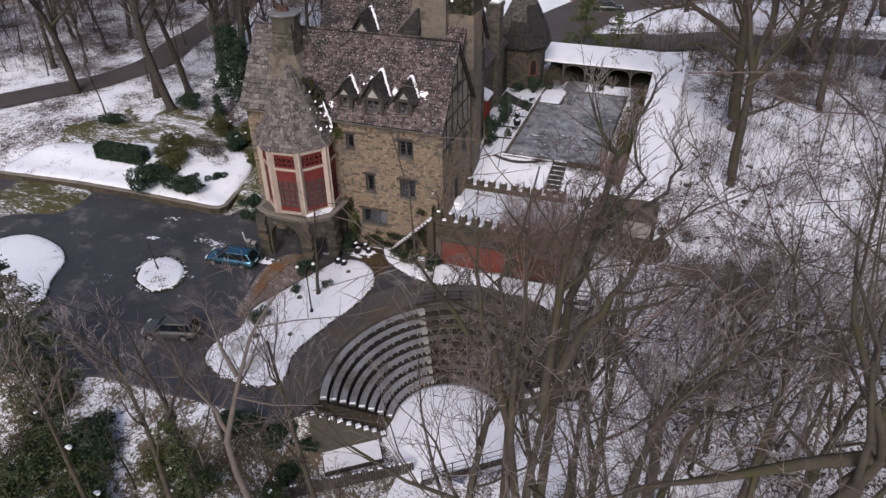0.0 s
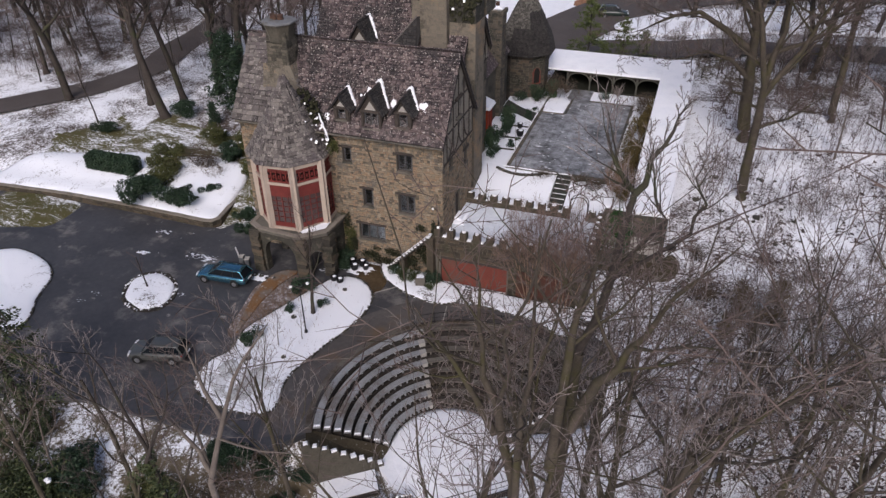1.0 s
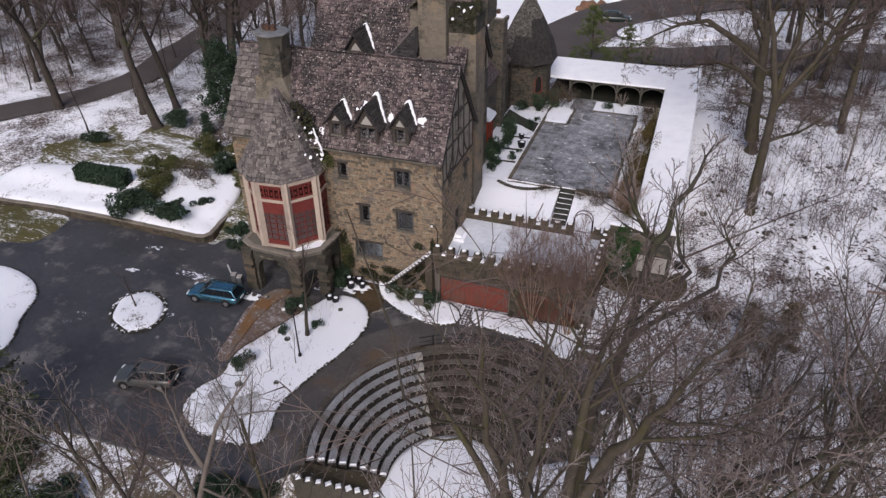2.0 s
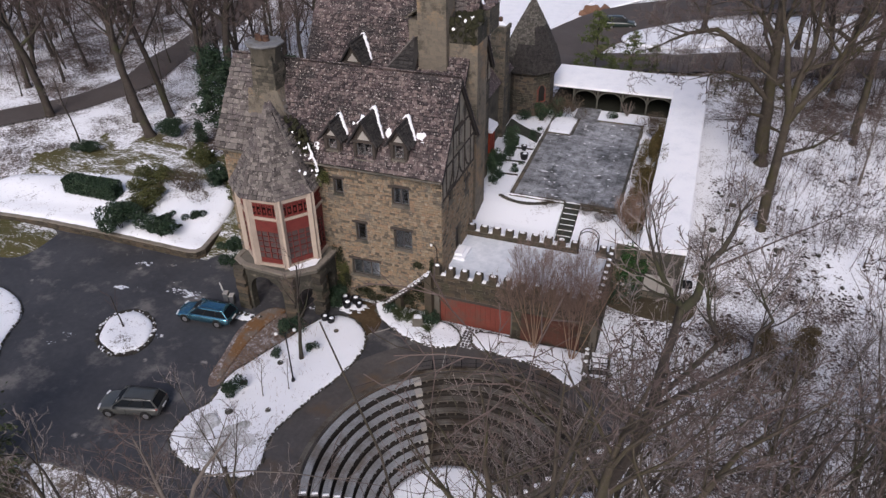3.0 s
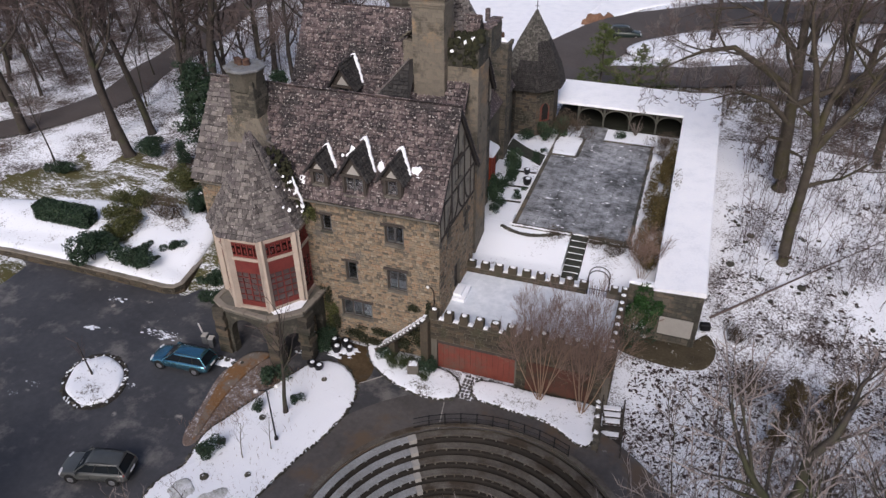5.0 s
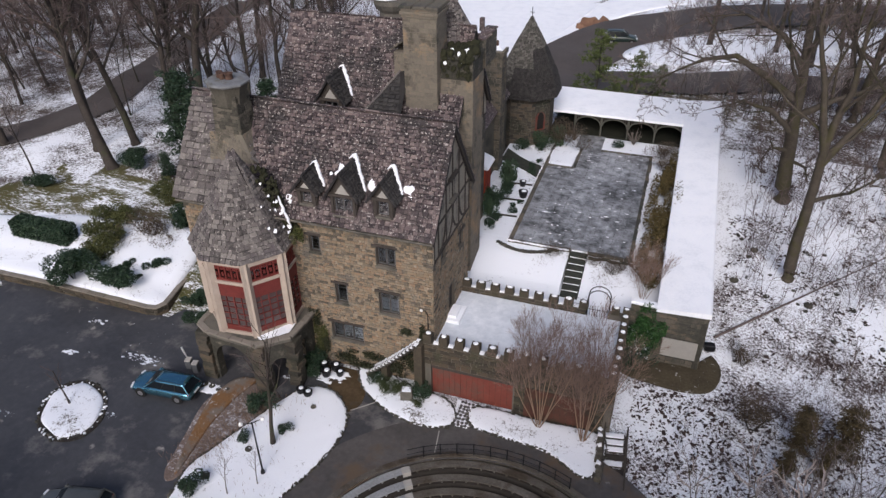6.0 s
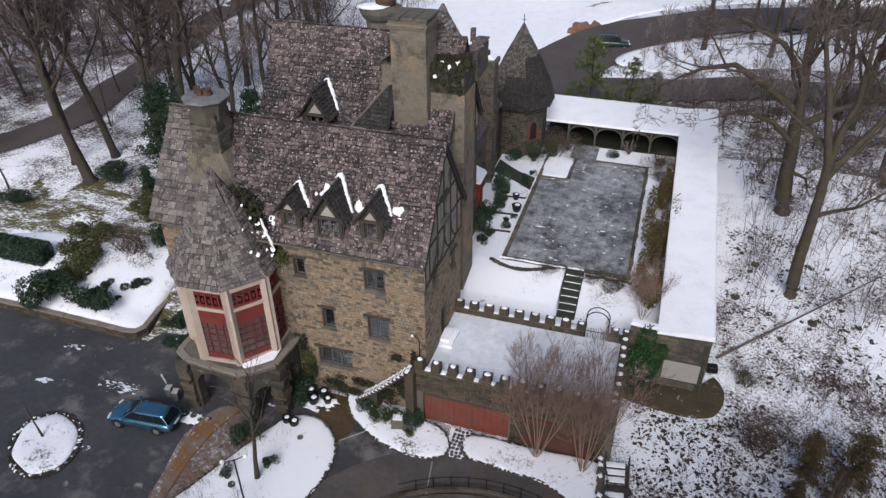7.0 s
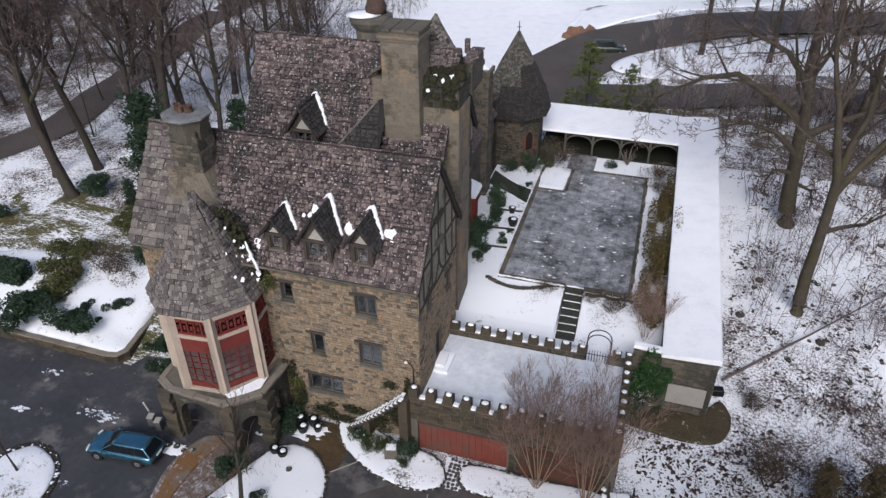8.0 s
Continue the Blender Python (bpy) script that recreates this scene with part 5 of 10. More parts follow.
# the polygonal bay over the entrance arch
BAY = Vector((-30.15, 47.15))
SIDE, TURN = 2.5, radians(5)
BAY_R = SIDE / 2 / math.sin(math.pi / 8)
corner = [BAY + Vector((math.cos(TURN - math.pi / 2 + math.pi / 8 + k * math.pi / 4), math.sin(TURN - math.pi / 2 + math.pi / 8 + k * math.pi / 4))) * BAY_R for k in range(8)]
BZ0, BZ1 = 4.5, 10.35
bay = part("bay", Geo().prism([tuple(BAY + (c - BAY) * 0.55) for c in corner], BZ0, BZ1 + 0.2), M["void"], house, "tall eight-sided bay with cream posts and red windows")
for k in (5, 6, 7, 0, 1, 2):
    a, b = corner[k], corner[(k + 1) % 8]
    d = b - a
    m = pose(a.x, a.y, BZ0, 0, 0, math.degrees(math.atan2(d.y, d.x)))
    w, h = d.length, BZ1 - BZ0
    g = Geo()
    for x in (0.0, w):
        g.slab(m @ Matrix.Translation((x, 0.12, h / 2)), 0.42, 0.4, h)
    g.slab(m @ Matrix.Translation((w / 2, 0.14, h - 0.18)), w, 0.34, 0.36)
    g.slab(m @ Matrix.Translation((w / 2, 0.14, 4.15)), w, 0.3, 0.2)
    g.slab(m @ Matrix.Translation((w / 2, 0.14, 0.11)), w, 0.34, 0.22)
    side = part("bay_side", g, M["cream"], bay, "cream rendered posts and transom")
    g = Geo()
    x0, x1 = 0.2, w - 0.2
    # upper band: red lattice
    for z0, z1 in ((4.26, 4.4), (5.28, 5.45)):
        g.slab(m @ Matrix.Translation((w / 2, 0.16, (z0 + z1) / 2)), x1 - x0, 0.14, z1 - z0)
    for i in range(6):
        x = x0 + (x1 - x0) * i / 5
        g.slab(m @ Matrix.Translation((x, 0.16, 4.85)), 0.1, 0.12, 1.0)
    for i in range(5):
        x = x0 + (x1 - x0) * (i + 0.5) / 5
        g.slab(m @ Matrix.Translation((x, 0.17, 4.72)), 0.14, 0.08, 0.28)
        g.slab(m @ Matrix.Translation((x, 0.17, 5.14)), 0.22, 0.08, 0.14)
    # lower band: boarded head, many-paned lights, boarded foot
    g.slab(m @ Matrix.Translation((w / 2, 0.17, 3.52)), x1 - x0, 0.12, 1.06)
    g.slab(m @ Matrix.Translation((w / 2, 0.17, 0.42)), x1 - x0, 0.12, 0.4)
    for i in range(5):
        x = x0 + (x1 - x0) * i / 4
        g.slab(m @ Matrix.Translation((x, 0.16, 1.8)), 0.11 if i % 4 == 0 else 0.08 if i == 2 else 0.045, 0.1, 2.5)
    for z in (1.1, 1.6, 2.1, 2.55):
        g.slab(m @ Matrix.Translation((w / 2, 0.165, z)), x1 - x0, 0.08, 0.04)
    part("lattice", g, M["timber_red"], side, "dull red painted window joinery")
    p = Geo()
    p.slab(m @ Matrix.Translation((w / 2, 0.2, 1.85)), x1 - x0, 0.012, 2.5)
    part("pane", p, M["bay_glass"], side, "leaded glass with the sky's reflection put into its colour")
    p = Geo()
    p.slab(m @ Matrix.Translation((w / 2, 0.26, 4.85)), x1 - x0, 0.012, 1.0)
    part("pane", p, M["glass"], side).visible_shadow = False
# its steep eight-sided roof with a slight kick at the eaves
APEX = Vector((BAY.x + 0.1, BAY.y + 0.1, 16.35))
eave_r = BAY_R + 0.30
kick = 0.30
SHIFT = Vector((-0.22, 0.05))
lower = [BAY + SHIFT + (c - BAY) * (eave_r / BAY_R) for c in corner]
mid = [BAY + SHIFT + (c - BAY) * (eave_r / BAY_R) * 0.82 for c in corner]
g = Geo()
v = [(p.x, p.y, 10.3) for p in lower] + [(p.x, p.y, 11.25) for p in mid] + [tuple(APEX)] + [(p.x, p.y, 10.35) for p in corner]
f = [(k, (k + 1) % 8, 8 + (k + 1) % 8, 8 + k) for k in range(8)] + [(8 + k, 8 + (k + 1) % 8, 16) for k in range(8)] + [((k + 1) % 8, k, 17 + k, 17 + (k + 1) % 8) for k in range(8)]
bay_roof = part("bay_roof", g.add(v, f), M["underlay"], house, "steep eight-sided roof of pale worn stone slates")
g = Geo()
rows = []
for k in range(8):
    a, b = (Vector((*lower[j % 8], 10.3)) for j in (k, k + 1))
    c, d = (Vector((*mid[j % 8], 11.25)) for j in (k, k + 1))
    m = slope_pose(a, b, (c + d) / 2 + (a - (a + b) / 2))
    w0, w1 = (b - a).length, (d - c).length
    L = ((c + d) / 2 - (a + b) / 2).length
    pick = k in (7, 0)
    rows += lay_slates(RNG, g, m, L, lambda v: ((w0 - w1) / 2 * v / L, w0 - (w0 - w1) / 2 * v / L), 0.28, 0.26, 0.46, chosen=(lambda x, v: True) if pick else None)
    m = slope_pose(c, d, APEX)
    L2 = (APEX - (c + d) / 2).length
    rows += lay_slates(RNG, g, m, L2, lambda v: (w1 / 2 * v / L2, w1 - w1 / 2 * v / L2), 0.28, 0.26, 0.46, chosen=(lambda x, v: True) if pick else None)
part("slating", g, M["pale_slates"], bay_roof, kind="stuff")
later("slate", rows[:300], M["pale_slate"], bay_roof)
more = Geo()
for q, size in rows[300:]:
    more.soft(q, *size, 0.04)
part("slating", more, M["pale_slates"], bay_roof, kind="stuff")
g = Geo()
for k in range(8):
    a, b = Vector((*mid[k], 11.25)), APEX
    for i in range(14):
        p = a.lerp(b, (i + 0.5) / 14)
        dr = (b - a).normalized()
        m = dr.to_track_quat("Y", "Z").to_matrix().to_4x4()
        m.translation = p + Vector((0, 0, 0.08))
        g.slab(m, 0.2, 0.44, 0.06)
part("hip", g, M["pale_slates"], bay_roof, kind="stuff")
g = Geo()
for k in range(150):
    u = k / 149
    p = Vector((-29.0, 47.75, 15.2)).lerp(Vector((-27.0, 47.75, 10.8)), u)
    lump(g, (p.x + RNG.gauss(0, 0.3), p.y + RNG.gauss(0.05, 0.12), p.z + RNG.gauss(0, 0.2)), RNG.uniform(0.06, 0.17), 0.5)
part("moss", g, M["moss"], bay_roof, "thick dark moss in the valley", smooth=True, kind="stuff")
g = Geo()
for x, y, z, r in ((-27.35, 47.5, 12.6, 0.16), (-27.1, 47.5, 12.0, 0.2), (-27.0, 47.4, 11.5, 0.16), (-27.7, 47.4, 13.2, 0.1), (-28.35, 46.65, 13.1, 0.08), (-27.75, 46.3, 11.9, 0.1), (-27.5, 46.5, 11.6, 0.12)):
    lump(g, (x, y, z), r, 0.2)
pts = [Vector((-27.55, 47.45, 13.6)).lerp(Vector((-26.85, 47.3, 11.7)), k / 12) + Vector((RNG.uniform(-0.04, 0.04), 0, 0)) for k in range(13)]
g.tube(pts, [0.03] + [0.06 + 0.1 * abs(noise.noise(Vector((k * 0.6, 2, 0)))) for k in range(11)] + [0.03], 7)
for k in range(12):
    u = RNG.random()
    lump(g, (-28.7 + 1.8 * u + RNG.gauss(0, 0.2), 47.35 + RNG.gauss(0, 0.05), 14.6 - 3.6 * u + RNG.gauss(0, 0.15)), RNG.uniform(0.03, 0.09), 0.3)
part("snow", g, M["snow"], bay_roof, "broken strip of snow in the valley", smooth=True, kind="stuff")
# porch: stone platform on arches under the bay
plat = [(-33.3, 48.0), (-33.15, 44.3), (-32.2, 43.75), (-28.4, 43.5), (-26.6, 45.0), (-26.4, 48.0)]
porch = part("porch", Geo().prism(plat, 4.05, 4.5), M["greystone"], house, "stone entrance porch with arches")
g = Geo()
for a, b in zip(plat, plat[1:]):
    d = Vector(b) - Vector(a)
    n = max(1, round(d.length / 0.85))
    for i in range(n):
        p = Vector(a) + d * ((i + 0.5) / n)
        part("coping_flag", Geo().soft(pose(p.x, p.y, 4.5, RNG.uniform(-2, 2), RNG.uniform(-2, 2), math.degrees(math.atan2(d.y, d.x)) + RNG.uniform(-2, 2)), d.length / n - 0.02, 0.42 * RNG.uniform(0.85, 1.1), 0.14, 0.03, 0.08), M["flag"], porch, "weathered coping flag")


def arch_wall(g, a, b, z0, z1, spring, leg, thick=0.6):
    """A wall from a to b with one arch through it."""
    d = Vector(b) - Vector(a)
    w = d.length
    r = (w - 2 * leg) / 2
    rise = min(r, z1 - spring - 0.35)
    pts = [(0, z0), (leg, z0)] + [(w / 2 - r * math.cos(k * math.pi / 12), spring + rise * math.sin(k * math.pi / 12)) for k in range(13)] + [(w - leg, z0), (w, z0), (w, z1), (0, z1)]
    m = pose(a[0], a[1], 0, 0, 0, math.degrees(math.atan2(d.y, d.x)))
    n = len(pts)
    v = [m @ Vector((x, 0, z)) for x, z in pts] + [m @ Vector((x, thick, z)) for x, z in pts]
    k = n - 1
    ring = [(0, 1, 2, n - 1), (n - 2, n - 1, 2) + (3,)]
    f = []
    # faces: strips between the arch and the top edge
    top0, top1 = n - 1, n - 2
    f += [(0, 1, 2, top0)]
    for i in range(2, 14):
        f += [(i, i + 1, top0) if i < 8 else (i, i + 1, top1)]
    f += [(8, top1, top0), (14, 15, 16, top1)]
    back = [tuple(j + n for j in reversed(q)) for q in f]
    rim = [((i + 1) % n, i, n + i, n + (i + 1) % n) for i in range(n)]
    g.add(v, f + back + rim)


g = Geo()
arch_wall(g, (-32.9, 44.1), (-28.4, 43.75), -0.1, 4.05, 1.9, 0.75)
arch_wall(g, (-28.2, 43.75), (-26.7, 45.3), -0.1, 4.05, 2.0, 0.4)
arch_wall(g, (-26.75, 45.2), (-26.65, 48.0), -0.1, 4.05, 2.0, 0.5)
arch_wall(g, (-32.8, 48.0), (-32.95, 44.2), -0.1, 4.05, 2.0, 0.6)
# The arches' dark colour holds the shadow below the platform.
part("arcade", g, M["soot"], porch, "rough dark stone arches")
g = Geo()
for x, y in ((-32.85, 44.2), (-28.4, 43.95), (-26.75, 45.35)):
    z = 0.0
    while z < 3.9:
        h = RNG.uniform(0.28, 0.4)
        g.soft(pose(x + RNG.uniform(-0.04, 0.04), y + RNG.uniform(-0.04, 0.04), z + h / 2, 0, 0, RNG.uniform(-8, 8)), 0.95 * RNG.uniform(0.85, 1.05), 0.95 * RNG.uniform(0.85, 1.05), h, 0.05)
        z += h
# Piers use dark stones to paint in the porch's shade.
part("quoin", g, M["darkstones"], porch, kind="stuff")
part("snow", Geo().add([(-28.6, 44.15, 4.6), (-28.2, 43.9, 4.61), (-27.4, 44.55, 4.62), (-26.8, 45.2, 4.6), (-26.85, 46.0, 4.6), (-27.0, 46.5, 4.6), (-27.35, 45.75, 4.68), (-27.9, 44.9, 4.7)], [(0, 1, 2, 7), (2, 3, 4, 6, 7), (4, 5, 6)]), M["snow"], porch, "snow lying on the platform")


# ---- terrace, garden court, cloister ----
TX0, TX1, TY0, TY1, TZ = -17.6, -6.1, 47.3, 54.0, 3.95
terrace = thing("terrace", (-12, 50, 0), "raised stone terrace with a battlemented wall, its deck under wet snow", "terrace", in_place=True)
part("deck", Geo().box(TX0, TY0 + 0.3, 3.5, TX1, TY1, TZ), M["deck_snow"], terrace, "terrace deck under thin bluish snow")
core = Geo()
core.box(TX0 - 0.5, TY0, 2.55, TX1, TY0 + 0.45, 4.35)
core.box(TX0 + 5.6, TY0 + 0.05, -0.3, TX1, TY0 + 0.45, 2.55)
core.box(TX0 - 0.5, TY0, -0.3, TX0 - 0.02, TY0 + 0.45, 2.55)
core.box(TX1, TY0, -0.6, TX1 + 0.45, TY1 + 0.4, 4.35)
core.box(TX0, TY1, 3.2, -8.6, TY1 + 0.4, 4.4)
core.box(-7.05, TY1, 3.2, TX1, TY1 + 0.4, 4.4)
wall = part("wall", core, M["mortar"], terrace, "terrace wall of dark mossy stone")
skin = Geo()
lay_stones(RNG, skin, pose(TX0 - 0.5, TY0, 2.6), TX1 - TX0 + 0.9, 1.7, [], 0.2, 0.34, 0.3, 0.7)
lay_stones(RNG, skin, pose(TX0 + 5.7, TY0 + 0.05, -0.2), TX1 - TX0 - 5.3, 2.75, [], 0.2, 0.36, 0.3, 0.7)
lay_stones(RNG, skin, pose(TX1 + 0.45, TY0, -0.5, 0, 0, 90), TY1 - TY0, 4.8, [], 0.2, 0.36, 0.3, 0.7)
lay_stones(RNG, skin, pose(TX0, TY1, 3.3), -8.6 - TX0, 1.05, [], 0.2, 0.34, 0.3, 0.7, 0.03)
part("stonework", skin, M["brownstones"], wall, kind="stuff")
doors = part("door", Geo().box(TX0, TY0 + 0.24, 0.0, TX0 + 5.7, TY0 + 0.3, 2.5), M["void"], terrace, "rust-red board doors under the terrace")
for i in range(14):
    part("board", Geo().slab(pose(TX0 + 0.2 + i * 0.4, TY0 + 0.2, 1.25, 0, 0, RNG.uniform(-0.6, 0.6)), 0.385, 0.05, 2.6), M["rust_boards"], doors)
for i in range(11):
    part("board", Geo().slab(pose(TX0 + 6.6 + i * 0.4, TY0 - 0.03, 1.2, 0, 0, RNG.uniform(-0.6, 0.6)), 0.385, 0.05, 2.5), M["mould_boards"], doors)
part("lintel", Geo().box(TX0, TY0 + 0.02, 2.3, TX0 + 5.7, TY0 + 0.3, 2.56), M["timber"], terrace)
part("undercroft", Geo().box(TX0, TY0 + 0.6, -0.3, TX1 - 0.1, TY1, 3.4), M["void"], terrace)


def merlon(x, y, z, w, d, h, turn):
    g = Geo()
    g.soft(pose(x, y, z + h / 2, 0, 0, turn + RNG.uniform(-2, 2)), w, d, h, 0.03, 0.06)
    ob = part("merlon", g, M["brownstones"], terrace)
    s = Geo()
    k = w * 0.44
    s.lathe([(k * 0.78, -0.01), (k * 0.86, 0.04), (k * 0.7, 0.10), (k * 0.3, 0.13)], 9)
    s.v = [(px * RNG.uniform(0.88, 1.1), py * RNG.uniform(0.88, 1.1), pz) for px, py, pz in s.v]
    cap = part("snow_cap", s, M["snow"], ob, smooth=True)
    cap.matrix_basis = pose(x + RNG.uniform(-0.04, 0.04), y + RNG.uniform(-0.04, 0.04), z + h, 0, 0, 0) @ Matrix.Diagonal((RNG.uniform(0.8, 1.0), d / w * RNG.uniform(0.75, 1.0), RNG.uniform(0.6, 1.2), 1))
    return ob


n = 12
for i in range(n):
    merlon(TX0 - 0.25 + (TX1 + 0.2 - TX0 + 0.25) * i / (n - 1), TY0 + 0.22, 4.35, 0.58, 0.5, 0.68, 0)
for i in range(8):
    merlon(TX1 + 0.22, TY0 + 0.95 + i * 0.85, 4.35, 0.5, 0.45, 0.6, 90)
for i in range(9):
    merlon(TX0 + 0.35 + i * 1.06, TY1 + 0.2, 4.4, 0.62, 0.42, 0.5, 0)
merlon(-6.6, TY1 + 0.2, 4.4, 0.55, 0.42, 0.5, 0)
g = Geo()
for i in range(11):
    x = TX0 + 0.3 + 1.03 * i
    g.soft(pose(x, TY0 + 0.22, 4.38), 0.36, 0.34, 0.1, 0.04)
for i in range(8):
    x = TX0 + 0.88 + i * 1.06
    g.soft(pose(x, TY1 + 0.2, 4.43), 0.36, 0.3, 0.1, 0.04)
part("sill_snow", g, M["snow"], terrace, "snow in the gaps of the battlements", kind="stuff")
part("door_step", Geo().box(-17.5, 50.2, TZ, -16.6, 52.0, TZ + 0.25).box(-17.5, 50.5, TZ + 0.25, -16.9, 51.7, TZ + 0.45), M["snow"], terrace, "snowy door step")
# wrought-iron arch with a gate in the terrace's rear gap
gate = thing("garden_gate", (-7.8, TY1 + 0.3, 3.6), "black wrought-iron garden arch with a low gate", "gate", in_place=True)
for s in (0, 0.5):
    pts = [(-8.55, TY1 + 0.2 + s, 3.3), (-8.55, TY1 + 0.2 + s, 5.3)] + [(-7.8 - 0.75 * math.cos(k * math.pi / 8), TY1 + 0.2 + s, 5.3 + 0.75 * math.sin(k * math.pi / 8)) for k in range(1, 8)] + [(-7.05, TY1 + 0.2 + s, 5.3), (-7.05, TY1 + 0.2 + s, 3.3)]
    part("arch", Geo().tube(pts, 0.04, 6), M["iron"], gate)
g = Geo()
for i in range(9):
    x = -8.5 + i * 0.17
    g.tube([(x, TY1 + 0.3, 3.4), (x, TY1 + 0.3, 4.5 + 0.15 * math.sin(i * math.pi / 8))], 0.018, 5)
g.tube([(-8.5, TY1 + 0.3, 4.3), (-7.1, TY1 + 0.3, 4.3)], 0.025, 5)
g.tube([(-8.5, TY1 + 0.3, 3.6), (-7.1, TY1 + 0.3, 3.6)], 0.025, 5)
part("leaf", g, M["iron"], gate)

# lower lawn and upper court
LAWN_Z, COURT_Z = 3.35, 4.45
bank_g = Geo()
for x0, x1 in ((-18.6, -10.95), (-10.95, -9.5), (-9.5, -3.9)):
    top = COURT_Z - 0.12 if x0 != -10.95 else LAWN_Z
    bank_g.sweep([(54.4, 0.0), (62.0, 0.0), (62.0, top), (60.7, top), (59.6, top - 0.16 * (top > LAWN_Z)), (57.2, LAWN_Z + 0.2 * (top > LAWN_Z)), (56.0, LAWN_Z), (54.4, LAWN_Z)], pose(x1, 0, 0, 0, 0, 90), x1 - x0)
lawn = part("lawn", bank_g, M["yard_snow"])
tagged(lawn, "lower garden lawn under smooth snow", "lawn", kind="structure")
garden = part("garden_beds", Geo().box(-20.2, 61.4, 0.0, -3.9, 82.8, COURT_Z - 0.1), M["bed_snow"])
tagged(garden, "snowy planting beds round the court", "garden bed", kind="structure")
court = part("court_paving", Geo().box(-15.6, 61.15, 3.0, -6.45, 79.3, COURT_Z).box(-13.7, 79.3, 3.0, -11.2, 82.8, COURT_Z), M["icy"])
tagged(court, "grey stone garden court glazed with ice", "court", kind="structure")
g = Geo()
for x0, y0, x1, y1 in ((-15.9, 61.0, -15.55, 79.4), (-6.5, 61.0, -6.15, 79.4), (-15.9, 60.8, -10.9, 61.15), (-9.6, 60.8, -6.15, 61.15), (-15.6, 74.75, -13.1, 75.0), (-13.2, 75.0, -12.95, 79.3), (-11.2, 79.3, -6.15, 79.6)):
    L = max(x1 - x0, y1 - y0)
    n = round(L / 0.7)
    for i in range(n):
        a, b = i / n, (i + 1) / n
        if x1 - x0 > y1 - y0:
            g.soft(pose(x0 + L * (a + b) / 2, (y0 + y1) / 2, COURT_Z - 0.1), L / n - 0.02, y1 - y0, 0.34, 0.04)
        else:
            g.soft(pose((x0 + x1) / 2, y0 + L * (a + b) / 2, COURT_Z - 0.1), x1 - x0, L / n - 0.02, 0.34, 0.04)
part("kerb", g, M["greystones"], court, "stone kerb", kind="stuff")
g = Geo()
for k in range(26):
    u = k / 25
    x, y = (-16.6 + 5.4 * u, 60.55 - 0.5 * math.sin(u * 4.2) - 0.7 * u * (1 - u))
    g.soft(pose(x, y, COURT_Z - 0.1, RNG.uniform(-8, 8), RNG.uniform(-8, 8), RNG.uniform(-30, 30)), 0.3, 0.2, 0.22, 0.05, 0.1)
for k in range(14):
    g.soft(pose(-9.3 + 0.24 * k, 60.5 - 0.1 * math.sin(k), COURT_Z - 0.1, RNG.uniform(-8, 8), RNG.uniform(-8, 8), RNG.uniform(-30, 30)), 0.3, 0.2, 0.22, 0.05, 0.1)
part("edging", g, M["soot"], court, "wavering line of dark edging stones", kind="stuff")
g = Geo()
for x0, y0, x1, y1 in ((-16.15, 61.0, -15.8, 79.0), (-6.3, 61.0, -6.05, 79.3), (-15.9, 60.7, -11.2, 60.95)):
    n = 46
    for i in range(n):
        u = (i + RNG.uniform(0.2, 0.8)) / n
        if noise.noise(Vector((x0, u * 14, 0))) < -0.2:
            continue
        d = Vector((0.22, 0, 0)) if x1 - x0 > 1 else Vector((0, 0.25, 0))
        p = Vector((x0 + (x1 - x0) * u if x1 - x0 > 1 else (x0 + x1) / 2, y0 + (y1 - y0) * u if y1 - y0 > 1 else (y0 + y1) / 2, COURT_Z + 0.055))
        q = RNG.uniform(0.04, 0.085)
        g.tube([p - d * 1.1, p + Vector((RNG.gauss(0, 0.03), RNG.gauss(0, 0.03), 0)), p + d * 1.1], [q * 0.4, q, q * 0.4], 6)
part("snow", g, M["snow"], court, "broken line of snow along the kerb", kind="stuff", smooth=True)
notch = mound("snow_bed", [(-15.9, 79.5), (-15.9, 75.2), (-15.75, 75.1), (-13.5, 75.1), (-13.3, 75.25), (-13.25, 77.5), (-13.25, 79.5)], COURT_Z - 0.12, 0.2, M["bed_snow"], "snowy corner bed before the garden tower", "snow bed", rough=0.04)
walkway = sheet("path_court", [(p.x, p.y) for p in smooth_line([Vector(q) for q in ((-15.7, 71.8), (-17.4, 73.2), (-20.1, 74.8))], 5)] + [(p.x, p.y) for p in smooth_line([Vector(q) for q in ((-20.1, 77.4), (-17.8, 75.4), (-15.7, 74.4))], 5)], COURT_Z - 0.05, M["step"], "dark mossy path from the house to the court", "path")
bits = thing("ice_crumbs", (-11, 70, COURT_Z), "crumbs of snow and ice on the garden court", "ice", in_place=True)
tagged(bits, kind="stuff")
g = Geo()
ice = random.Random(15)
for k in range(85):
    x, y = ice.uniform(-15.2, -6.8), 61.5 + 17.4 * ice.random() ** (1.6 if k % 3 else 0.5)
    n, r = 9, ice.uniform(0.03, 0.09) + 0.1 * ice.random() ** 4
    wide = ice.uniform(0.8, 2.4)
    v = [(x + wide * r * ice.uniform(0.4, 1.2) * math.cos(2 * math.pi * i / n), y + r * ice.uniform(0.3, 0.9) * math.sin(2 * math.pi * i / n), COURT_Z + 0.004) for i in range(n)]
    v += [(x + 0.5 * (p - x), y + 0.5 * (q - y), COURT_Z + 0.03) for p, q, z in v]
    g.add(v, [(i, (i + 1) % n, n + (i + 1) % n, n + i) for i in range(n)] + [tuple(range(n, 2 * n))])
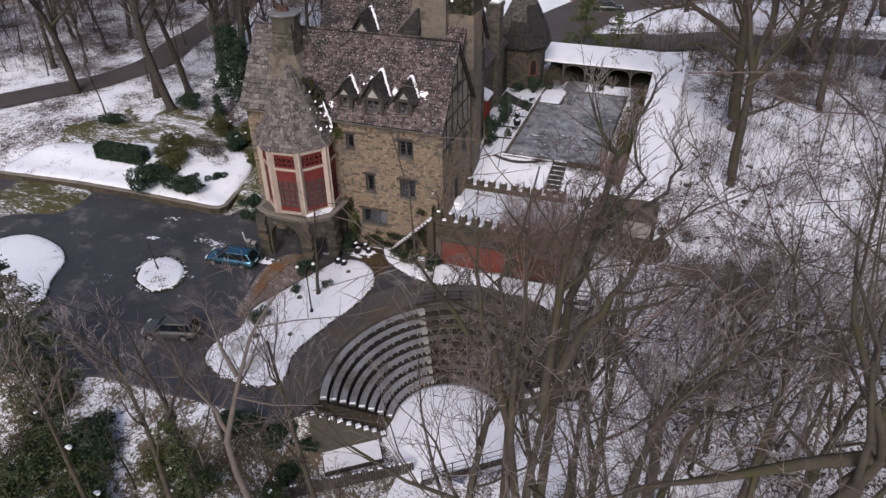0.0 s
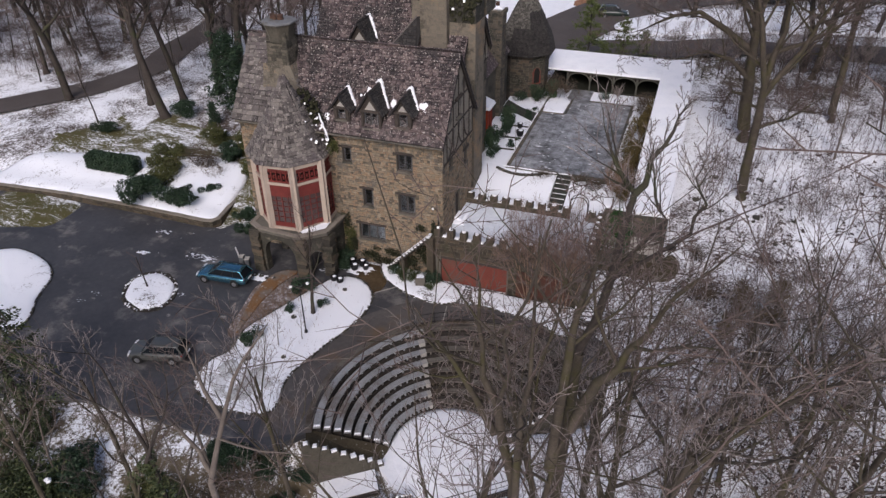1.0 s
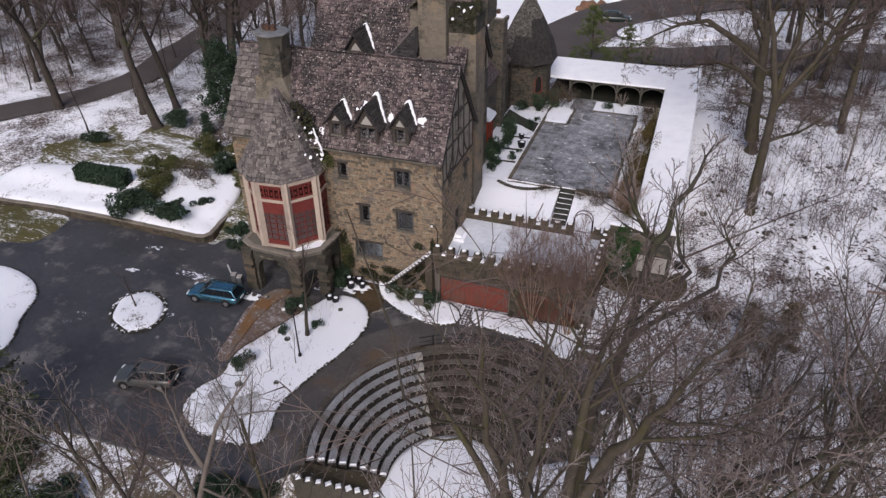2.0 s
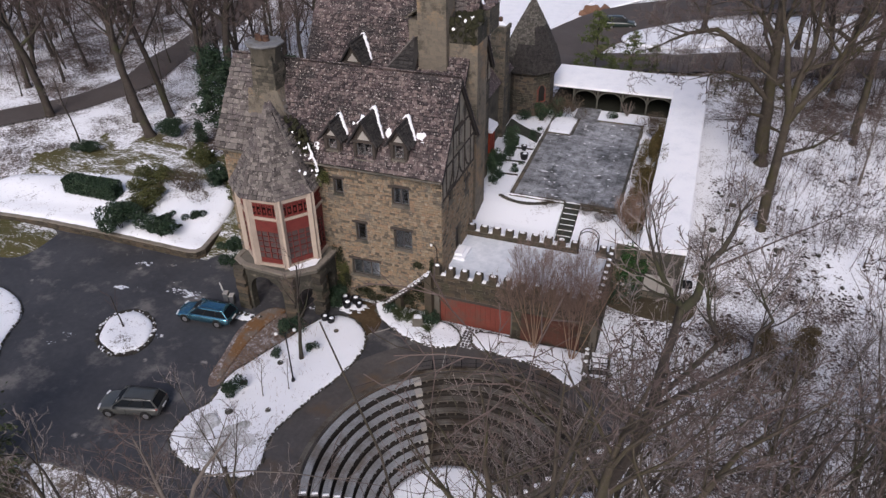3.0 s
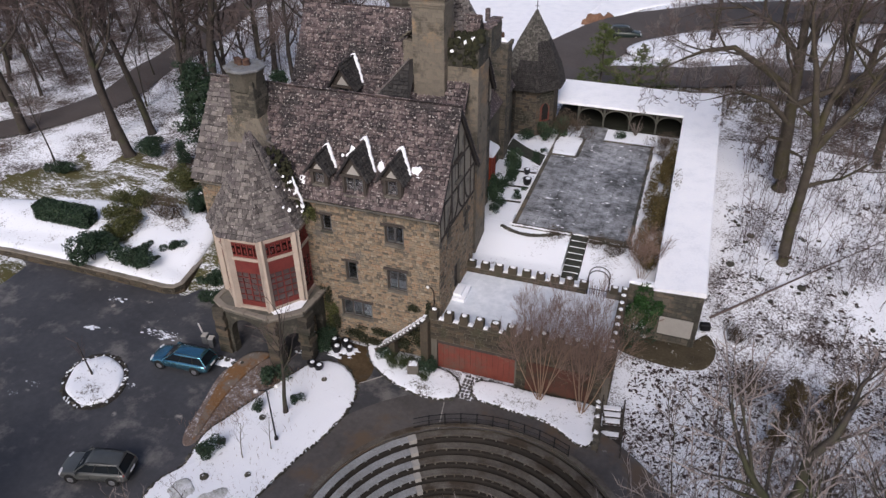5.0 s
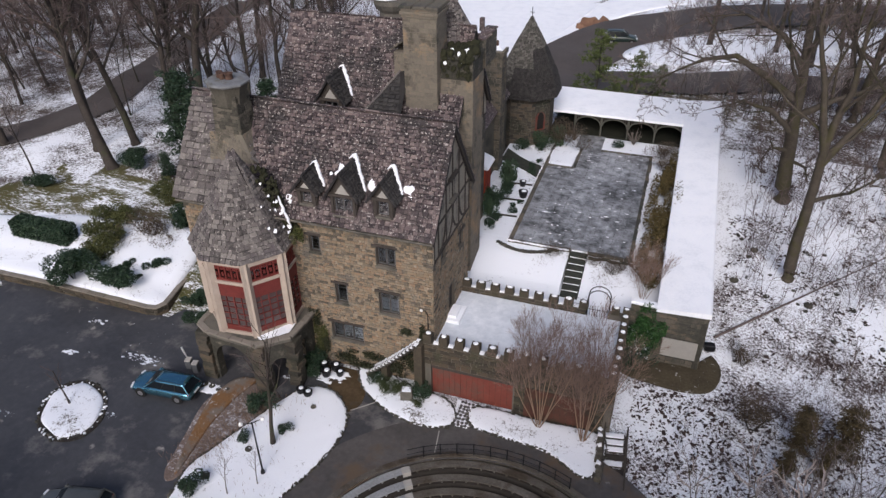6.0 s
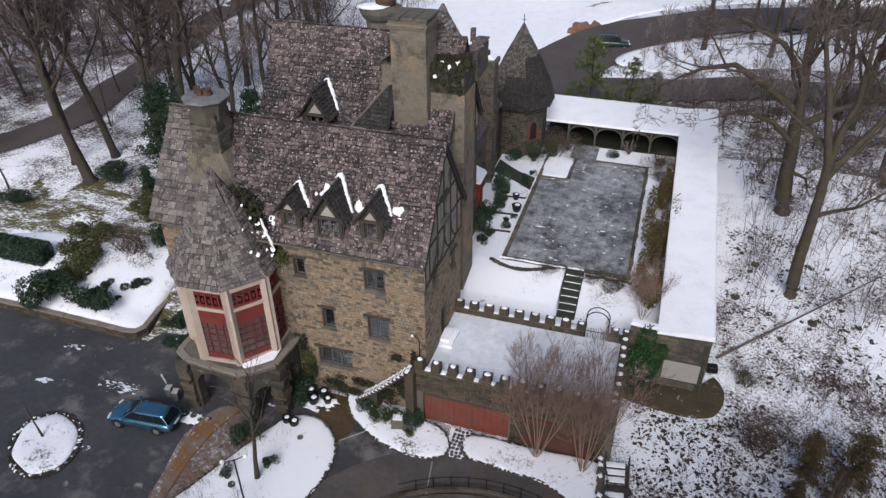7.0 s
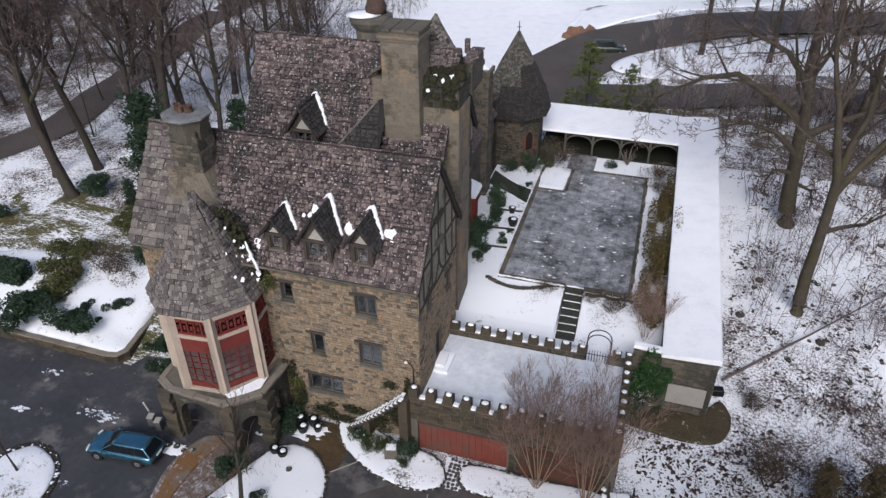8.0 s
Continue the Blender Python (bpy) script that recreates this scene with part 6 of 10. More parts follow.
part("crumb", g, M["snow"], bits, kind="stuff")
g = Geo()
for i in range(1, 12):
    x = -15.6 + 9.15 * i / 12
    g.box(x - 0.006, 61.2, COURT_Z + 0.001, x + 0.006, 79.2, COURT_Z + 0.004)
for i in range(1, 23):
    y = 61.15 + 18.15 * i / 23
    g.box(-15.5, y - 0.006, COURT_Z + 0.001, -6.5, y + 0.006, COURT_Z + 0.004)
part("joint", g, M["riser"], court, "thin dark joints between paving stones", kind="stuff")
steps = thing("garden_steps", (-10.25, 58, LAWN_Z), "flight of mossy dark stone steps edged with snow", "steps", in_place=True)
for i in range(7):
    y = 56.3 + i * 0.66
    g = Geo().soft(pose(-10.25 - 0.02 * i + 0.1, y + 0.36, LAWN_Z + (i + 1) * 0.157 - 0.2, 0, 0, RNG.uniform(-1.5, 1.5)), 1.3, 0.76, 0.4, 0.05)
    st = part("step", g, M["step"], steps)
    part("snow_line", Geo().tube([(-10.8, y + 0.66, LAWN_Z + (i + 1) * 0.157 + 0.015), (-10.2, y + 0.69, LAWN_Z + (i + 1) * 0.157 + 0.02), (-9.6, y + 0.66, LAWN_Z + (i + 1) * 0.157 + 0.01)], [0.05, 0.075, 0.05], 6), M["snow"], st)

# cloister walk: an L of arcades under a snowy lean-to roof


def cl_z(y):
    return 5.45 + (min(max(y, 54), 90) - 54.2) / 30 * 1.35


cloister = thing("cloister", (-2.2, 70, 3.5), "L-shaped garden cloister with wooden arches and a deep snow roof", "cloister", in_place=True)
g = Geo()
rowsy = [54.1 + i * (88.6 - 54.1) / 24 for i in range(25)]
v = []
for y in rowsy:
    for k, (x, dz) in enumerate(((-4.0, -0.02), (-3.96, 0.07), (-3.0, 0.2), (-1.6, 0.32), (-0.62, 0.42), (-0.5, 0.3), (-0.5, 0.0))):
        v.append((x + noise.noise(Vector((y * 0.8, k, 0))) * 0.05, y, cl_z(y) + dz + noise.noise(Vector((x, y * 0.6, 5))) * 0.04))
    v.append((-4.0, y, cl_z(y) - 0.16))
k = 8
f = [(i * k + j, i * k + (j + 1) % k, (i + 1) * k + (j + 1) % k, (i + 1) * k + j) for i in range(len(rowsy) - 1) for j in range(k)] + [tuple(range(k - 1, -1, -1)), tuple(range(len(v) - k, len(v)))]
part("roof", g.add(v, f), M["snow"], cloister, "long lean-to roof under smooth snow", smooth=False)
g = Geo()
rowsx = [-17.2 + i * 13.25 / 14 for i in range(15)]
v = []
for x in rowsx:
    for q, (y, dz) in enumerate(((82.6, -0.02), (82.64, 0.07), (84, 0.22), (86, 0.34), (88.4, 0.44), (88.6, 0.0))):
        v.append((x, y + noise.noise(Vector((x * 0.8, q, 0))) * 0.06, cl_z(84) + dz))
    v.append((x, 82.6, cl_z(84) - 0.16))
k = 7
f = [((i + 1) * k + j, (i + 1) * k + (j + 1) % k, i * k + (j + 1) % k, i * k + j) for i in range(len(rowsx) - 1) for j in range(k)] + [tuple(range(k)), tuple(range(len(v) - 1, len(v) - k - 1, -1))]
part("roof", g.add(v, f), M["snow"], cloister, "rear lean-to roof under snow")
core = Geo()
core.box(-1.0, 54.4, -1.5, -0.6, 88.4, 5.4)
core.box(-5.66, 54.45, -0.9, -1.0, 54.85, cl_z(54) - 0.1)
wall = part("wall", core, M["soot"], cloister, "outer cloister wall of dark mossy stone")
# Rear wall coloured near black for the shade beneath the roof.
part("wall", Geo().box(-17, 88.0, 2, -1.0, 88.4, 6.6), M["mossy_boards"], cloister, "boarded rear wall, the shade under the roof put into its colour")
for z in (4.9, 5.3):
    part("bench_rail", Geo().box(-15.5, 87.2, z, -4.2, 87.3, z + 0.12), M["grey_timber"], cloister, "rail of a long bench")
skin = Geo()
lay_stones(RNG, skin, pose(-5.65, 54.45, -0.6), 5.0, 5.8, [(2.4, 2.05, 4.8, 3.7)], 0.2, 0.36, 0.3, 0.8)
lay_stones(RNG, skin, pose(-0.6, 54.4, -1.0, 0, 0, 90), 34, 6.4, [], 0.3, 0.5, 0.5, 1.1)
part("stonework", skin, M["greystones"], wall, kind="stuff")
part("sill_snow", Geo().soft(pose(-4.6, 54.65, cl_z(54) - 0.02, 0, 1.5, -2), 2.2, 0.55, 0.2, 0.06), M["snow"], cloister, "snow along the wall top")
part("panel", Geo().box(-3.22, 54.36, 1.5, -0.9, 54.44, 3.0), M["concrete"], cloister, "blank pale stone panel on the wall")
# Walk floors take dark colours that stand for the roof's shade.
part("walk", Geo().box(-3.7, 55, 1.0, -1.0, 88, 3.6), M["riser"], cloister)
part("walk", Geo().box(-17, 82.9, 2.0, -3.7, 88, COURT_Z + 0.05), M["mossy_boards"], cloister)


def arcade_bay(m, w, h, parent):
    part("post", Geo().slab(m @ Matrix.Translation((0, 0, h / 2)), 0.17, 0.17, h), M["grey_timber"], parent)
    p = [(w / 2 - (w / 2 - 0.09) * math.cos(k * math.pi / 12), h - 0.95 + 0.8 * math.sin(k * math.pi / 12)) for k in range(13)]
    v = []
    for x, z in p:
        d = Vector((x - w / 2, z - (h - 0.95))).normalized() * 0.07
        for sx, y in ((1, -0.06), (1, 0.06), (-1, 0.06), (-1, -0.06)):
            v.append(m @ Vector((x + sx * d.x, y, z + sx * d.y)))
    f = [(i * 4 + j, i * 4 + (j + 1) % 4, i * 4 + 4 + (j + 1) % 4, i * 4 + 4 + j) for i in range(12) for j in range(4)]
    part("arch", Geo().add(v, f + [(3, 2, 1, 0), (48, 49, 50, 51)]), M["grey_timber"], parent)
    g = Geo()
    for k in range(13):
        x = w * (k + 0.5) / 13
        u = (x - w / 2) / (w / 2 - 0.09)
        base = h - 0.95 + 0.8 * math.sqrt(max(0, 1 - u * u)) - (0.16 if abs(u) < 0.75 else 0.0)
        g.slab(m @ Matrix.Translation((x, 0.09, (h - 0.02 + base) / 2)), 0.11, 0.03, h - 0.02 - base)
    part("valance", g, M["timber"], parent, "dark sawtooth boards above the arch", kind="stuff")


for i in range(4):
    arcade_bay(pose(-14.45 + i * 2.66, 82.75, COURT_Z), 2.66, cl_z(84) - 0.16 - COURT_Z, cloister)
part("post", Geo().slab(pose(-3.85, 82.75, (COURT_Z + cl_z(84)) / 2 - 0.08), 0.17, 0.17, cl_z(84) - 0.16 - COURT_Z), M["grey_timber"], cloister)
for i in range(12):
    y = 56.6 + i * 2.2
    arcade_bay(pose(-3.85, y, 3.5, 0, 0, 90), 2.2, cl_z(y) - 0.2 - 3.5, cloister)
part("plate", Geo().box(-17, 82.68, cl_z(84) - 0.2, -4, 82.84, cl_z(84) - 0.1), M["timber"], cloister)

# the round tower with its witch's-hat roof
TC = (-19.25, 81.2)
hat = thing("octagonal_tower", (TC[0], TC[1], 4), "eight-sided stone garden tower with a tall pointed slate roof", "tower", in_place=True)
part("wall", Geo().lathe([(2.75, 2.5), (2.75, 9.9)], 8, (*TC, 0), math.pi / 8), M["mortar"], hat, "grey-brown stone tower walls")
tw = hat.children[0]
skin = Geo()
for k in range(8):
    a0, a1 = math.pi / 8 + k * math.pi / 4, math.pi / 8 + (k + 1) * math.pi / 4
    p0, p1 = (Vector((TC[0] + 2.75 * math.cos(a), TC[1] + 2.75 * math.sin(a))) for a in (a0, a1))
    d = p1 - p0
    lay_stones(RNG, skin, pose(p0.x, p0.y, 3.5, 0, 0, math.degrees(math.atan2(d.y, d.x))), d.length, 6.0, [], 0.2, 0.36, 0.3, 0.7, 0.03)
part("stonework", skin, M["darkstones"], tw, kind="stuff")
g = Geo()
PROFILE = [(3.35, 9.2), (3.2, 9.9), (2.98, 10.55), (2.75, 11.2), (2.33, 12.03), (1.92, 12.87), (1.5, 13.7), (0.77, 15.0), (0.03, 16.35)]
# Light from the left painted in: pale slates start lower on west facets.
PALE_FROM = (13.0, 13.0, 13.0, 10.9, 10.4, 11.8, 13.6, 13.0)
mossy = Geo()
cone = part("roof", Geo().lathe(PROFILE, 8, (*TC, 0), math.pi / 8), M["underlay"], hat, "tall pointed roof of dark and pale slates")
for k in range(8):
    a0 = math.pi / 8 + k * math.pi / 4
    for (r0, z0), (r1, z1) in zip(PROFILE, PROFILE[1:]):
        a, b = (Vector((TC[0] + r0 * math.cos(t), TC[1] + r0 * math.sin(t), z0)) for t in (a0, a0 + math.pi / 4))
        c, d = (Vector((TC[0] + r1 * math.cos(t), TC[1] + r1 * math.sin(t), z1)) for t in (a0, a0 + math.pi / 4))
        m = slope_pose(a, b, (c + d) / 2 + (a - b) / 2)
        w0, w1 = (b - a).length, (d - c).length
        L = ((c + d) / 2 - (a + b) / 2).length
        # The facet's height limit picks the pale or the shade-dark slates.
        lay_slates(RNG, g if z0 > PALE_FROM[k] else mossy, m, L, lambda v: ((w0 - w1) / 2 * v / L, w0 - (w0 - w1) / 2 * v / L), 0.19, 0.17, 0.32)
part("slating", g, M["lichen_slates"], cone, "pale lichened slates, reaching lower on the side painted as lit", kind="stuff")
part("slating", mossy, M["dark_slates"], cone, "dark slates, lower courses and the side painted as shaded", kind="stuff")
part("finial", Geo().tube([(*TC, 16.1), (*TC, 17.3)], 0.04, 6).tube([(TC[0] - 0.2, TC[1], 16.8), (TC[0] + 0.2, TC[1], 16.8)], 0.03, 5), M["iron"], hat, "thin iron finial")
aw = [(-0.35, 0), (0.35, 0), (0.35, 1.3), (0.2, 1.65), (0, 1.75), (-0.2, 1.65), (-0.35, 1.3)]
ang = math.degrees(-math.pi / 4)
part("window", Geo().sweep([(a * 1.6, b * 1.1 - 0.15) for a, b in aw], pose(TC[0] + 2.6 * math.cos(-math.pi / 4), TC[1] + 2.6 * math.sin(-math.pi / 4), 6.0, 0, 0, 45), 0.1), M["rust_boards"], hat, "brick-edged arched window")
part("window", Geo().sweep(aw, pose(TC[0] + 2.64 * math.cos(-math.pi / 4), TC[1] + 2.64 * math.sin(-math.pi / 4), 6.0, 0, 0, 45), 0.1), M["void"], hat, "dark arched opening")

# ---- the open-air theatre ----
theatre = thing("amphitheatre", (BOWL.x, BOWL.y, STAGE_Z), "half-round open-air theatre with weathered bench rows", "amphitheatre", in_place=True)
ROWS = 8
depth = (RIM - STAGE_R) / ROWS
rise = -STAGE_Z / ROWS
A0, BEND = radians(36), radians(127)


def row_centre(i):
    return STAGE_C.lerp(BOWL, i / ROWS)


def row_end(i):
    """The rows stop a little later the higher they stand."""
    return radians(194 + 10 * i / ROWS)


def arc_strip(g, c, r0, r1, z0, z1, a0, a1, n=48):
    v = []
    for i in range(n + 1):
        a = a0 + (a1 - a0) * i / n
        d = Vector((math.cos(a), math.sin(a)))
        for r, z in ((r0, z0), (r1, z0), (r1, z1), (r0, z1)):
            v.append((c.x + r * d.x, c.y + r * d.y, z))
    f = [(i * 4 + j, (i + 1) * 4 + j, (i + 1) * 4 + (j + 1) % 4, i * 4 + (j + 1) % 4) for i in range(n) for j in range(4)]
    f += [(0, 1, 2, 3), (n * 4 + 3, n * 4 + 2, n * 4 + 1, n * 4)]
    g.add(v, f)


for i in range(ROWS):
    c, z, a1 = row_centre(i), STAGE_Z + i * rise, row_end(i)
    r0, r1 = STAGE_R + i * depth, STAGE_R + (i + 1) * depth
    g = Geo()
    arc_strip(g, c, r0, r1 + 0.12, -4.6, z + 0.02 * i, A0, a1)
    # The tier's near-black colour also holds the shadow between bench rows.
    tier = part("tier", g, M["riser"], theatre, "wet step, darkened for the shade between benches")
    for lo, hi, mat, lab in ((A0, BEND - 0.03, "bench_brown", "curved bench stained brown by wet leaves"), (BEND + 0.03, a1 + 0.02, "bench", "curved pale grey board bench")):
        n = 14 if mat == "bench" else 18
        g = Geo()
        for k in range(2):
            arc_strip(g, c, r0 - 0.02 + k * 0.245, r0 + 0.21 + k * 0.245, z + 0.36, z + 0.43, lo, hi, 40)
        for k in range(n):
            a = lo + (hi - lo) * (k + 0.5) / n
            g.slab(pose(c.x + (r0 + 0.2) * math.cos(a), c.y + (r0 + 0.2) * math.sin(a), z + 0.18, 0, 0, math.degrees(a)), 0.3, 0.1, 0.38)
        bench = part("bench", g, M[mat], tier, lab)
        if mat == "bench":
            q = Vector((c.x + (r0 + 0.22) * math.cos(a1 + 0.0), c.y + (r0 + 0.22) * math.sin(a1 + 0.0)))
            part("snow_cap", Geo().soft(pose(q.x, q.y, z + 0.45, 0, 0, math.degrees(a1)), 0.42, 0.14, 0.10, 0.04, 0.08), M["snow"], tier)
    # Pale blocks imitate the wet glint where each bench row bends.
    g = Geo()
    arc_strip(g, c, r0 - 0.04, r0 + 0.46, z + 0.1, z + 0.44, BEND - 0.028, BEND + 0.028, 3)
    part("aisle_step", g, M["concrete"], tier, "pale block standing in for the wet glint at the bench bend")
g = Geo()
arc_strip(g, BOWL, RIM, RIM + 0.35, -0.5, 0.14, A0, row_end(8), 60)
part("rim_kerb", g, M["bench_brown"], theatre, "low wet kerb round the top row")
stage = part("stage", Geo().lathe([(STAGE_R + 0.1, -4.6), (STAGE_R + 0.1, STAGE_Z - 0.15), (STAGE_R - 0.4, STAGE_Z - 0.02), (1, STAGE_Z + 0.02)], 40, (STAGE_C.x, STAGE_C.y, 0)), M["snow"], theatre, "round stage under untouched snow", smooth=True)
apron = part("stage_apron", Geo().prism([(-12.6, 28.0), (-7.1, 31.9), (-7.3, 35.6), (-16, 34), (-16.2, 30.6)], -5.2, STAGE_Z - 0.06), M["snow"])
tagged(apron, "flat snowy ground before the stage", "snow", kind="structure")
platform = thing("low_platform", (-17.5, 28.5, -3.7), "low square platform under smooth snow", "platform", in_place=True)
part("deck", Geo().prism([(-19.6, 28.0), (-16.3, 30.4), (-15.3, 28.9), (-18.6, 26.5)], -4.4, -3.7), M["timber"], platform)
part("snow", Geo().prism([(-19.5, 27.98), (-16.3, 30.3), (-15.42, 28.92), (-18.6, 26.6)], -3.7, -3.58), M["snow"], platform)


# stepped end walls with snow on their copings, and the bank between wall and rows
def end_wall(top, foot, bank):
    ang = math.degrees(math.atan2(top.y - foot.y, top.x - foot.x))
    run = (top - foot).length
    for i in range(ROWS + 1):
        q = foot.lerp(top, i / ROWS)
        z = STAGE_Z + i * rise
        st = part("end_step", Geo().soft(pose(q.x, q.y, z / 2 - 2.2 + 0.1, 0, 0, ang), run / ROWS, 0.42, z + 4.6, 0.03), M["sootstones"], theatre)
        part("snow_cap", Geo().soft(pose(q.x + RNG.uniform(-0.04, 0.04), q.y, z + 0.24, 0, 0, ang + RNG.uniform(-14, 14)), run / ROWS * RNG.uniform(0.5, 0.7), RNG.uniform(0.26, 0.36), 0.13, 0.06, 0.1), M["snow"], st)
    if bank:
        g = Geo()
        a, b = row_end(0), row_end(ROWS)
        p0 = STAGE_C + Vector((math.cos(a), math.sin(a))) * STAGE_R
        p1 = BOWL + Vector((math.cos(b), math.sin(b))) * (RIM + 0.3)
        g.add([(foot.x, foot.y, -3.6), (top.x, top.y, -0.05), (p1.x, p1.y, 0.0), (p0.x, p0.y, -3.55)] + [(q.x, q.y, -5) for q in (foot, top, p1, p0)], [(0, 1, 2, 3), (4, 5, 1, 0), (5, 6, 2, 1), (6, 7, 3, 2), (7, 4, 0, 3)])
        part("bank", g, M["earth"], theatre, "dark wet earth between the rows and the wall")


end_wall(Vector((-19.78, 27.95)), Vector((-16.2, 30.8)), True)
end_wall(Vector((-3.15, 39.1)), Vector((-8.55, 35.85)), False)


def railing(name, line, h, label, gap=0.14, post_gap=1.8, mat="iron"):
    t = thing(name, (line[0][0], line[0][1], line[0][2]), label, "railing", in_place=True)
    pts = [Vector(p) for p in line]
    g = Geo()
    for lift in (h, 0.15 if h > 0.8 else 0.1):
        g.tube([p + Vector((0, 0, lift)) for p in pts], 0.03, 5)
    if h > 0.7:
        g.tube([p + Vector((0, 0, h * 0.55)) for p in pts], 0.02, 5)
    part("rail", g, M[mat], t)
    carry = 0.0
    for a, b in zip(pts, pts[1:]):
        n = max(1, round((b - a).length / post_gap))
        for i in range(n):
            p = a.lerp(b, i / n)
            part("post", Geo().tube([p - Vector((0, 0, 0.2)), p + Vector((0, 0, h + 0.05))], 0.04, 6), M[mat], t)
    return t


railing("rim_railing", [(BOWL.x + (RIM + 0.15) * math.cos(radians(a)), BOWL.y + (RIM + 0.15) * math.sin(radians(a)), 0.1) for a in range(66, 128, 6)], 0.95, "thin dark iron railing on the theatre's rim", post_gap=1.3)
railing("stage_railing", [(-12.1, 27.9, -3.65), (-7.07, 31.8, -3.65)], 1.1, "dark rail along the front of the stage", post_gap=2.2)


def board_fence(line, h, label):
    t = thing("board_fence", line[0], label, "fence", in_place=True)
    for a, b in zip(line, line[1:]):
        a, b = Vector(a), Vector(b)
        n = round((b - a).length / 0.16)
        ang = math.degrees(math.atan2((b - a).y, (b - a).x))
        for i in range(n):
            p = a.lerp(b, (i + 0.5) / n)
            part("board", Geo().slab(pose(p.x, p.y, p.z + h / 2 - 0.2, 0, 0, ang + RNG.uniform(-2, 2)), 0.14, 0.03, h + RNG.uniform(-0.04, 0.04)), M["timber"], t)
    if a.z > -4:
        g = Geo()
        for k in range(26):
            p = a.lerp(b, RNG.random())
            g.lathe([(0.09, -0.03), (0.07, 0.03), (0.02, 0.06)], 6, (p.x, p.y, p.z + h - 0.18), RNG.random())
        part("snow", g, M["snow"], t, kind="stuff", smooth=True)
    return t


board_fence([(-19.9, 24.2, -3.7), (-13.0, 28.7, -3.7)], 1.1, "low dark paling fence before the stage")
board_fence([(-12.2, 27.8, -4.3), (-7.0, 31.8, -4.3)], 1.0, "dark paling below the stage rail")


# ---- trees and shrubs ----
def grow(rng, limbs, p, d, length, r, level, plan):
    """One limb as a bent line, then its children. plan rows: (children, length ratio, angle, bend)."""
    kids, ratio, angle, bend = plan[level]
    n = 5 if level == 0 else 4 if level == 1 else 3 if level == 2 else 2
    if level == len(plan) - 1:
        n = 1
    pts, rad = [p.copy()], [r]
    last = level == len(plan) - 1
    for i in range(n):
        wob = Vector((rng.uniform(-1, 1), rng.uniform(-1, 1), rng.uniform(-0.6, 0.8))) * bend
        up = 0.10 if level in (1, 2) else 0.02
        d = (d + wob + Vector((0, 0, up))).normalized()
        p = p + d * (length / n)
        pts.append(p.copy())
        end = 0.35 if level == 0 else 0.22
        rad.append(max(r * (1 - (1 - end) * (i + 1) / n), 0.008))
    limbs.append((pts, rad, level))
    if last:
        return
    for k in range(kids):
        t = (0.42 if level == 0 else 0.22) + (0.58 if level == 0 else 0.78) * (k + rng.uniform(0.2, 0.9)) / kids
        t = min(t, 0.999)
        s = t * n
        i = min(int(s), n - 1)
        q = pts[i].lerp(pts[i + 1], s - i)
        axis_d = (pts[i + 1] - pts[i]).normalized()
        side = axis_d.orthogonal().normalized()
        side.rotate(Matrix.Rotation(k * 2.4 + rng.uniform(-0.5, 0.5), 3, axis_d))
        a = radians(angle * rng.uniform(0.7, 1.3))
        nd = (axis_d * math.cos(a) + side * math.sin(a)).normalized()
        rr = rad[i] * (1 - (s - i)) + rad[i + 1] * (s - i)
        f = (1.15 - 0.55 * t)
        grow(rng, limbs, q, nd, length * ratio * f * rng.uniform(0.75, 1.2), rr * rng.uniform(0.42, 0.62), level + 1, plan)


OAK = [(9, 0.52, 48, 0.10), (7, 0.50, 42, 0.20), (6, 0.52, 42, 0.28), (4, 0.66, 42, 0.32), (0, 0, 0, 0.3)]
SPREAD = [(9, 0.85, 32, 0.05), (8, 0.46, 40, 0.16), (6, 0.5, 42, 0.25), (4, 0.66, 42, 0.3), (0, 0, 0, 0.3)]
FARTREE = [(12, 0.42, 50, 0.12), (7, 0.52, 46, 0.3), (10, 0.62, 50, 0.36), (0, 0, 0, 0.3)]
SAPLING = [(7, 0.45, 38, 0.08), (5, 0.5, 38, 0.2), (4, 0.5, 40, 0.3), (0, 0, 0, 0.3)]


def bare_tree(name, seed, at, height, girth, plan, label, lean=(0, 0), group="bare trees", bark="bark", twig="twig", thick=0.015):
    rng = random.Random(seed)
    limbs = []
    grow(rng, limbs, Vector((0, 0, -0.3)), Vector((lean[0], lean[1], 1)).normalized(), height * (0.55 if plan is SPREAD else 0.78), girth, 0, plan)
    t = thing(name, at, label, "tree", group)
    trunk, branch, fine = Geo(), Geo(), Geo()
    deep = len(plan) - 1
    for pts, rad, level in limbs:
        if level == 0:
            foot = pts[0].lerp(pts[1], 0.9 / max((pts[1] - pts[0]).length, 0.9))
            pts, rad = [pts[0], foot] + pts[1:], [rad[0] * 1.45, rad[0]] + rad[1:]
            trunk.tube(pts, rad, 9, cap=False)
        elif level <= deep - 2:
            branch.tube(pts, rad, 6 if level == 1 else 4, cap=False)
        elif level == deep:
            fine.spike(pts[0], pts[-1], max(rad[0], thick) * 1.15)
        else:
            fine.tube(pts, [max(q, thick) for q in rad], 3, cap=False)
    part("trunk", trunk, M[bark], t, smooth=True)
    part("limb", branch, M[bark], t, kind="stuff", smooth=True)
    part("twig", fine, M[twig], t, kind="stuff")
    return t


def plant(t, x, y, size, turn, lean=(0, 0), z=None):
    z = land(x, y) if z is None else z
    c = copy_thing(t, pose(x, y, z, lean[0], lean[1], turn))
    c.scale = (size, size, size)
    return c


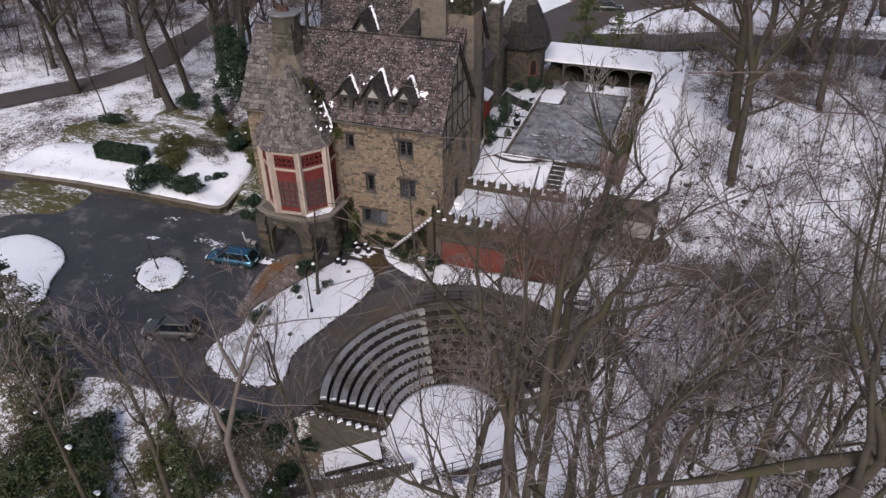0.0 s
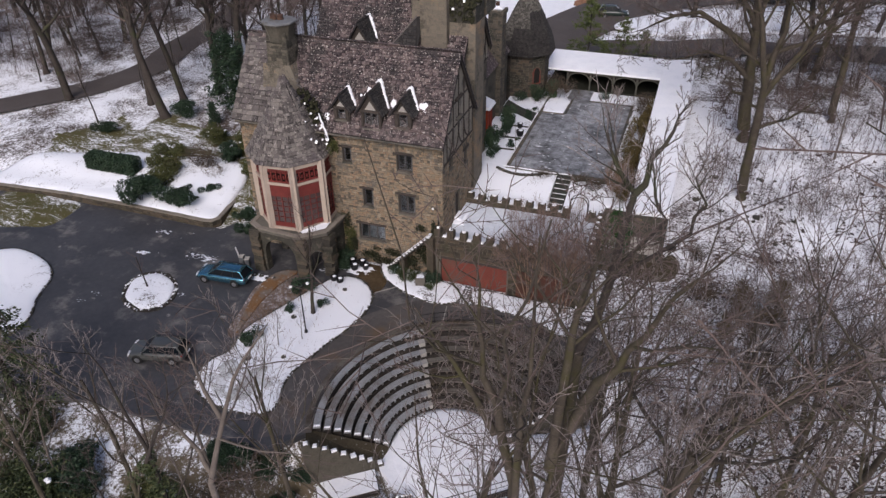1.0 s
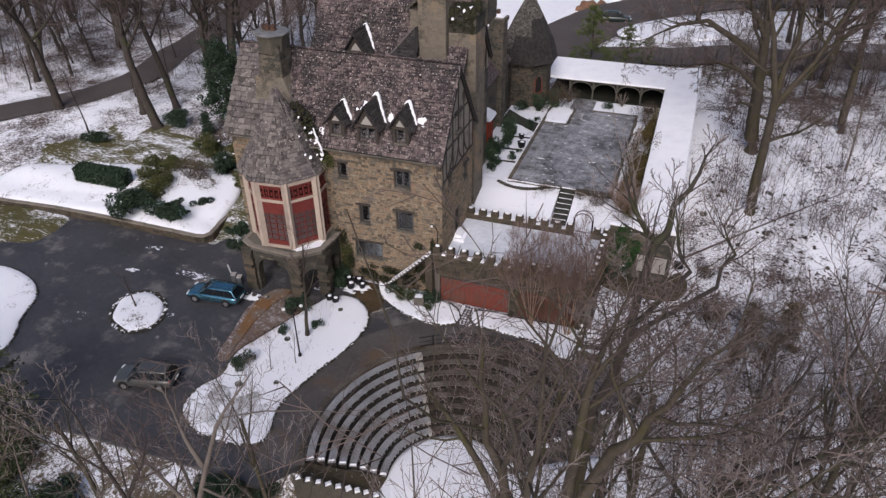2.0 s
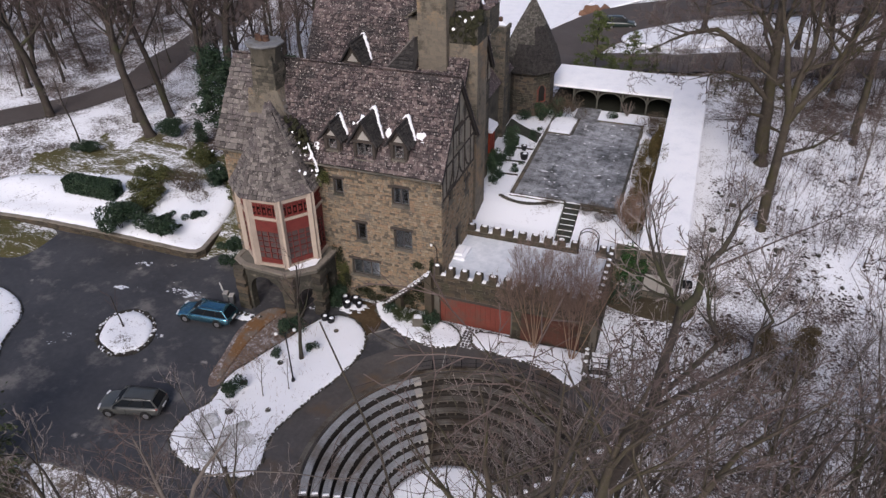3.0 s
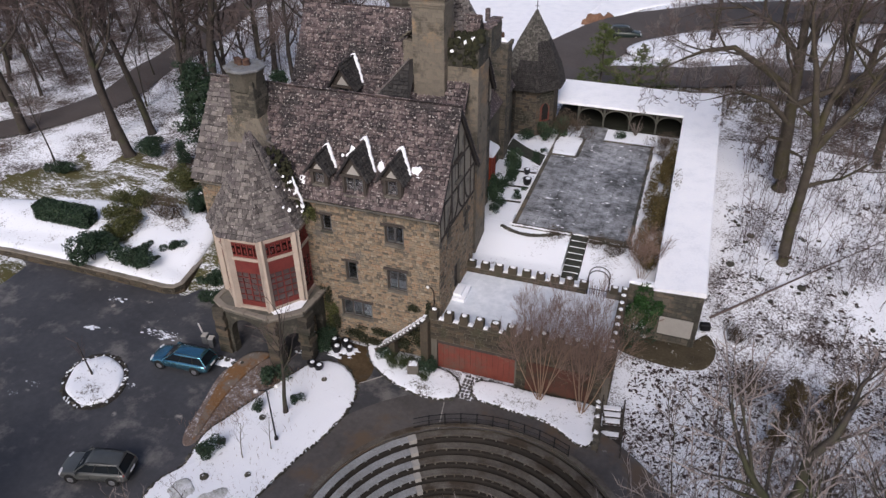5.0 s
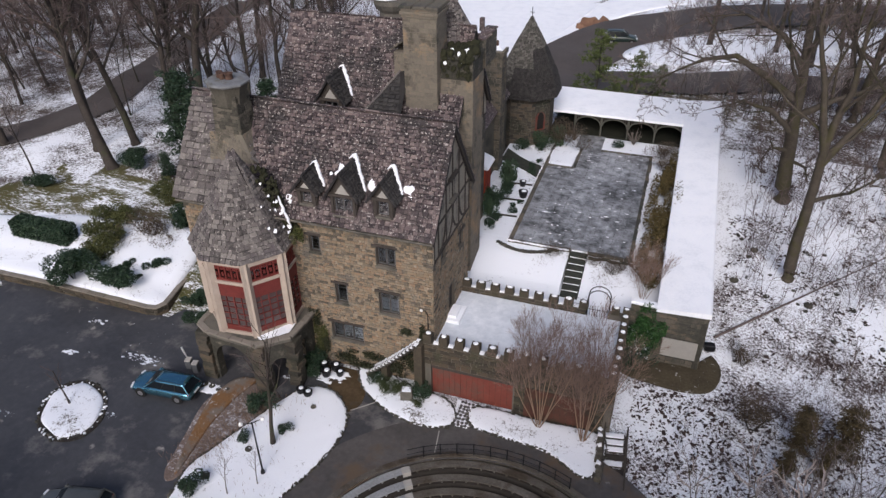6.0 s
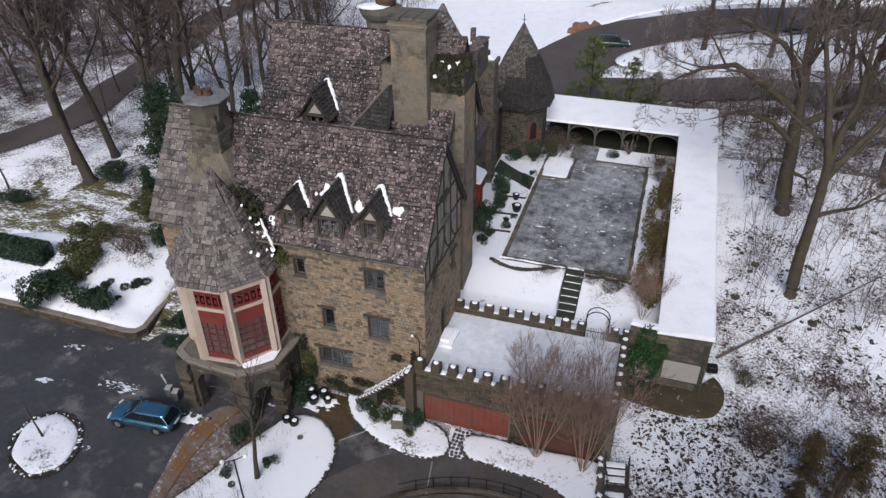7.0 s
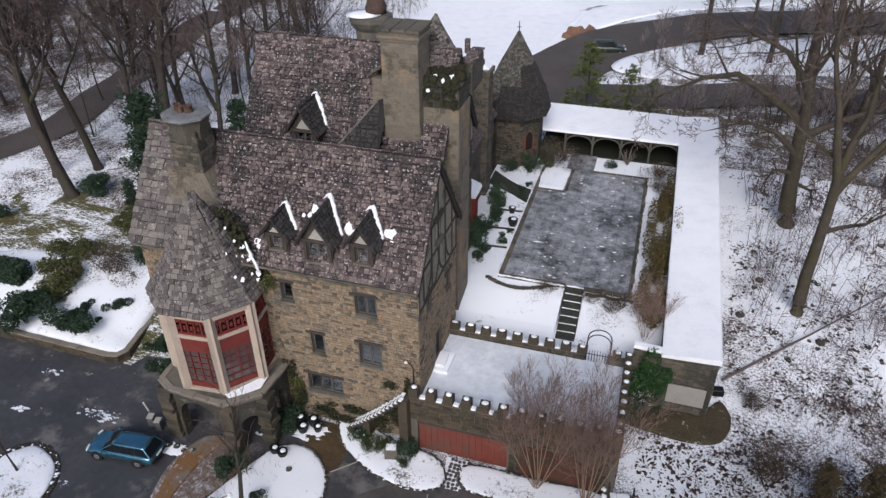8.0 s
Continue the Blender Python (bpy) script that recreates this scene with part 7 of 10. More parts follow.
def room(x, y):
    """How high the canopy of the near bank may stand at a place: it falls away towards the theatre."""
    if x < -7:
        return 34.9 - 1.0 * ((x + 2.6) * -0.325 + (y - 6.9) * 0.945)
    if x < 2:
        return 34.6 - 1.28 * ((x + 4.2) * -0.325 + (y - 11.5) * 0.945)
    return 35.2 - 1.2 * ((x + 5.5) * -0.325 + (y - 14.7) * 0.945)


def led_tree(name, seed, at, leaders, girth, label, plan, group="bare trees", bark="bark", twig="twig", thick=0.011, tip=0.07, near_bank=True):
    """A tree whose main stems follow given lines; branches and twigs grow from them. leaders: (share of girth, points)."""
    rng = random.Random(seed)
    t = thing(name, at, label, "tree", group)
    o = Vector(at)
    trunk, branch, fine = Geo(), Geo(), Geo()
    deep = len(plan) - 1
    for share, line in leaders:
        pts = [Vector(p) - o for p in line]
        pts = [p + Vector((rng.gauss(0, 0.05), rng.gauss(0, 0.12), 0)) for p in pts]
        sm = []
        for i in range(len(pts) - 1):
            sm += [pts[i], pts[i].lerp(pts[i + 1], 0.5) + Vector((rng.gauss(0, 0.08), rng.gauss(0, 0.08), 0))]
        pts = sm + [pts[-1]]
        if near_bank:
            keep = [i for i, q in enumerate(pts) if q.z + o.z > room(q.x + o.x, q.y + o.y) - 0.8]
            pts = pts[:max(keep[0], 3)] if keep else pts
        n = len(pts) - 1
        rad = [girth * share * (1 - (1 - tip) * i / n) for i in range(n + 1)]
        trunk.tube(pts, rad, 8, cap=False)
        total = sum((pts[i + 1] - pts[i]).length for i in range(n))
        kids = plan[0][0]
        for k in range(kids):
            s = (0.3 + 0.7 * (k + rng.uniform(0.1, 0.9)) / kids) * n
            i = min(int(s), n - 1)
            q = pts[i].lerp(pts[i + 1], s - i)
            d = (pts[i + 1] - pts[i]).normalized()
            side = d.orthogonal().normalized()
            side.rotate(Matrix.Rotation(k * 2.4 + rng.uniform(-0.6, 0.6), 3, d))
            a = radians(plan[0][2] * rng.uniform(0.7, 1.3))
            limbs = []
            grow(rng, limbs, q, d * math.cos(a) + side * math.sin(a), total * plan[0][1] * (1.2 - 0.6 * s / n) * rng.uniform(0.6, 1.2), rad[i] * rng.uniform(0.35, 0.6), 1, plan)
            cut = 99
            for p2, r2, level in limbs:
                if level > cut:
                    continue
                cut = 99
                if near_bank and any(q.z + o.z > room(q.x + o.x, q.y + o.y) - 0.5 for q in p2):
                    cut = level
                    continue
                if level <= deep - 2:
                    branch.tube(p2, r2, 5 if level == 1 else 4, cap=False)
                elif level == deep:
                    fine.spike(p2[0], p2[-1], max(r2[0], thick) * 1.15)
                else:
                    fine.tube(p2, [max(v, thick) for v in r2], 3, cap=False)
    part("trunk", trunk, M[bark], t, smooth=True)
    part("limb", branch, M[bark], t, kind="stuff", smooth=True)
    part("twig", fine, M[twig], t, kind="stuff")
    return t


OPEN = [(8, 0.42, 46, 0.1), (5, 0.5, 46, 0.32), (4, 0.52, 46, 0.36), (3, 0.66, 40, 0.3), (0, 0, 0, 0.3)]
OPEN2 = [(8, 0.42, 42, 0.1), (5, 0.5, 42, 0.22), (4, 0.55, 42, 0.28), (0, 0, 0, 0.3)]
TL = "tall bare winter tree with a spreading grey-brown crown"
led_tree("bare_tree", 3, (-3.6, 18.6, land(-3.6, 18.6)), [
    (1.0, [(-3.6, 18.6, -6.2), (-3.7, 18.3, 3), (-3.4, 18, 11.5), (-3.1, 18, 16), (-2.6, 18, 18)]),
    (0.6, [(-2.6, 18, 18), (-2.0, 18, 20), (-1.4, 18, 20.9), (-0.9, 18.2, 22.2), (-0.3, 18.4, 23.5), (1.0, 18.6, 25.3)]),
    (0.6, [(-3.1, 18, 16), (-2.9, 18.2, 21), (-2.7, 18.3, 22.9), (-2.3, 18.4, 25.2)]),
    (0.62, [(-3.5, 18.1, 8), (-4.2, 18, 14.2), (-4.1, 18, 18.2), (-4.0, 18, 21.7), (-3.9, 18, 24.9)])], 0.33, "tall forked bare tree with mossy trunks above the theatre", OPEN, bark="bark_moss")
led_tree("bare_tree", 8, (-5.6, 18.2, land(-5.6, 18.2)), [
    (1.0, [(-5.4, 18.2, -6.2), (-4.6, 18.1, 6), (-4.3, 18, 14.7), (-5.0, 18, 18.4), (-5.4, 18, 19.5), (-5.6, 18, 21.5), (-5.9, 18, 23.8)]),
    (0.5, [(-5.0, 18, 17), (-6.5, 18.2, 19.5), (-8.0, 18.6, 21.0), (-9.2, 19, 22.4)])], 0.28, "tall bare tree with a mossy leaning trunk", OPEN, bark="bark_moss")
forked = led_tree("bare_tree", 61, (-3.0, 19.6, land(-3.0, 19.6)), [
    (1.0, [(-2.8, 19.7, 19.7), (-2.2, 20.1, 22.5), (-1.9, 20.7, 25.0), (-2.3, 20.7, 25.6), (-2.7, 20.8, 26.2), (-3.0, 21.0, 26.8)]),
    (0.75, [(-1.9, 20.7, 25.0), (-1.6, 21.1, 25.5), (-1.4, 21.4, 26.3), (-1.1, 21.9, 27.0), (-1.0, 22.1, 27.3)]),
    (0.5, [(-2.2, 20.1, 22.5), (-1.0, 20.8, 24.3), (-1.4, 21.1, 24.9), (-1.5, 21.3, 25.5), (-1.9, 21.4, 26.3)]),
    (0.5, [(-2.2, 20.1, 22.5), (-0.2, 21.1, 23.8), (0.0, 21.5, 24.6), (-0.4, 21.7, 25.4), (-0.2, 22.1, 26.0)])], 0.15, "tall slender bare tree forking high above the slope", [(11, 0.26, 28, 0.1), (4, 0.55, 32, 0.2), (3, 0.6, 36, 0.28), (0, 0, 0, 0.3)], twig="whip", near_bank=False)
part("trunk", Geo().tube([(0, 0, -0.4), (-0.2, -0.1, 12), Vector((-2.8, 19.7, 19.7)) - forked.location], [0.32, 0.24, 0.15], 9, cap=False), M["bark_moss"], forked, smooth=True)
led_tree("bare_tree", 12, (1.6, 24.6, land(1.6, 24.6)), [
    (1.0, [(1.6, 24.6, -5.2), (1.5, 24.2, 5), (1.2, 24, 10.5), (1.9, 24, 13), (2.7, 24, 16), (3.4, 24, 20)]),
    (0.6, [(1.7, 24, 12.5), (3.6, 24.2, 14.5), (5.6, 24.4, 16.4), (7.4, 24.6, 17.6)])], 0.36, TL, OPEN)
led_tree("bare_tree", 15, (6.8, 16.5, land(6.8, 16.5)), [
    (1.0, [(6.4, 16.5, -7.2), (5.6, 16.2, 8), (5.9, 16, 17.3), (6.4, 16, 19.6), (5.5, 16, 21.6), (4.6, 16, 23.8), (4.0, 16, 26.4)]),
    (0.75, [(6.3, 16, 19.4), (4.7, 16, 18.5), (2.6, 16, 16.9), (0.6, 16.1, 15.6), (-0.6, 16.2, 14.9)]),
    (0.5, [(5.9, 16, 18.0), (7.6, 16.3, 21), (8.8, 16.6, 24), (9.4, 17, 26)])], 0.3, "bare tree with one long low limb reaching sideways", OPEN, bark="bark_moss")
led_tree("bare_tree", 19, (-2.2, 27.4, land(-2.2, 27.4)), [
    (1.0, [(-2.2, 27.4, -5), (-2.4, 27, 4), (-2.3, 27, 10.4), (-1.8, 27, 14.2), (-1.4, 27, 17.6), (-1.5, 27, 21)]),
    (0.6, [(-2.3, 27, 9), (-1.0, 27.2, 12), (0.9, 27.5, 15), (2.0, 27.6, 17)])], 0.2, TL, OPEN2)
led_tree("bare_tree", 23, (-18.4, 19.4, land(-18.4, 19.4)), [
    (1.0, [(-17.9, 19.4, -5.2), (-18.4, 19, 3.3), (-18.7, 19, 7.7), (-17.6, 19, 11), (-16.2, 19, 14.9), (-14.5, 19, 17.6), (-13.5, 19, 19.4)]),
    (0.6, [(-18.7, 19, 7.7), (-19.3, 19.1, 9.3), (-20.9, 19.4, 11.0), (-22.0, 19.6, 13.2)]),
    (0.5, [(-17.2, 19, 12.5), (-18.2, 19.2, 15), (-18.9, 19.3, 18)])], 0.24, "crooked bare tree with pale wet bark", OPEN2, bark="bark_pale")
led_tree("bare_tree", 27, (-20.6, 17.6, land(-20.6, 17.6)), [
    (1.0, [(-20.2, 17.8, -5), (-20.6, 18, 4), (-21.1, 18, 10.2), (-21.9, 18, 14.6), (-22.6, 18, 17.4), (-22.8, 18, 19.2)]),
    (0.5, [(-21.0, 18, 9.5), (-19.6, 18.2, 12.5), (-18.8, 18.3, 15.2)])], 0.2, TL, OPEN2)
ASH = [(8, 0.46, 30, 0.08), (6, 0.54, 34, 0.2), (5, 0.52, 38, 0.26), (3, 0.62, 38, 0.28), (0, 0, 0, 0.3)]
BUSHY = [(9, 0.54, 40, 0.1), (7, 0.52, 40, 0.22), (5, 0.5, 40, 0.26), (3, 0.62, 40, 0.28), (0, 0, 0, 0.3)]
WL = "tall thin-limbed bare tree on the wooded slope"
whips = [bare_tree("bare_tree", seed, (x, y, land(x, y)), 20, gr, plan, WL, lean=ln, bark="bark_moss", twig="whip", thick=0.0095) for seed, x, y, gr, plan, ln in ((21, 11.0, 24.0, 0.22, ASH, (-0.05, 0.03)), (34, 17.0, 30.0, 0.25, BUSHY, (0.06, 0.0)), (47, 8.0, 33.0, 0.20, ASH, (0.02, -0.08)))]
sap = [
    bare_tree("slender_tree", 5, (-25.6, 39.8, 0.15), 10, 0.15, SAPLING, "slender bare garden tree in a snowy bed", group="slender trees", lean=(-0.05, 0.1), thick=0.011),
    bare_tree("slender_tree", 9, (-24.5, 24.5, land(-24.5, 24.5)), 11, 0.12, SAPLING, "slender bare tree among evergreen shrubs", group="slender trees", bark="bark_pale", thick=0.011),
    bare_tree("slender_tree", 14, (4.5, 34, land(4.5, 34)), 10, 0.10, SAPLING, "slender bare tree on the snowy slope", group="slender trees", thick=0.013),
]
RNG2 = random.Random(77)


def top_of(t):
    return max(v.co.z for c in t.children for v in c.data.vertices)


TOPS = [top_of(t) for t in whips]
near = [(-3.6, 18.6), (-5.6, 18.2), (1.6, 24.6), (6.8, 16.5), (-2.2, 27.4), (-18.4, 19.4), (-20.6, 17.6), (11, 24), (17, 30), (8, 33)]
for t, k in zip(whips, range(3)):
    x, y = t.location.x, t.location.y
    q = (room(x, y) - land(x, y)) / TOPS[k]
    t.scale = (q, q, q)
tries = 0
while len(near) < 36 and tries < 4000:
    tries += 1
    x, y = RNG2.uniform(-1.5, 34), RNG2.uniform(24, 44)
    if (Vector((x, y)) - BOWL).length < 12.5 or any((x - a) ** 2 + (y - b) ** 2 < 12 for a, b in near):
        continue
    k = int(RNG2.random() * 3)
    size = (room(x, y) - 0.6 - land(x, y)) / TOPS[k]
    if size < 0.33 or size > 1.6:
        continue
    near.append((x, y))
    plant(whips[k], x, y, size * RNG2.uniform(0.9, 1.0), RNG2.uniform(0, 360), (RNG2.uniform(-5, 5), RNG2.uniform(-5, 5)))
for x, y, k in ((-6.4, 19.6, 0), (-2.4, 23.2, 2), (0.4, 20.0, 0), (-1.0, 21.8, 2), (-3.4, 25.6, 2), (-23.4, 18.2, 0), (-28.6, 17.4, 2), (-15.2, 21.4, 2), (-35, 15, 0)):
    plant(whips[k], x, y, (room(x, y) - 0.2 - land(x, y)) / TOPS[k], RNG2.uniform(0, 360), (RNG2.uniform(-4, 4), RNG2.uniform(-4, 4)))
tries = 0
thin = []
while len(thin) < 42 and tries < 3000:
    tries += 1
    x, y = RNG2.uniform(-1, 38), RNG2.uniform(14, 46)
    size = min((room(x, y) - land(x, y)) / 10.0, 1.2)
    if (Vector((x, y)) - BOWL).length < 12.5 or size < 0.4 or any((x - a) ** 2 + (y - b) ** 2 < 2.2 for a, b in near + thin):
        continue
    thin.append((x, y))
    plant(sap[1 + len(thin) % 2], x, y, size, RNG2.uniform(0, 360), (RNG2.uniform(-6, 6), RNG2.uniform(-6, 6)))
for x, y, size in ((20, 50, 0.7), (16, 60, 0.7), (24, 56, 0.9), (-28, 20, 0.8), (-21, 24.0, 0.8), (-33, 21, 0.8), (-37, 23, 0.7), (-15.0, 22, 0.8), (-13, 20, 0.9), (-26, 14, 0.9), (-44, 21, 0.8), (14, 75, 0.9), (18, 66, 0.8), (24, 70, 1.0), (-24, 22, 0.7), (9, 56, 0.45), (12, 52, 0.5), (15, 55, 0.5), (12.5, 46, 0.7), (15.5, 48.5, 0.8), (18, 45, 0.8), (20.5, 55, 0.8), (16.5, 60.5, 0.7), (22, 62, 0.9), (13.5, 63, 0.5), (24, 50, 0.9), (19, 40, 0.8), (25, 44, 0.9)):
    plant(sap[1 + int(RNG2.random() * 2)], x, y, size, RNG2.uniform(0, 360), (RNG2.uniform(-6, 6), RNG2.uniform(-6, 6)))
# big trees on the bank behind the cloister
BANK = [(8, 0.50, 48, 0.1), (6, 0.5, 48, 0.28), (5, 0.5, 45, 0.28), (4, 0.62, 42, 0.32), (0, 0, 0, 0.3)]
b1z, b2z = land(5.45, 65.0), land(5.3, 76.3)
bank = [
    led_tree("bare_tree", 51, (5.45, 65.0, b1z), [
        (1.4, [(5.45, 65.0, b1z - 0.4), (5.4, 65.0, b1z + 1.1)]),
        (1.0, [(5.4, 65.0, b1z + 1.1), (5.25, 64.8, 8), (5.0, 64.6, 14.2), (5.6, 64.5, 18), (5.3, 64.4, 22), (5.6, 64.4, 27.5)]),
        (0.62, [(5.0, 64.6, 13.8), (3.7, 64.4, 18.4), (2.6, 64.3, 22), (2.2, 64.3, 26)]),
        (0.6, [(5.1, 64.7, 12.5), (7.2, 65.0, 16.5), (8.8, 65.2, 21), (9.6, 65.4, 26)]),
        (0.4, [(5.1, 64.7, 9.5), (7.4, 64.2, 11.0), (9.8, 63.8, 13.4)])], 0.46, "great forked bare tree on the snowy bank", BANK, bark="bark_moss", thick=0.018, near_bank=False),
    led_tree("bare_tree", 57, (5.3, 76.3, b2z), [
        (1.5, [(5.35, 76.3, b2z - 0.4), (5.25, 76.3, b2z + 1.3)]),
        (1.0, [(5.25, 76.3, b2z + 1.3), (4.7, 75.9, 9.3), (4.3, 75.6, 14), (3.7, 75.5, 19.3), (3.4, 75.5, 24), (3.2, 75.5, 29)]),
        (0.55, [(4.4, 75.6, 12.8), (1.5, 75.5, 14.8), (-1.1, 75.5, 16.2), (-3.4, 75.5, 15.6), (-5.0, 75.5, 14.8), (-7.0, 75.5, 13.2)]),
        (0.45, [(4.7, 75.8, 10), (2.6, 75.2, 12), (0.2, 75.0, 12.7), (-2.6, 74.8, 11.6)]),
        (0.45, [(4.2, 75.6, 15), (2.0, 75.4, 18.2), (-1.0, 75.2, 19.6), (-4.4, 75, 19.2)]),
        (0.55, [(4.4, 75.7, 11.5), (7.0, 76, 13.2), (10, 76.4, 14.5), (13, 77, 17.5)]),
        (0.3, [(4.9, 76.0, 7.5), (6.4, 75.4, 7.2), (7.0, 75.2, 5.6)]),
        (0.3, [(4.8, 75.9, 8.5), (3.2, 75.2, 8.8), (2.4, 74.8, 6.8)])], 0.66, "massive old bare tree with twisted low limbs", BANK, bark="bark_moss", thick=0.018, near_bank=False),
]
for x, y, size, k in ((14, 83, 0.9, 0), (20, 75, 0.85, 0), (25, 88, 1.0, 1), (13, 94, 0.75, 1), (31, 70, 0.9, 0), (33, 82, 0.9, 0)):
    plant(bank[k], x, y, size, RNG2.uniform(0, 360))
# the woods
FL = "bare tree of the winter woods"
woods = [bare_tree("woodland_tree", 60 + k, (x, y, land(x, y)), h, gr, FARTREE, FL, group="woodland trees", thick=0.03, lean=ln) for k, (x, y, h, gr, ln) in enumerate(((-58.9, 65.4, 26, 0.55, (-0.28, 0.05)), (-60.5, 71.0, 25, 0.42, (-0.2, 0.0)), (-63.6, 68.6, 27, 0.42, (-0.05, 0.05)), (-74.5, 66.5, 26, 0.5, (0.0, 0.0)), (-57, 74, 24, 0.4, (-0.12, 0.1))))]
placed = []


def near_road(x, y):
    for a, b in zip(LANE, LANE[1:]):
        a, b = Vector(a), Vector(b)
        t = min(max((Vector((x, y)) - a).dot(b - a) / (b - a).length_squared, 0), 1)
        if (a + (b - a) * t - Vector((x, y))).length < 5.5:
            return True
    return False


LANE = [(-140, 20), (-100, 46), (-74, 71), (-73, 92), (-76, 125), (-60, 170), (-20, 230)]
tries = 0
while len(placed) < 112 and tries < 8000:
    tries += 1
    if RNG2.random() < 0.74:
        x, y = RNG2.uniform(-120, -44), RNG2.uniform(64, 150)
        if (x > -64 and y < 76) or (x > -50 and y < 90) or (x > -60 and y > 106):
            continue
    else:
        x, y = RNG2.uniform(-60, 100), RNG2.uniform(128, 200)
        if (x < -8 and y < 168) or y < 128 + x * 0.3 + 18:
            continue
    if near_road(x, y) or any((x - a) ** 2 + (y - b) ** 2 < 11 for a, b in placed):
        continue
    placed.append((x, y))
    plant(woods[int(RNG2.random() * 5)], x, y, RNG2.choice((0.5, 0.65, 0.8, 0.95, 1.1)) * RNG2.uniform(0.95, 1.05), RNG2.uniform(0, 360), (RNG2.uniform(-4, 4), RNG2.uniform(-4, 4)))
under = [bare_tree("woodland_sapling", 80 + k, (x, y, land(x, y)), h, 0.10, [(9, 0.42, 34, 0.09), (6, 0.5, 38, 0.2), (5, 0.55, 42, 0.28), (0, 0, 0, 0.3)], "slender young tree in the winter woods", group="woodland saplings", twig="whip", thick=0.024, lean=ln) for k, (x, y, h, ln) in enumerate(((-66.0, 77.0, 12, (-0.1, 0.1)), (-61.0, 79.5, 10, (0.12, 0.0)), (-71.0, 85.0, 14, (0.0, -0.1))))]
tries = 0
grown = []
while len(grown) < 105 and tries < 8000:
    tries += 1
    if RNG2.random() < 0.8:
        x, y = RNG2.uniform(-115, -42), RNG2.uniform(62, 150)
        if (x > -66 and y < 74) or (x > -50 and y < 92) or (x > -56 and y > 110):
            continue
    else:
        x, y = RNG2.uniform(8, 70), RNG2.uniform(84, 128)
    if near_road(x, y) or (x > -10 and 97 < y < 112) or any((x - a) ** 2 + (y - b) ** 2 < 7 for a, b in placed + grown):
        continue
    grown.append((x, y))
    plant(under[len(grown) % 3], x, y, RNG2.uniform(0.6, 1.15), RNG2.uniform(0, 360), (RNG2.uniform(-6, 6), RNG2.uniform(-6, 6)))
for k in range(46):
    x, y = (RNG2.uniform(-6, 34), RNG2.uniform(89.5, 96)) if k % 2 else (RNG2.uniform(-8, 48), RNG2.uniform(108, 124))
    plant(under[k % 3], x, y, RNG2.uniform(0.3, 0.75), RNG2.uniform(0, 360), (RNG2.uniform(-8, 8), RNG2.uniform(-8, 8)))
for x, y in ((-2, 113), (4, 119), (10, 109), (16, 121), (25, 118), (30, 109), (12, 96), (22, 94), (6, 112), (14, 115), (22, 113), (32, 112), (44, 114), (58, 112), (70, 96), (48, 90), (38, 98), (56, 84), (64, 74), (46, 66), (40, 54), (36, 46)):
    plant(woods[int(RNG2.random() * 5)], x, y, RNG2.uniform(0.6, 0.95), RNG2.uniform(0, 360))

ISLE = random.Random(58)
for k in range(62):
    x, y = (ISLE.uniform(-11, 16), ISLE.uniform(102, 115)) if k < 30 else (ISLE.uniform(-11, 24), ISLE.uniform(89.6, 95))
    plant(under[k % 3], x, y, ISLE.uniform(0.16, 0.34) if k < 30 else ISLE.uniform(0.3, 0.6), ISLE.uniform(0, 360), (ISLE.uniform(-8, 8), ISLE.uniform(-8, 8)))


def leaf_cloud(rng, g, centre, size, count, leaf, shell=0.55, flat=0.0):
    """Small bent leaves in a lumpy cloud."""
    lumps = [(Vector((rng.gauss(0, 0.45), rng.gauss(0, 0.45), rng.gauss(0, 0.4))), rng.uniform(0.4, 0.75)) for _ in range(9)]
    for _ in range(count):
        c, r = rng.choice(lumps)
        d = Vector((rng.gauss(0, 1), rng.gauss(0, 1), rng.gauss(0, 1))).normalized()
        p = c + d * r * (shell + (1 - shell) * rng.random())
        p = Vector(centre) + Vector((p.x * size[0], p.y * size[1], p.z * size[2]))
        if p.z < centre[2] - size[2]:
            p.z = centre[2] - size[2] * rng.random()
        a = Vector((rng.gauss(0, 1), rng.gauss(0, 1), rng.gauss(0, 0.6))).normalized()
        b = a.cross(Vector((rng.gauss(0, 1), rng.gauss(0, 1), rng.gauss(0, 1)))).normalized()
        s = leaf * rng.uniform(0.6, 1.3)
        n = a.cross(b) * s * 0.25
        g.add([p - a * s, p - b * s * 0.5 + n, p + a * s, p + b * s * 0.5 + n], [(0, 1, 2), (0, 2, 3)])


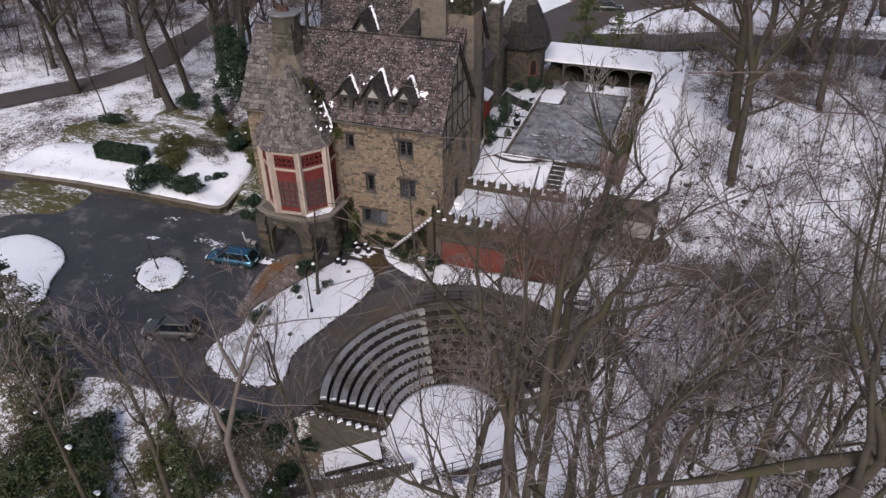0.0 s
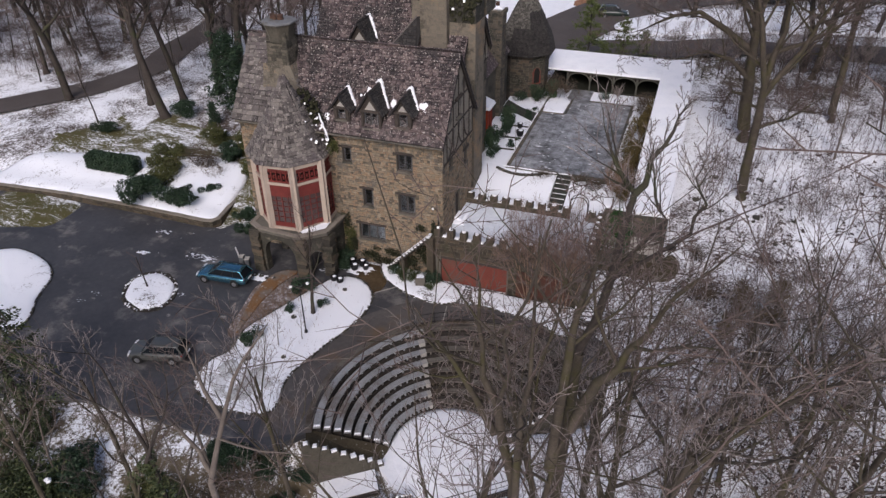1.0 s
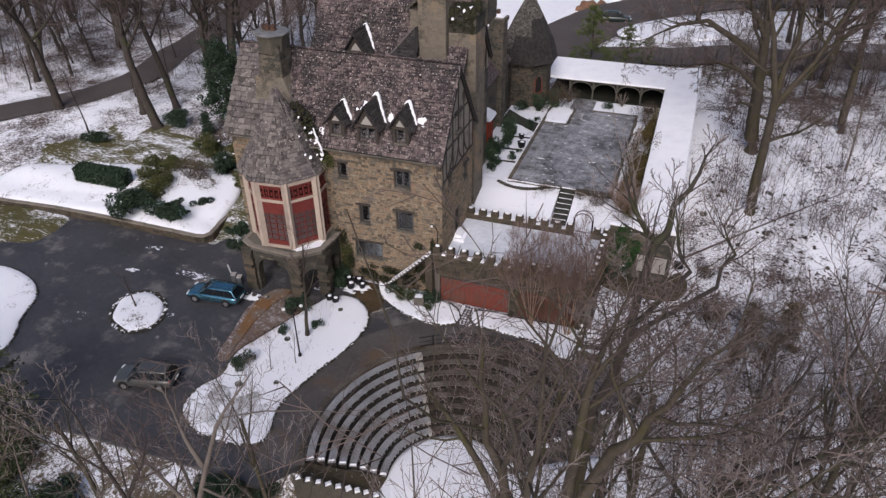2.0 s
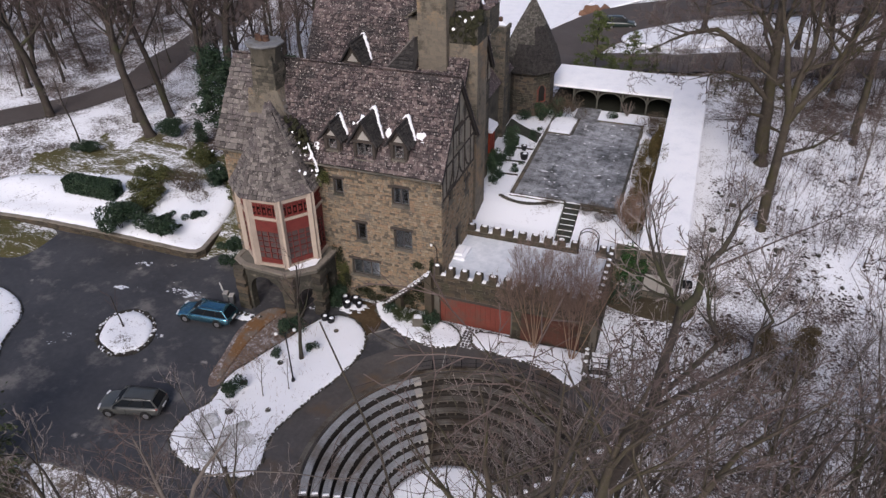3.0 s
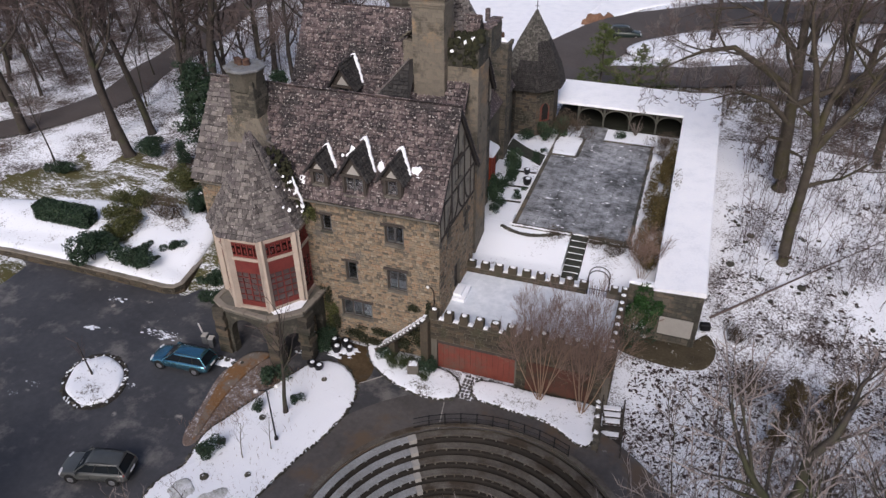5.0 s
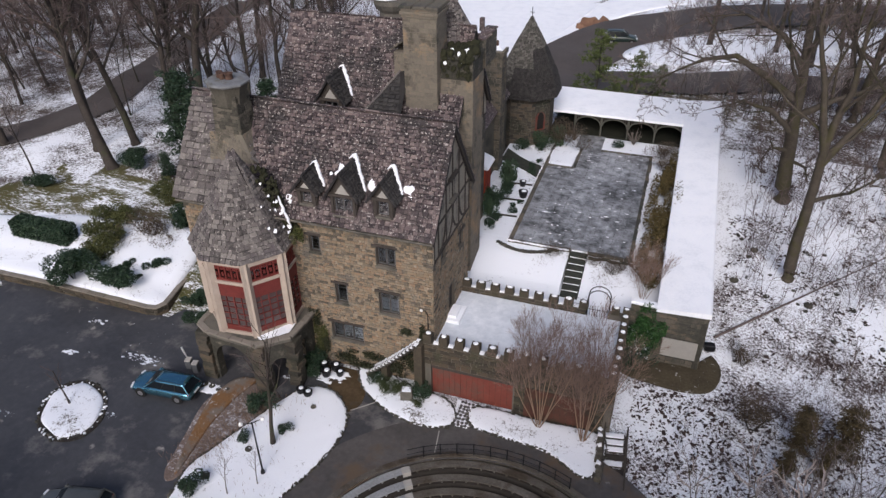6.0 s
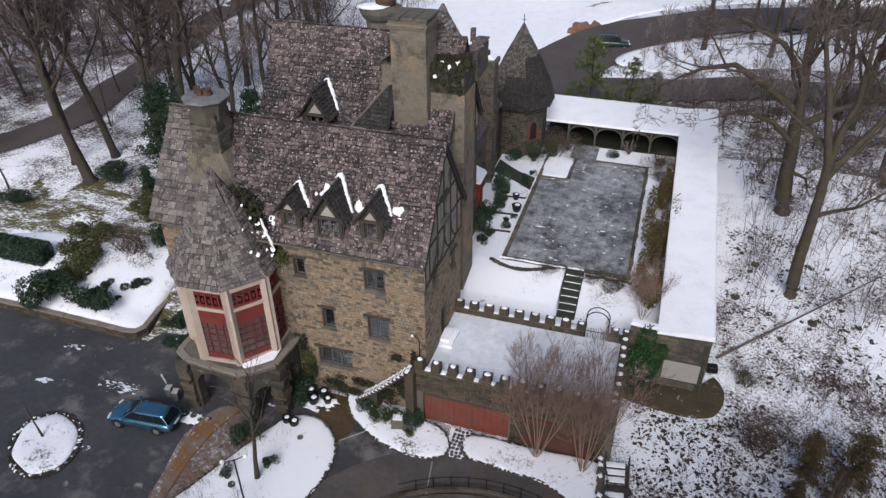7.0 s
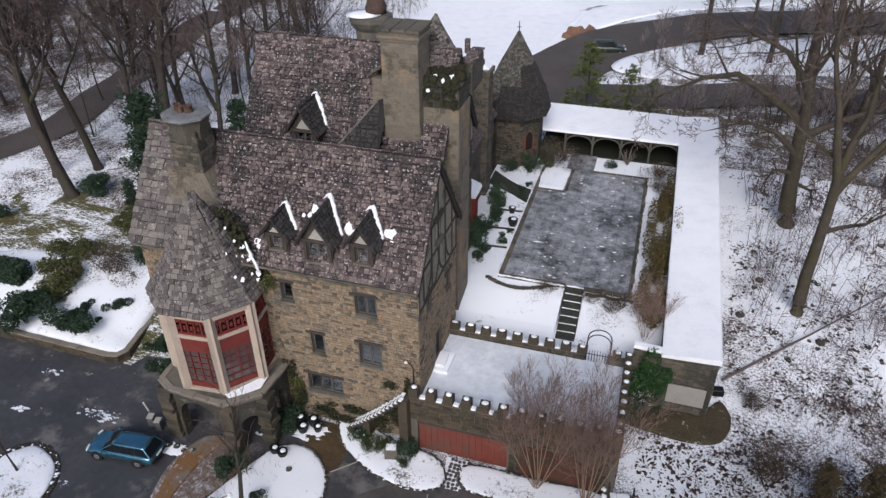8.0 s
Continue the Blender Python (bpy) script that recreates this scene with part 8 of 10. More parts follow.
def shrub(name, seed, at, size, label, mat="leaf", count=1500, leaf=0.11, group="garden shrubs", snow=0):
    rng = random.Random(seed)
    t = thing(name, at, label, "shrub", group)
    g = Geo()
    leaf_cloud(rng, g, (0, 0, size[2]), size, count, leaf)
    part("foliage", g, M[mat], t, kind="stuff")
    stems = Geo()
    for k in range(6):
        a = rng.uniform(0, 6.28)
        stems.tube([(0.1 * math.cos(a), 0.1 * math.sin(a), -0.1), (size[0] * 0.3 * math.cos(a), size[1] * 0.3 * math.sin(a), size[2] * 0.7), (size[0] * 0.6 * math.cos(a), size[1] * 0.6 * math.sin(a), size[2] * 1.4)], [0.04, 0.03, 0.012], 5)
    part("stem", stems, M["bark"], t, kind="stuff")
    if snow:
        s = Geo()
        for k in range(snow):
            x, y = rng.gauss(0, 0.45) * size[0], rng.gauss(0, 0.45) * size[1]
            r = rng.uniform(0.10, 0.30)
            top = size[2] * (1.72 - 0.5 * (abs(x) / size[0] + abs(y) / size[1]))
            for j in range(5):
                q = r * rng.uniform(0.35, 0.7)
                s.lathe([(q, -0.03), (q * 0.9, 0.02), (q * 0.4, 0.045)], 6, (x + rng.gauss(0, r * 0.7), y + rng.gauss(0, r * 0.7), top + rng.gauss(0, 0.06)), rng.uniform(0, 1))
        part("snow", s, M["snow"], t, smooth=True, kind="stuff")
    return t


EG = "dark evergreen rhododendron in the snowy raised bed"
bz = 1.1
e1 = shrub("rhododendron", 1, (-49.9, 49.6, bz - 0.3), (1.9, 1.35, 1.35), EG, count=5500, leaf=0.12, snow=1)
e2 = shrub("rhododendron", 2, (-45.5, 49.9, bz - 0.3), (1.2, 1.05, 1.1), EG, count=4200, leaf=0.12, snow=1)
for x, y, s, k, tn in ((-43.9, 52.9, 0.5, 1, 40), (-46.4, 52.0, 0.4, 1, 80), (-44.6, 51.2, 0.14, 0, 10), (-36.6, 48.8, 0.7, 1, 10), (-56.6, 66.2, 0.8, 0, 60), (-63.6, 60.8, 0.7, 1, 20), (-45.2, 58.6, 0.9, 1, 300)):
    c = copy_thing((e1, e2)[k], pose(x, y, max(land(x, y), 0.9 if -50 < x < -39 and y < 57 else -1), 0, 0, tn))
    c.scale = (s, s, s)
hedge = thing("clipped_hedge", (-56.2, 53.4, 0.9), "long clipped dark green hedge", "hedge", "garden shrubs")
g, hr = Geo(), random.Random(4)
for k in range(11000):
    u, v, w = hr.uniform(-3.0, 3.0), hr.uniform(-0.75, 0.75), hr.uniform(0.0, 1.9)
    side = hr.random()
    if side < 0.4:
        w = 1.9 + hr.gauss(0, 0.06)
    elif side < 0.8:
        v = -0.75 + hr.gauss(0, 0.06)
    elif side < 0.95:
        u = hr.choice((-3.0, 3.0)) + hr.gauss(0, 0.06)
    w += 0.12 * noise.noise(Vector((u, v, 2)))
    p = Vector((u, v, max(w, 0.05)))
    a = Vector((hr.gauss(0, 1), hr.gauss(0, 1), hr.gauss(0, 0.6))).normalized()
    b = a.cross(Vector((hr.gauss(0, 1), hr.gauss(0, 1), hr.gauss(0, 1)))).normalized()
    r = 0.1 * hr.uniform(0.6, 1.3)
    g.add([p - a * r, p - b * r * 0.5, p + a * r, p + b * r * 0.5 + a.cross(b) * r * 0.3], [(0, 1, 2), (0, 2, 3)])
part("foliage", g, M["leaf"], hedge, kind="stuff")
part("stem", Geo().slab(pose(0, 0, 0.85), 5.5, 1.1, 1.75), M["bark"], hedge)
y1 = shrub("golden_shrub", 6, (-50.6, 53.8, 0.9), (1.9, 1.7, 1.2), "yellow-green evergreen shrub dusted with snow", mat="leaf_yellow", count=4500, snow=2)
for x, y, s, tn in ((-51.6, 56.6, 0.9, 30), (-49.2, 52.4, 0.5, 130), (-41.2, 60.0, 1.0, 90), (-49.6, 62.2, 0.8, 160), (-45.0, 61.5, 0.8, 10), (-40.6, 56.6, 0.8, 200)):
    c = copy_thing(y1, pose(x, y, max(land(x, y), 1.0), 0, 0, tn))
    c.scale = (s, s, s)
br = shrub("dry_shrub", 7, (-47.0, 56.0, 1.0), (2.6, 1.9, 1.8), "leafless brown shrub with withered leaves", mat="leaf_brown", count=3000, leaf=0.075)
for x, y, z, s, tn in ((-4.7, 67.0, 4.3, 0.42, 10), (-4.6, 72.0, 4.3, 0.42, 90), (-4.7, 63.2, 4.0, 0.4, 130), (-5.0, 77.0, 4.3, 0.55, 170), (-5.3, 79.6, 4.3, 0.6, 210), (3.0, 50.6, None, 0.8, 0), (2.4, 56.0, None, 0.55, 140), (-12.0, 60.4, 3.4, 0.5, 20), (-8.8, 60.3, 3.4, 0.5, 70), (-7.2, 59.6, 3.35, 0.6, 33), (-14.9, 79.3, 4.3, 0.9, 5)):
    c = copy_thing(br, pose(x, y, land(x, y) if z is None else z, 0, 0, tn))
    c.scale = (s, s, s)
bh = shrub("brown_hedge", 17, (-4.5, 66.0, 4.2), (0.72, 4.6, 0.95), "long olive-brown hedge beside the cloister", mat="leaf_hedge", count=5500, leaf=0.09)
for y, z, tn in ((74.0, 4.3, 180), (60.0, 3.4, 0)):
    c = copy_thing(bh, pose(-4.5, y, z, 0, 0, tn))
    c.scale = (1, 0.95 if y > 70 else 0.6, 1)
shr = shrub("evergreen_shrub", 12, (-28.0, 42.2, 0.1), (0.85, 0.85, 0.75), "loose dark evergreen shrub", count=1100, leaf=0.09)
for x, y, z, s, tn in ((-28.4, 35.2, 0.15, 0.85, 40), (-27.5, 39.4, 0.15, 0.5, 80), (-25.4, 40.9, 0.15, 0.5, 10), (-18.3, 66.4, 4.35, 0.9, 30), (-18.0, 68.6, 4.35, 0.8, 70), (-18.2, 71.0, 4.35, 0.7, 100), (-26.4, 47.2, 0.0, 1.1, 60), (-26.2, 46.2, 0.0, 0.8, 130), (-18.0, 46.5, 0.15, 0.8, 160), (-21.4, 46.9, 0.15, 0.6, 190), (-5.0, 54.0, 0.2, 1.4, 0), (-17.6, 60.0, 3.35, 0.5, 0)):
    c = copy_thing(shr, pose(x, y, z, 0, 0, tn))
    c.scale = (s, s, s)
# evergreen thicket on the near bank
for x, y, s, k, tn in ((-27.0, 21.4, 0.7, 2, 100), (-36.5, 20.0, 0.8, 3, 150), (-31, 17.0, 0.8, 2, 200), (-23.5, 23.5, 0.7, 3, 250), (-21.0, 25.4, 0.7, 1, 70), (-43, 19, 1.0, 2, 60), (-22.2, 27.2, 0.6, 0, 20), (-23.8, 25.6, 0.7, 0, 140), (-32.0, 21.6, 0.9, 0, 75), (-20.3, 27.6, 0.5, 1, 0)):
    c = copy_thing((e1, e2, y1, br)[k], pose(x, y, land(x, y) - 0.1, 0, 0, tn))
    c.scale = (s, s, s)


def conifer(name, seed, at, height, spread, label, mat="leaf", count=3800, round_=1.3, group="evergreens", needle=1.0):
    rng = random.Random(seed)
    t = thing(name, at, label, "tree", group)
    part("trunk", Geo().tube([(0, 0, -0.3), (0, 0, height)], [height * 0.018 + 0.05, 0.02], 7), M["bark"], t)
    g, b = Geo(), Geo()
    n = int(height * 4.5)
    for k in range(n):
        z = height * (0.12 + 0.86 * k / n)
        a = k * 2.4 + rng.uniform(-0.4, 0.4)
        reach = spread * (1 - (z / height) ** (1.3 if round_ > 1 else 2.2)) * (1 if z > height * 0.3 or round_ > 1 else 0.55 + 1.5 * z / height) * rng.uniform(0.6, 1.1) + 0.15
        tip = Vector((math.cos(a) * reach, math.sin(a) * reach, z - reach * 0.2 + rng.uniform(-0.2, 0.3)))
        b.tube([(0, 0, z), tip], [0.035, 0.01], 3, cap=False)
        for _ in range(int(count / n)):
            u = rng.uniform(0.2, 1.0)
            p = Vector((0, 0, z)).lerp(tip, u) + Vector((rng.gauss(0, 0.22), rng.gauss(0, 0.22), rng.gauss(-0.03, 0.12)))
            d = (tip - Vector((0, 0, z))).normalized() + Vector((rng.gauss(0, 0.5), rng.gauss(0, 0.5), rng.gauss(-0.2, 0.3)))
            d.normalize()
            s = rng.uniform(0.14, 0.3) * needle
            w = d.cross(Vector((rng.gauss(0, 1), rng.gauss(0, 1), rng.gauss(0, 1)))).normalized() * s * 0.28
            g.add([p, p + d * s * 0.5 + w, p + d * s, p + d * s * 0.5 - w], [(0, 1, 2, 3)])
    part("bough", b, M["bark"], t)
    part("foliage", g, M[mat], t, kind="stuff")
    return t


def airy_pine(name, seed, at, height, spread, label):
    """A thin pine: bare lower trunk, few uneven boughs, needles in loose tufts near their ends."""
    rng = random.Random(seed)
    t = thing(name, at, label, "tree", "evergreens")
    part("trunk", Geo().tube([(0, 0, -0.3), (0.1, 0.05, height * 0.5), (0, 0, height)], [0.13, 0.09, 0.02], 7), M["bark"], t)
    b, g = Geo(), Geo()
    for k in range(24):
        z = height * (0.22 + 0.76 * k / 23)
        a = k * 2.4 + rng.uniform(-0.5, 0.5)
        reach = spread * (1 - 0.8 * (z / height) ** 2) * rng.uniform(0.45, 1.1)
        tip = Vector((math.cos(a) * reach, math.sin(a) * reach, z + reach * rng.uniform(0.0, 0.35)))
        root = Vector((0, 0, z))
        b.tube([root, root.lerp(tip, 0.5) + Vector((0, 0, -0.08)), tip], [0.035, 0.022, 0.01], 4, cap=False)
        for j in range(20):
            u = rng.uniform(0.25, 1.05)
            c = root.lerp(tip, u) + Vector((rng.gauss(0, 0.3), rng.gauss(0, 0.3), rng.gauss(0.05, 0.16)))
            for i in range(13):
                d = Vector((rng.gauss(0, 1), rng.gauss(0, 1), rng.gauss(0.35, 0.7))).normalized()
                q = rng.uniform(0.22, 0.42)
                w = d.cross(Vector((rng.gauss(0, 1), rng.gauss(0, 1), rng.gauss(0, 1)))).normalized() * q * 0.11
                g.add([c - w, c + w, c + d * q], [(0, 1, 2)])
    part("bough", b, M["bark"], t, kind="stuff")
    part("foliage", g, M["leaf_pine"], t, kind="stuff")
    return t


c1 = airy_pine("pine_tree", 1, (-13.8, 92.5, land(-13.8, 92.5)), 8.6, 3.0, "young yellow-green pine behind the cloister")
def holly(name, seed, at, height, half, label):
    """A broad evergreen: a short trunk with limbs inside a lumpy crown of small leaves that thins towards its top."""
    rng = random.Random(seed)
    t = thing(name, at, label, "tree", "evergreens")
    wood, g = Geo(), Geo()
    wood.tube([(0, 0, -0.3), (0.1, 0, height * 0.5), (0, 0.1, height * 0.92)], [0.22, 0.14, 0.03], 7)
    for k in range(26):
        u = (k + 0.5) / 26
        z = height * (0.10 + 0.84 * u)
        a = k * 2.4
        reach = half * (0.85 if u < 0.15 else 1.0) * (1 - 0.75 * u ** 2.2) * rng.uniform(0.45, 0.9)
        c = Vector((math.cos(a) * reach, math.sin(a) * reach, z))
        wood.tube([(0, 0, z * 0.85), c], [0.05, 0.015], 4, cap=False)
        leaf_cloud(rng, g, c, (half * 0.42, half * 0.42, height * 0.085), 330, 0.16)
    part("trunk", wood, M["bark"], t)
    part("foliage", g, M["leaf"], t, kind="stuff")
    return t


c2 = holly("holly_tree", 2, (-51.8, 69.6, land(-51.8, 69.6)), 9.5, 2.6, "dense dark broad-leaved evergreen at the wood's edge")
for x, y, k, s in ((-9.3, 91.5, 0, 0.75), (-11.5, 90.4, 0, 0.45), (-7.0, 93.5, 0, 0.5), (-15.6, 90.3, 0, 0.45), (-52, 65.4, 1, 0.3)):
    c = copy_thing((c1, c2)[k], pose(x, y, land(x, y), 0, 0, RNG2.uniform(0, 360)))
    c.scale = (s, s, s)
conifer("yew_tree", 2, (-45.1, 74.4, land(-45.1, 74.4)), 8, 1.6, "narrow dark evergreen behind the house", count=3600, round_=0.5, needle=1.3)


def vase_tree(name, seed, at, height, label):
    rng = random.Random(seed)
    t = thing(name, at, label, "tree", "multi-stemmed trees")
    stem, fine = Geo(), Geo()
    for k in range(9):
        a = k * 0.7 + rng.uniform(-0.3, 0.3)
        limbs = []
        out = rng.uniform(0.08, 0.42)
        grow(rng, limbs, Vector((0.12 * math.cos(a), 0.12 * math.sin(a), -0.1)), Vector((out * math.cos(a), out * math.sin(a), 1)).normalized(), height * rng.uniform(0.62, 0.84), 0.038, 0, [(11, 0.40, 24, 0.06), (8, 0.52, 27, 0.14), (6, 0.6, 30, 0.18), (0, 0, 0, 0.1)])
        for pts, rad, level in limbs:
            if level < 1:
                stem.tube(pts, rad, 5, cap=False)
            elif level == 3:
                fine.spike(pts[0], pts[-1], 0.0085)
            else:
                fine.tube(pts, [max(q * 0.6, 0.007) for q in rad], 3, cap=False)
    part("stem", stem, M["twig_tan"], t, "smooth tan stems", kind="stuff")
    part("twig", fine, M["twig_rose"], t, kind="stuff")
    return t


v1 = vase_tree("crape_myrtle", 3, (-10.0, 46.5, 0.15), 9.2, "leafless tan multi-stemmed tree by the terrace wall")
v2 = vase_tree("crape_myrtle", 5, (-7.1, 46.2, 0.15), 9.6, "leafless tan multi-stemmed tree by the terrace wall")
for x, y, z, s in ((-5.0, 57.6, 3.3, 0.55),):
    c = copy_thing(v1, pose(x, y, z, 0, 0, 40))
    c.scale = (s, s, s)
# thin brush on the snowy slope
brush = thing("slope_brush", (10, 45, land(10, 45)), "thin reddish undergrowth over the snowy slope", "undergrowth", in_place=True)
tagged(brush, kind="stuff")
g = Geo()
for k in range(6000):
    x, y = RNG2.uniform(-2, 36), 20 + 42 * RNG2.random() ** 1.35
    if (x < 1 and y > 50) or (Vector((x, y)) - BOWL).length < 12 or noise.noise(Vector((x * 0.22, y * 0.22, 5))) < -0.12:
        continue
    z = land(x, y)
    h = RNG2.uniform(0.3, 1.0) + (2.6 * RNG2.random() if y < 40 else 0.4)
    a = RNG2.uniform(0, 6.28)
    tip = Vector((x + 0.45 * h * math.cos(a), y + 0.45 * h * math.sin(a), z + h))
    g.tube([(x, y, z - 0.05), tip], [0.013, 0.009], 3, cap=False)
    for j in range(4):
        q = Vector((x, y, z)).lerp(tip, RNG2.uniform(0.3, 0.9))
        b = RNG2.uniform(0, 6.28)
        g.spike(q, q + Vector((math.cos(b), math.sin(b), 0.7)) * h * 0.34, 0.012)
part("twig", g, M["twig"], brush, kind="stuff")

wood_brush = thing("wood_brush", (-80, 90, land(-80, 90)), "thin grey-brown undergrowth in the woods", "undergrowth", in_place=True)
tagged(wood_brush, kind="stuff")
g = Geo()
for k in range(8500):
    if k % 3:
        x, y = RNG2.uniform(-130, -44), RNG2.uniform(70, 150)
        if (x > -66 and y < 80) or (x > -52 and y < 96) or near_road(x, y):
            continue
    else:
        x, y = RNG2.uniform(2, 60), RNG2.uniform(62, 100)
    z = land(x, y)
    h = RNG2.uniform(0.6, 2.0) + 4.0 * RNG2.random() ** 3
    tip = Vector((x + RNG2.gauss(0, 0.15) * h, y + RNG2.gauss(0, 0.15) * h, z + h))
    g.tube([(x, y, z - 0.05), tip], [0.024, 0.012], 3, cap=False)
    for j in range(4):
        q = Vector((x, y, z)).lerp(tip, RNG2.uniform(0.35, 0.95))
        b = RNG2.uniform(0, 6.28)
        g.spike(q, q + Vector((math.cos(b), math.sin(b), 0.8)) * h * 0.36, 0.022)
part("twig", g, M["twig"], wood_brush, kind="stuff")

# evergreens and leaning shrubs of the near bank
e3 = conifer("hemlock", 5, (-39.4, 24.6, land(-39.4, 24.6)), 11, 3.6, "broad drooping evergreen on the near bank", mat="leaf_olive", count=7000, round_=0.5, group="bank evergreens")
for x, y, s in ((-47.5, 21.5, 1.1),):
    c = copy_thing(e3, pose(x, y, land(x, y), 0, 0, RNG2.uniform(0, 360)))
    c.scale = (s, s, s)
ol = shrub("bank_evergreen", 41, (-33.0, 20.4, land(-33, 20.4)), (2.6, 2.0, 1.5), "straggling olive-green evergreen shrub dusted with snow", mat="leaf_olive", count=3600, leaf=0.13, group="bank evergreens", snow=1)
for x, y, s in ((-29.4, 18.6, 0.9), (-36.6, 22.4, 0.8), (-24.2, 20.0, 0.8), (-34.4, 16.8, 1.0), (-20.4, 22.4, 0.6)):
    c = copy_thing(ol, pose(x, y, land(x, y) - 0.1, 0, 0, RNG2.uniform(0, 360)))
    c.scale = (s, s, s)
# leafless fan-shaped shrubs before the arcade
fan = thing("bare_shrub", (-14.2, 81.3, COURT_Z - 0.1), "leafless pale grey shrub with fanning stems", "shrub", "bare garden shrubs")
g, fr = Geo(), random.Random(31)
for k in range(26):
    a, lean = fr.uniform(0, 6.283), fr.uniform(0.25, 1.0)
    d = Vector((math.cos(a) * lean, math.sin(a) * lean, 1.0)).normalized()
    h = fr.uniform(0.9, 1.7)
    mid = d * h * 0.5 + Vector((fr.gauss(0, 0.04), fr.gauss(0, 0.04), 0.04))
    tip = d * h + Vector((0, 0, 0.12))
    g.tube([(0, 0, 0), mid, tip], [0.03, 0.022, 0.012], 5, cap=False)
    for j in range(3):
        q = mid.lerp(tip, fr.uniform(0, 0.8))
        g.spike(q, q + (d + Vector((fr.gauss(0, 0.5), fr.gauss(0, 0.5), 0.2))).normalized() * fr.uniform(0.25, 0.55), 0.014)
part("stem", g, M["bark_pale"], fan, kind="stuff")
for x, y, size, turn in ((-8.3, 82.0, 1.05, 70), (-5.3, 80.6, 0.8, 150)):
    c = copy_thing(fan, pose(x, y, COURT_Z - 0.1, 0, 0, turn))
    c.scale = (size, size, size)
# wet mud where the walk meets the house
sheet("wet_mud", [(p.x, p.y) for p in smooth_loop([Vector(q) for q in ((-25.2, 47.6), (-26.0, 47.2), (-25.2, 46.4), (-24.4, 45.2), (-23.6, 43.8), (-22.6, 43.6), (-21.8, 44.6), (-22.0, 46.2), (-22.6, 47.5))])], 0.017, M["mud"], "brown wet mud washed over the walk", "mud")
shrub("evergreen_shrub", 44, (-38.3, 50.3, 0.1), (0.9, 0.7, 0.65), "dark evergreen shrub against the retaining wall", count=2600, leaf=0.09)
# withered brown conifers on the slope
w1 = conifer("withered_conifer", 8, (8.2, 50.2, land(8.2, 50.2)), 4.4, 1.0, "withered olive-brown conifer on the snowy slope", mat="leaf_rust", count=8000, round_=0.5, needle=0.55, group="withered conifers")
for x, y, s in ((5.9, 49.8, 0.85), (6.8, 48.4, 0.6), (4.8, 47.6, 0.55), (13.5, 44, 0.9)):
    c = copy_thing(w1, pose(x, y, land(x, y), 0, 6, RNG2.uniform(0, 360)))
    c.scale = (s, s, s)
# dead sticks and curled leaves on the snow of the slope
litter = thing("leaf_litter", (8, 55, land(8, 55)), "dark twigs and dead leaves scattered on snow", "leaf litter", in_place=True)
tagged(litter, kind="stuff")
g = Geo()
for k in range(21000):
    x, y = RNG2.uniform(-4.5, 26), 84 - 50 * RNG2.random() ** 0.8
    if (x < 0.8 and y > 52.5) or (Vector((x, y)) - BOWL).length < 13 or noise.noise(Vector((x * 0.3, y * 0.3, 1))) + noise.noise(Vector((x * 0.9, y * 0.9, 2))) * 0.6 + max(0, (58 - y) * 0.03) + (0.25 if x < 5 and y < 53 else 0) + 0.6 * math.exp(-((x - 1.8) / 3.5) ** 2 - ((y - 49.5) / 3) ** 2) < RNG2.uniform(-0.15, 0.35):
        continue
    a = RNG2.gauss(0.2, 1.3)
    z = land(x, y)
    n = RNG2.uniform(0.04, 0.13) + 0.2 * RNG2.random() ** 5
    w = RNG2.uniform(0.03, 0.085) + 0.14 * RNG2.random() ** 5
    d, e = Vector((math.cos(a), math.sin(a), RNG2.gauss(0, 0.15))), Vector((-math.sin(a), math.cos(a), RNG2.gauss(0, 0.25)))
    p = Vector((x, y, z + 0.05))
    g.add([p - d * n, p - e * w + Vector((0, 0, 0.04)), p + d * n, p + e * w + Vector((0, 0, 0.05))], [(0, 1, 2), (0, 2, 3)])
part("leaf", g, M["litter"], litter, kind="stuff")

# ivy up the leaning trees of the near bank
for x, y, z0, z1, dx in ((-20.6, 17.9, 0, 9, -0.5), (-4.9, 18.1, 2, 9, 0.4)):
    t = thing("trunk_ivy", (x, y, land(x, y)), "dark green ivy climbing a bare trunk", "ivy", "climbing ivy", in_place=True)
    g = Geo()
    for k in range(8):
        u = k / 7
        leaf_cloud(random.Random(k), g, (x + dx * u, y, z0 + (z1 - z0) * u), (0.55, 0.55, 0.8), 260, 0.12)
    part("foliage", g, M["leaf_olive"], t, kind="stuff")


